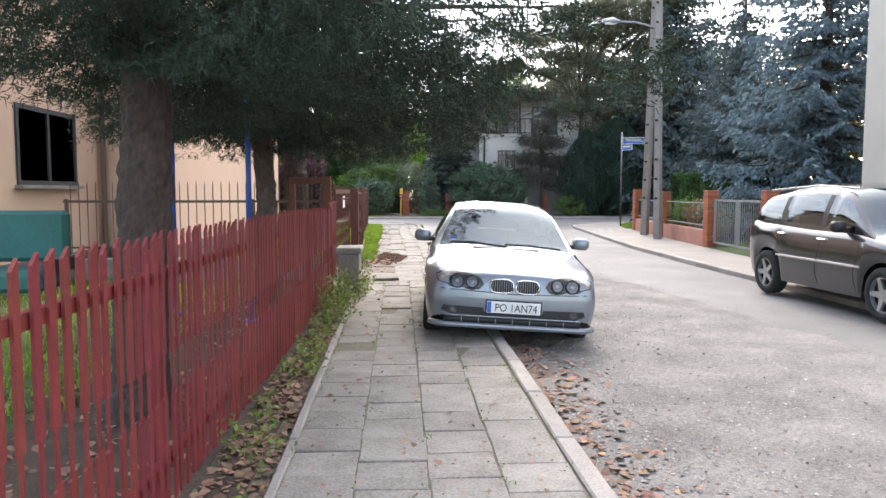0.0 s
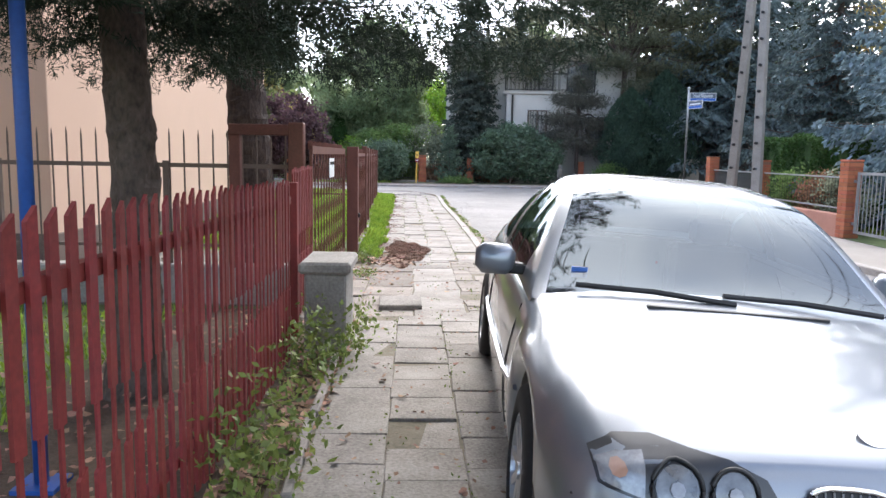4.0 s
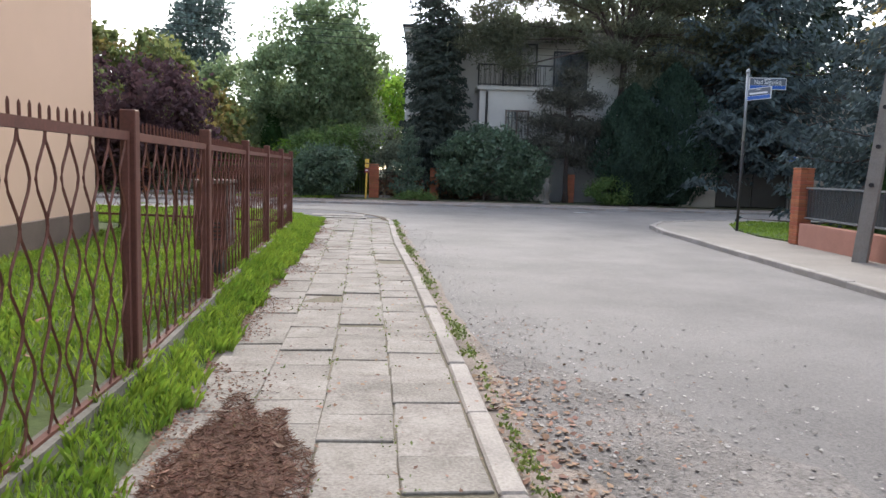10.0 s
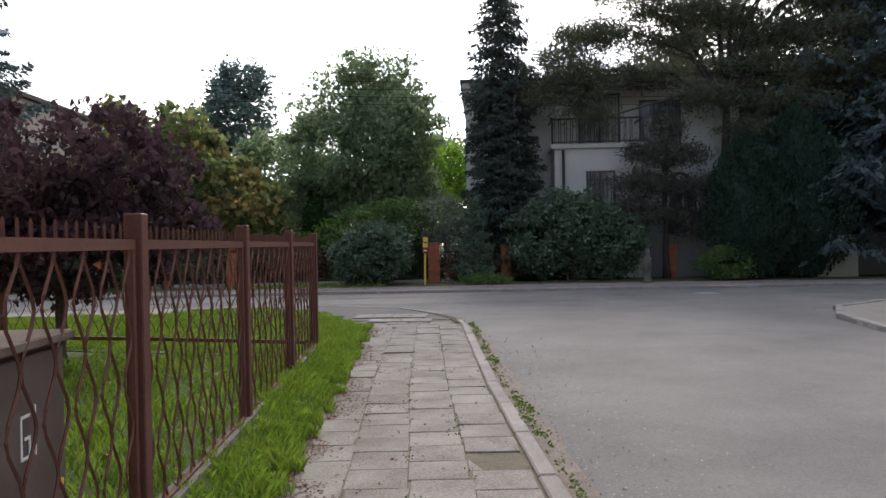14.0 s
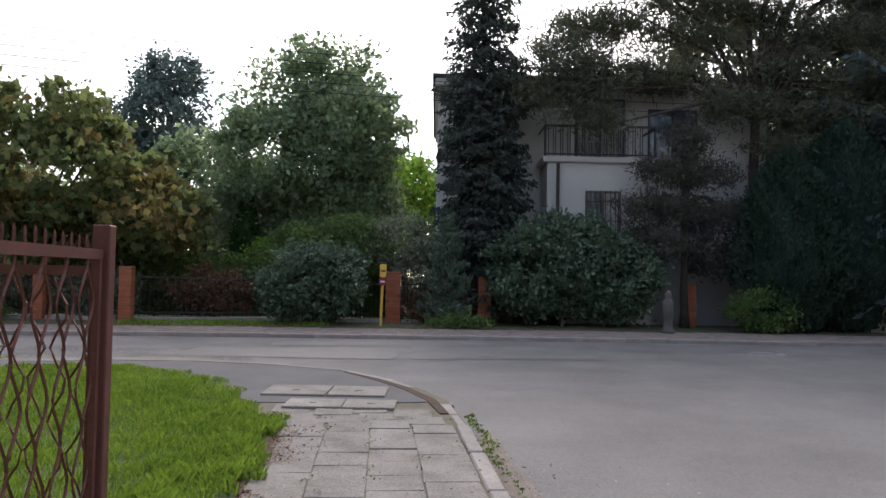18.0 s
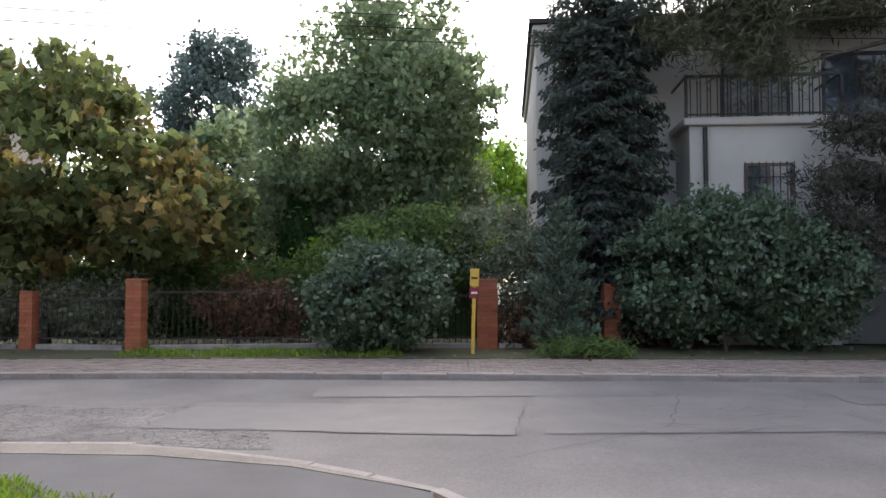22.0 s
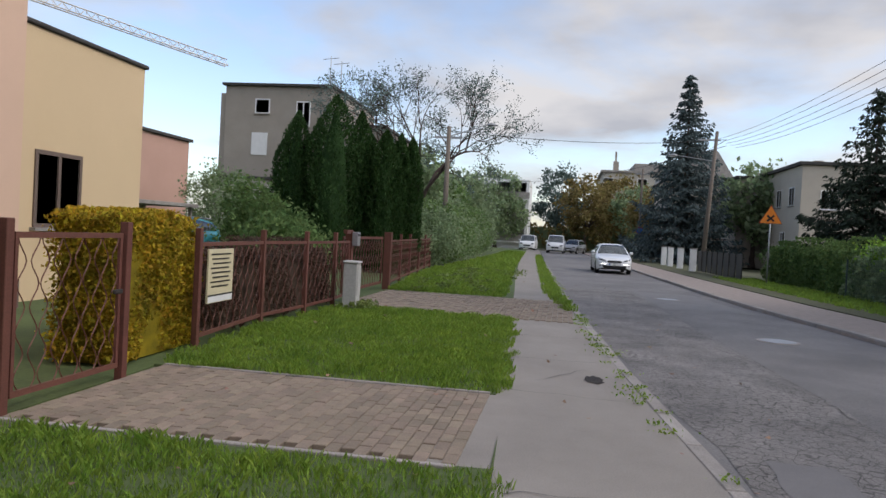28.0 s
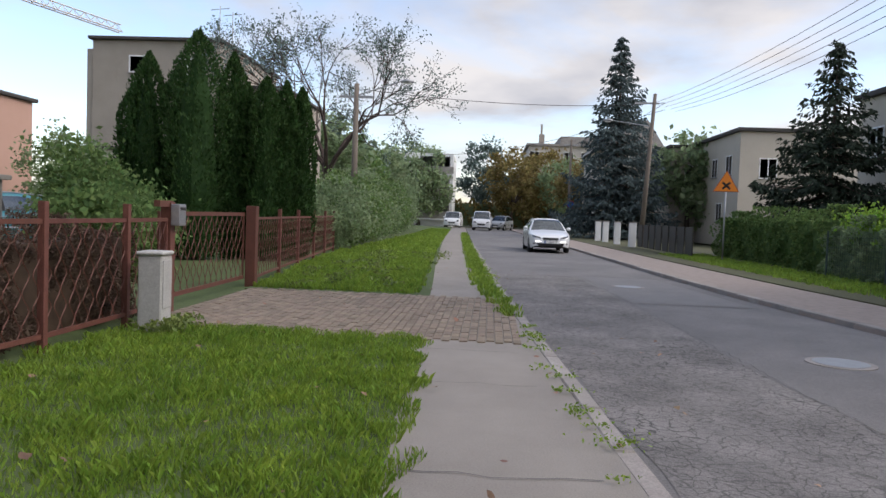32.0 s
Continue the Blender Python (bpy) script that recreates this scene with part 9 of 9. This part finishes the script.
strip = [(0.0, 15.2), *GRASS1[1:], (-0.5, 31.4), (-1.15, 31.4), *reversed(FENCE1[2:])]
grass("grass_strip_blades", strip, 4200, 0.08, "lush green grass strip along the lattice fence", 1, w=0.005, rise=bank_z)
cornerp = [(-0.55, 31.2), (-0.85, 32.0), (-1.15, 32.8), (-1.55, 33.65), (-2.25, 34.45), (-3.2, 34.95), (-4.4, 34.9), (-5.3, 34.15), (-6.6, 34.05), (-10.0, 33.87), (-9.95, 30.35), (-3.2, 28.7), (-1.0, 28.0)]
grass("corner_grass", cornerp, 2300, 0.062, "thick green grass at the street corner", 2, w=0.005)
vp = [(-12.3, 33.78), (-14.2, 33.66), (-18.95, 33.36), (-18.95, 30.1), (-17, 30.0), (-15.6, 29.9), (-13.3, 30.1), (-12.3, 30.2)]
grass("verge_grass", vp, 2700, 0.065, "mown green verge before the fence", 3, w=0.0045)
vp2 = [(-23.4, 32.85), (-30, 32.45), (-37, 32.1), (-37, 28.8), (-30, 29.3), (-23.4, 29.95)]
grass("verge_grass", vp2, 1300, 0.09, "green verge beyond the driveway", 4, w=0.009)
vp3 = [(-37, 32.1), (-57, 31.2), (-80, 30.3), (-80, 28.5), (-57, 29.0), (-37, 29.0)]
grass("verge_grass", vp3, 260, 0.13, "green verge under the hedge", 5, w=0.02)
kg = [(-21, 34.55), (-26, 34.12), (-50, 33.02), (-70, 32.2), (-70, 31.85), (-50, 32.67), (-26, 33.75), (-21, 34.3)]
grass("kerb_grass", kg, 700, 0.09, "dry grass strip between walk and kerb", 12, w=0.012)
M_DRIVE = mat("dirty_driveway", (0.15, 0.135, 0.115), (0.065, 0.056, 0.046), scale=2.2, fine=50, rough=0.95, bump=0.6, dist=0.008)
lawn = [(-0.66, 15.6), (-0.7, 19), (-0.95, 27.8), (-3.9, 28.6), (-3.9, 16.1), (-2.2, 15.9)]
sheet("driveway", [(-0.52, 12.0), (-0.52, 15.5), (-2.2, 15.85), (-3.8, 16.0), (-3.8, 12.0)][::-1], -0.008, M_DRIVE, "worn grey driveway behind the sliding gate", 0.06, "driveway")
grass("garden_lawn", lawn, 700, 0.09, "garden lawn behind the lattice fence", 6, w=0.009)
fv = [(-1.0, 43.3), (-1.0, 44.6), (-6.3, 44.4), (-6.3, 43.1)]
grass("far_verge_grass", fv, 500, 0.09, "thin grass on the far verge", 7, w=0.012)
fv2 = [(-15, 42.65), (-20, 42.45), (-28, 42.05), (-44, 41.5), (-44, 43.6), (-28, 44.0), (-15, 44.0)]
grass("far_verge_grass", fv2, 420, 0.1, "green verge along the mesh fence", 8, w=0.016)
rl = [(9.55, 27.9), (9.45, 29.2), (9.9, 31.3), (10.6, 32.9), (11.4, 34.0), (17, 34.1), (17, 27.9)]
sheet("corner_turf", rl, 0.012, M_TURF, "small lawn at the pavement corner", 0.06)
grass("corner_lawn", rl, 560, 0.07, "small lawn behind the street sign", 9, w=0.012)
rl2 = [(9.2, 12), (9.4, 18), (10.2, 28), (12, 28), (12, 12)]
grass("garden_lawn", rl2, 260, 0.08, "lawn behind the low wall", 10, w=0.012)
bg = [(-1.7, 1), (-1.5, 12), (-4.9, 12), (-4.9, 1)]
grass("shaded_lawn", bg, 330, 0.07, "thin shaded lawn under the spruces", 11, w=0.008)


# ---- fallen leaves, weeds ----
def litter(name, pts, size, label, seed, material=None, z=0.0, cat="fallen leaves", slim=0.0):
    rng = np.random.default_rng(seed)
    c = np.asarray(pts, float)
    n = len(c)
    d = np.stack([np.cos(a := rng.uniform(0, 6.283, n)), np.sin(a), rng.normal(size=n) * 0.15], 1)
    s = np.stack([-np.sin(a), np.cos(a), rng.normal(size=n) * 0.3], 1)
    L = size * rng.uniform(0.5, 1.3, (n, 1))
    W = L * (slim or rng.uniform(0.5, 0.9, (n, 1)))
    cc = np.concatenate([c, np.full((n, 1), z)], 1) if c.shape[1] == 2 else c
    V = np.empty((n, 6, 3))
    up = np.array([0, 0, 1.0])
    curl = rng.uniform(0.05, 0.35, (n, 1)) * L
    V[:, 0] = cc - d * L * 0.5 + up * curl
    V[:, 1] = cc - d * L * 0.12 + s * W * 0.5 + up * curl * 0.5
    V[:, 2] = cc + d * L * 0.2 + s * W * 0.38 + up * curl * 0.4
    V[:, 3] = cc + d * L * 0.55 + up * curl * 0.9
    V[:, 4] = cc + d * L * 0.2 - s * W * 0.38 + up * 0.004
    V[:, 5] = cc - d * L * 0.12 - s * W * 0.5 + up * 0.004
    me = bpy.data.meshes.new(name)
    me.vertices.add(n * 6)
    me.vertices.foreach_set("co", V.reshape(-1))
    me.loops.add(n * 6)
    me.loops.foreach_set("vertex_index", np.arange(n * 6, dtype=np.int32))
    me.polygons.add(n)
    me.polygons.foreach_set("loop_start", np.arange(0, n * 6, 6, dtype=np.int32))
    me.polygons.foreach_set("loop_total", np.full(n, 6, dtype=np.int32))
    me.update(calc_edges=True)
    me.materials.append(material or M_LITTER)
    return tagged(new(name, me), label, cat, kind="stuff")


rl_ = np.random.default_rng(5)
n = 1700
yy = rl_.uniform(-1, 16, n)
litter("kerb_leaves", np.stack([np.array([lerp_line(KERB1, v, 1) for v in yy]) + 0.03 + np.abs(rl_.normal(size=n)) * 0.2, yy], 1), 0.062, "dry brown leaves heaped against the kerb", 1, z=ROAD_Z + 0.008)
n = 1900
litter("soil_leaves", np.stack([rl_.uniform(-0.33, 0.03, n), rl_.uniform(0.5, 11.4, n)], 1), 0.062, "dry brown leaves on the soil strip", 2, z=-0.004)
n = 1500
litter("pavement_leaves", np.stack([rl_.uniform(0.0, 1.5, n), rl_.uniform(1, 30, n)], 1), 0.026, "scattered bits of dry leaf on the slabs", 3, z=0.006)
n = 200
litter("patch_leaves", np.stack([rl_.normal(0.0, 0.26, n) - 0.1, rl_.normal(14.3, 0.8, n)], 1), 0.06, "dry leaves on a bare brown patch", 4, z=0.012)
n = 1500
yy = rl_.uniform(0, 20, n)
litter("road_leaves", np.stack([1.65 + np.abs(rl_.normal(size=n)) * 0.6, yy], 1), 0.024, "leaf scraps on the asphalt", 5, z=ROAD_Z + 0.008)
n = 260
litter("lawn_leaves", np.stack([rl_.uniform(-4, -0.6, n), rl_.uniform(1, 28, n)], 1), 0.08, "fallen leaves on garden lawn", 6, z=0.03)
n = 1300
litter("garden_leaves", np.stack([-0.4 - np.abs(rl_.normal(size=n)) * 0.9, rl_.uniform(-1, 11.7, n)], 1), 0.055, "dry leaves on the garden soil", 24, z=0.012)
n = 420
litter("driveway_leaves", np.stack([rl_.uniform(-3.5, -0.55, n), 15.9 - np.abs(rl_.normal(size=n)) * 1.2], 1), 0.05, "dry leaves on the driveway", 25, z=0.004)
n = 220
litter("far_leaves", np.stack([rl_.uniform(-14, 8, n), rl_.uniform(42.3, 44.5, n)], 1), 0.08, "fallen leaves on the far verge", 7, z=0.03)
n = 160
litter("walk_leaves", np.stack([rl_.uniform(-30, -5, n), rl_.uniform(30.5, 36.2, n)], 1), 0.06, "sparse yellow leaves on walk and verge", 8, z=0.03)
M_NEEDLE = mat("brown_needles", (0.20, 0.105, 0.07), (0.10, 0.052, 0.036), rough=0.95, bump=0, vary=0.3, island=True)
# a flat heap of brown needles and earth at the edge of the slabs
M_NEEDLE_BED = mat("needle_bed", (0.16, 0.086, 0.06), (0.075, 0.041, 0.03), scale=5, fine=70, rough=1.0, bump=1.0, bump_scale=90, dist=0.015)
mv, mf = [(0.33, 15.85, 0.018)], []
for ring in (0.35, 0.6, 0.8, 1.0):
    for k in range(36):
        a = math.tau * k / 36
        rad = ring * (1 + (0.14 * math.sin(3 * a + 1) + 0.10 * math.sin(7 * a) + 0.07 * math.sin(13 * a + 2)) * ring)
        mv.append((0.33 + 0.06 * math.sin(2 * a) * ring + 0.26 * rad * math.cos(a), 15.85 + 1.2 * rad * math.sin(a), 0.014 * (1 - ring ** 2) + 0.004 + rl_.uniform(-0.003, 0.004) if ring < 1 else -0.02))
for k in range(36):
    mf.append((0, 1 + k, 1 + (k + 1) % 36))
    for q in range(3):
        mf.append((1 + 36 * q + k, 37 + 36 * q + k, 37 + 36 * q + (k + 1) % 36, 1 + 36 * q + (k + 1) % 36))
tagged(raw("needle_heap", mv, mf, M_NEEDLE_BED, smooth=True), "flat heap of brown needles and earth", "litter", kind="stuff")
n = 11000
a = rl_.uniform(0, math.tau, n)
q = np.sqrt(rl_.uniform(0, 1.25, n)) * (1 + 0.14 * np.sin(3 * a + 1) + 0.10 * np.sin(7 * a))
litter("needle_patch", np.stack([0.33 + 0.27 * q * np.cos(a), 15.85 + 1.22 * q * np.sin(a), 0.006 + 0.013 * np.clip(1 - q * q, 0, 1)], 1), 0.055, "brown needles spilled on the slabs", 9, M_NEEDLE, cat="litter", slim=0.07)
n = 90
litter("heap_leaves", np.stack([rl_.uniform(-0.35, 0.5, n), rl_.normal(15.0, 0.35, n)], 1), 0.085, "large dry leaves beside the gate post", 23, z=0.025)


def weeds(name, pts, h, label, seed, leaf=0.05, per=26, material=None, wide=0.07):
    rng = np.random.default_rng(seed)
    c = []
    for x, y, s in pts:
        k = int(per * s)
        r = rng.normal(size=(k, 3)) * np.array([wide, wide * 1.4, 0]) * s
        z = rng.uniform(0.01, h, k) * s
        c.append(np.stack([x + r[:, 0], y + r[:, 1], z], 1))
    ob = leaves(name, np.concatenate(c), leaf, material or M_WEED, None, rng, aspect=0.5)
    return tagged(ob, label, "weeds", kind="stuff")


weeds("joint_moss", [(lerp_line(KERB1, y, 1) - 0.135 - 0.376 * random.randrange(0, 5) + random.gauss(0, 0.008), y, random.uniform(0.25, 0.7)) for y in [random.uniform(2, 31.5) for _ in range(420)]], 0.016, "moss and small weeds in the slab joints", 17, leaf=0.02, per=16)
ye = rl_.uniform(14.9, 31.0, 9000)
litter("edge_soil", np.stack([np.array([lerp_line(GRASS1, v, 1) for v in ye]) + np.abs(rl_.normal(size=9000)) * 0.10 * (1.2 + np.sin(ye * 2.3) + np.sin(ye * 5.1)), ye], 1), 0.02, "brown earth and plant bits spilled on the slabs", 18, M_NEEDLE, z=0.003, cat="litter")
pts = [(lerp_line(KERB1, y, 1) + random.uniform(0.02, 0.10), y, random.uniform(0.5, 1.0) * (0.6 + 0.4 * math.sin(y * 2.1))) for y in [random.uniform(12, 31.5) for _ in range(420)]]
weeds("kerb_weeds", [(x, y, abs(s)) for x, y, s in pts], 0.045, "green weeds growing out of the kerb joint", 11, leaf=0.03, per=20, wide=0.035)
weeds("fence_weeds", [(random.uniform(-0.28, -0.02), random.uniform(7.8, 10.3), random.uniform(0.8, 1.9)) for _ in range(36)] + [(random.uniform(0.0, 0.14), random.uniform(9.6, 11.4), random.uniform(0.7, 1.3)) for _ in range(14)] + [(random.uniform(-0.28, -0.02), random.uniform(2.5, 8), random.uniform(0.4, 0.9)) for _ in range(40)], 0.27, "tall yellow green weeds by the fence and pier", 12, leaf=0.05, per=26)
weeds("gate_weeds", [(random.uniform(-0.42, -0.15), random.uniform(14.6, 15.7), random.uniform(0.5, 1.4)) for _ in range(20)] + [(random.uniform(-0.25, 0.0), random.uniform(13.55, 13.85), 0.7) for _ in range(12)], 0.12, "green weeds at the gate post foot", 13, leaf=0.035, per=26)
weeds("street_weeds", [(x, lerp_line(KERB2, x, 0) + random.uniform(-0.26, -0.06), random.uniform(0.6, 1.5)) for x in [random.uniform(-40, -4) for _ in range(70)]] + [(x, lerp_line(KERB2, x, 0) + random.choice([-0.24, -0.12]), random.uniform(1.2, 2.0)) for x in (-12.6, -13.9, -15.2, -15.6, -16.6, -17.4, -18.4, -19.3, -9.4, -8.1, -24.5, -25.6, -26.3, -27.4, -28.6, -30, -32, -34)], 0.04, "grass tufts along the low kerb", 14, leaf=0.036, per=26, material=M_BLADE, wide=0.035)
weeds("verge_weeds", [(random.uniform(-36, -23.5), random.uniform(30.0, 32.6), random.uniform(0.8, 1.5)) for _ in range(60)], 0.12, "broad leaved weeds on the verge", 15, leaf=0.09)
weeds("cabinet_weeds", [(-18.6 + random.uniform(-0.35, 0.3), 30.5 + random.uniform(-0.1, 0.2), 1.2) for _ in range(18)], 0.12, "weeds round the meter cabinet", 16, leaf=0.07)


# ---- road surface: patches, cracks, covers ----
def ragged(poly, n=8, amp=0.06, seed=0):
    rng = random.Random(seed)
    out = []
    for p, q in zip(poly, poly[1:] + poly[:1]):
        for k in range(n):
            w = k / n
            out.append((p[0] + (q[0] - p[0]) * w + rng.uniform(-amp, amp), p[1] + (q[1] - p[1]) * w + rng.uniform(-amp, amp)))
    return out


def flat_poly(name, poly, z, material, label):
    bm = bmesh.new()
    vs = [bm.verts.new((x, y, z)) for x, y in poly]
    f = bm.faces.new(vs)
    if f.normal.z < 0:
        f.normal_flip()
    bmesh.ops.triangulate(bm, faces=bm.faces)
    for fc in bm.faces:
        fc.normal_update()
        if fc.normal.z < 0:
            fc.normal_flip()
    return tagged(part(name, bm, material), label, "road surface", kind="structure")


flat_poly("worn_asphalt", ragged([(1.70, -4), (5.6, -4), (5.2, 6), (4.5, 12.0), (3.2, 16.0), (1.56, 19.5)], 9, 0.12, 1), ROAD_Z + 0.004, M_WORN, "coarse worn asphalt beside the kerb")
flat_poly("worn_asphalt", ragged([(-30, 34.15), (-30, 36.4), (-14.3, 37.0), (-7.4, 37.25), (-7.2, 38.6), (-2.5, 38.4), (-1.6, 36.35), (-3.7, 36.25), (-5.2, 35.95), (-10.3, 35.5), (-20, 34.7)][::-1], 8, 0.10, 2), ROAD_Z + 0.004, M_ASPHALT_OLD, "coarse crazed asphalt along the low kerb")
for i, pl in enumerate(([(-3.2, 37.2), (0.6, 36.9), (0.8, 38.6), (-3.0, 38.8)], [(0.9, 37.0), (4.4, 37.2), (4.2, 39.4), (1.0, 39.3)], [(-1.8, 39.2), (2.6, 39.4), (2.6, 40.2), (-1.9, 40.1)], [(-11.4, 37.06), (-7.5, 37.25), (-7.2, 38.7), (-11.2, 39.6)], [(-11.2, 35.75), (-9.8, 35.7), (-9.7, 36.25), (-11.2, 36.25)], [(4.8, 38.8), (8.5, 38.9), (8.4, 40.0), (4.9, 39.9)], [(-30, 36.5), (-24.2, 36.7), (-24.2, 38.9), (-30, 38.3)])):
    flat_poly("road_patch", ragged(pl, 5, 0.03, 10 + i), ROAD_Z + 0.008, M_PATCH, "smooth rectangular asphalt repair patch")


M_EDGEDIRT = mat("gravelly_dirt", (0.30, 0.25, 0.21), (0.13, 0.105, 0.085), scale=2.0, fine=45, rough=1.0, bump=1.0, bump_scale=60, dist=0.012)
flat_poly("kerb_dirt", ragged([(lerp_line(KERB1, y, 1) - 0.02, y) for y in range(9, 32, 2)] + [(lerp_line(KERB1, y, 1) + (0.62 if y < 17 else 0.24), y) for y in range(31, 8, -2)], 5, 0.05, 31), ROAD_Z + 0.006, M_EDGEDIRT, "gravelly dirt gathered along the kerb")


def crack(pts, w=0.012, seed=0, z=ROAD_Z + 0.012):
    rng = random.Random(seed)
    line = []
    for p, q in zip(pts, pts[1:]):
        k = max(2, int(math.dist(p, q) / 0.15))
        for i in range(k):
            u = i / k
            line.append((p[0] + (q[0] - p[0]) * u + rng.uniform(-0.035, 0.035), p[1] + (q[1] - p[1]) * u + rng.uniform(-0.035, 0.035)))
    V, Fc = [], []
    for i, (x, y) in enumerate(line):
        nx, ny = line[min(i + 1, len(line) - 1)][0] - line[max(i - 1, 0)][0], line[min(i + 1, len(line) - 1)][1] - line[max(i - 1, 0)][1]
        d = math.hypot(nx, ny) + 1e-9
        ww = w * rng.uniform(0.4, 1.2)
        V += [(x - ny / d * ww, y + nx / d * ww, z), (x + ny / d * ww, y - nx / d * ww, z)]
        if i:
            b = 2 * i
            Fc.append((b - 2, b - 1, b + 1, b))
    return V, Fc


def cracks(name, lines, label, w=0.012, z=ROAD_Z + 0.012):
    V, Fc = [], []
    for i, l in enumerate(lines):
        v, f = crack(l, w, i, z)
        b = len(V)
        V += v
        Fc += [tuple(k + b for k in q) for q in f]
    return tagged(raw(name, V, Fc, M_CRACK), label, "road surface", kind="stuff")


rc = random.Random(4)
lines = [[(-30, 36.4), (-14.3, 37.0), (-11.4, 37.06), (-7.45, 37.23), (-7.2, 38.65), (-2, 38.45)], [(-11.4, 37.06), (-11.2, 39.6)], [(-3.2, 37.2), (0.6, 36.9), (0.8, 38.6)], [(1.0, 36.9), (4.5, 37.2)], [(-9.5, 38.6), (-4.2, 38.9)], [(2.0, 33.5), (4, 34.6), (7, 35.2)], [(0.5, 36.0), (2.2, 37.4), (3.0, 39.8)], [(6, 36.5), (9, 38.5)], [(-40, 35.2), (-30, 35.8), (-24, 36.2)]]
for _ in range(46):
    x, y = rc.uniform(-13, -3), rc.uniform(36.4, 37.7)
    lines.append([(x, y), (x + rc.uniform(-0.5, 0.5), y + rc.uniform(-0.4, 0.4)), (x + rc.uniform(-0.7, 0.7), y + rc.uniform(-0.5, 0.5))])
for _ in range(26):
    x, y = rc.uniform(2.0, 5.5), rc.uniform(36.8, 38.6)
    lines.append([(x, y), (x + rc.uniform(-0.5, 0.5), y + rc.uniform(-0.3, 0.3)), (x + rc.uniform(-0.7, 0.7), y + rc.uniform(-0.4, 0.4))])
cracks("road_cracks", lines, "dark cracks and patch seams in the asphalt", 0.006)
wl = [[(x, lerp_line(WALK2_S, x, 0) + 0.05), (x + rc.uniform(-0.2, 0.2), lerp_line(KERB2, x, 0) - 0.2)] for x in (-5.6, -7.6, -9.7, -12.6, -14.6, -16.8, -18.3, -24.5, -27, -30)]
wl += [[(-7.0, 34.3), (-8.4, 34.9), (-8.9, 35.3)], [(-13.2, 34.0), (-14.2, 34.6)], [(-9.0, 34.6), (-9.6, 35.1)]]
cracks("walk_cracks", wl, "cracks and joints across the concrete pavement", 0.005, -0.004)
for i, (x, y, rx, ry) in enumerate(((-6.65, 38.3, 0.42, 0.16), (-13.5, 34.6, 0.24, 0.12), (-7.25, 35.08, 0.17, 0.06), (-9.0, 34.75, 0.08, 0.05))):
    a = [k * 6.283 / 18 for k in range(18)]
    rr = random.Random(i)
    zz = ROAD_Z + 0.012 if y > 36 else -0.006
    flat_poly("pothole", [(x + rx * math.cos(k) * rr.uniform(0.7, 1.15), y + ry * math.sin(k) * rr.uniform(0.7, 1.15)) for k in a], zz, M_HOLE, "small ragged pothole")
for x, y in ((-19.0, 37.95), (8.0, 38.6), (-27.5, 37.2)):
    t = empty("manhole_cover", pose(x, y, ROAD_Z), "round iron manhole cover in a pale collar", "manhole cover", "manhole covers")
    part("collar", tubes(([(0, 0, -0.05), (0, 0, 0.010)], 0.36), seg=28), M_KERB, t)
    part("cover", tubes(([(0, 0, -0.05), (0, 0, 0.016)], 0.29), seg=28), M_STEEL, t)


# loose pale grit along the road's edge, leaf scraps on the slabs
rg_ = np.random.default_rng(77)
M_GRIT = mat("pale_grit", (0.34, 0.32, 0.30), (0.15, 0.14, 0.13), scale=8, fine=40, rough=0.95, bump=0, vary=0.5, island=True)
n = 6500
yg = rg_.uniform(0.5, 30, n)
litter("road_grit", np.stack([np.array([lerp_line(KERB1, v, 1) for v in yg]) + 0.12 + np.abs(rg_.normal(size=n)) * np.where(yg < 10, 1.5, 0.5), yg], 1), 0.017, "loose pale grit on worn asphalt", 21, M_GRIT, z=ROAD_Z + 0.007, cat="grit")
n = 1500
yg = rg_.uniform(9.5, 18, n)
litter("gutter_leaves", np.stack([np.array([lerp_line(KERB1, v, 1) for v in yg]) + 0.05 + np.abs(rg_.normal(size=n)) * 0.34, yg], 1), 0.042, "pale broken leaves in the gutter", 26, z=ROAD_Z + 0.01)
n = 5000
yg = rg_.uniform(3, 20, n)
litter("road_gravel", np.stack([1.7 + np.abs(rg_.normal(size=n)) * 1.1, yg], 1), 0.026, "loose stones on the coarse asphalt", 27, M_GRIT, z=ROAD_Z + 0.006, cat="gravel")
n = 130
litter("slab_leaves", np.stack([rg_.uniform(0.1, 1.4, n), rg_.uniform(1, 14, n)], 1), 0.05, "single dry leaves on the paving slabs", 22, z=0.008)
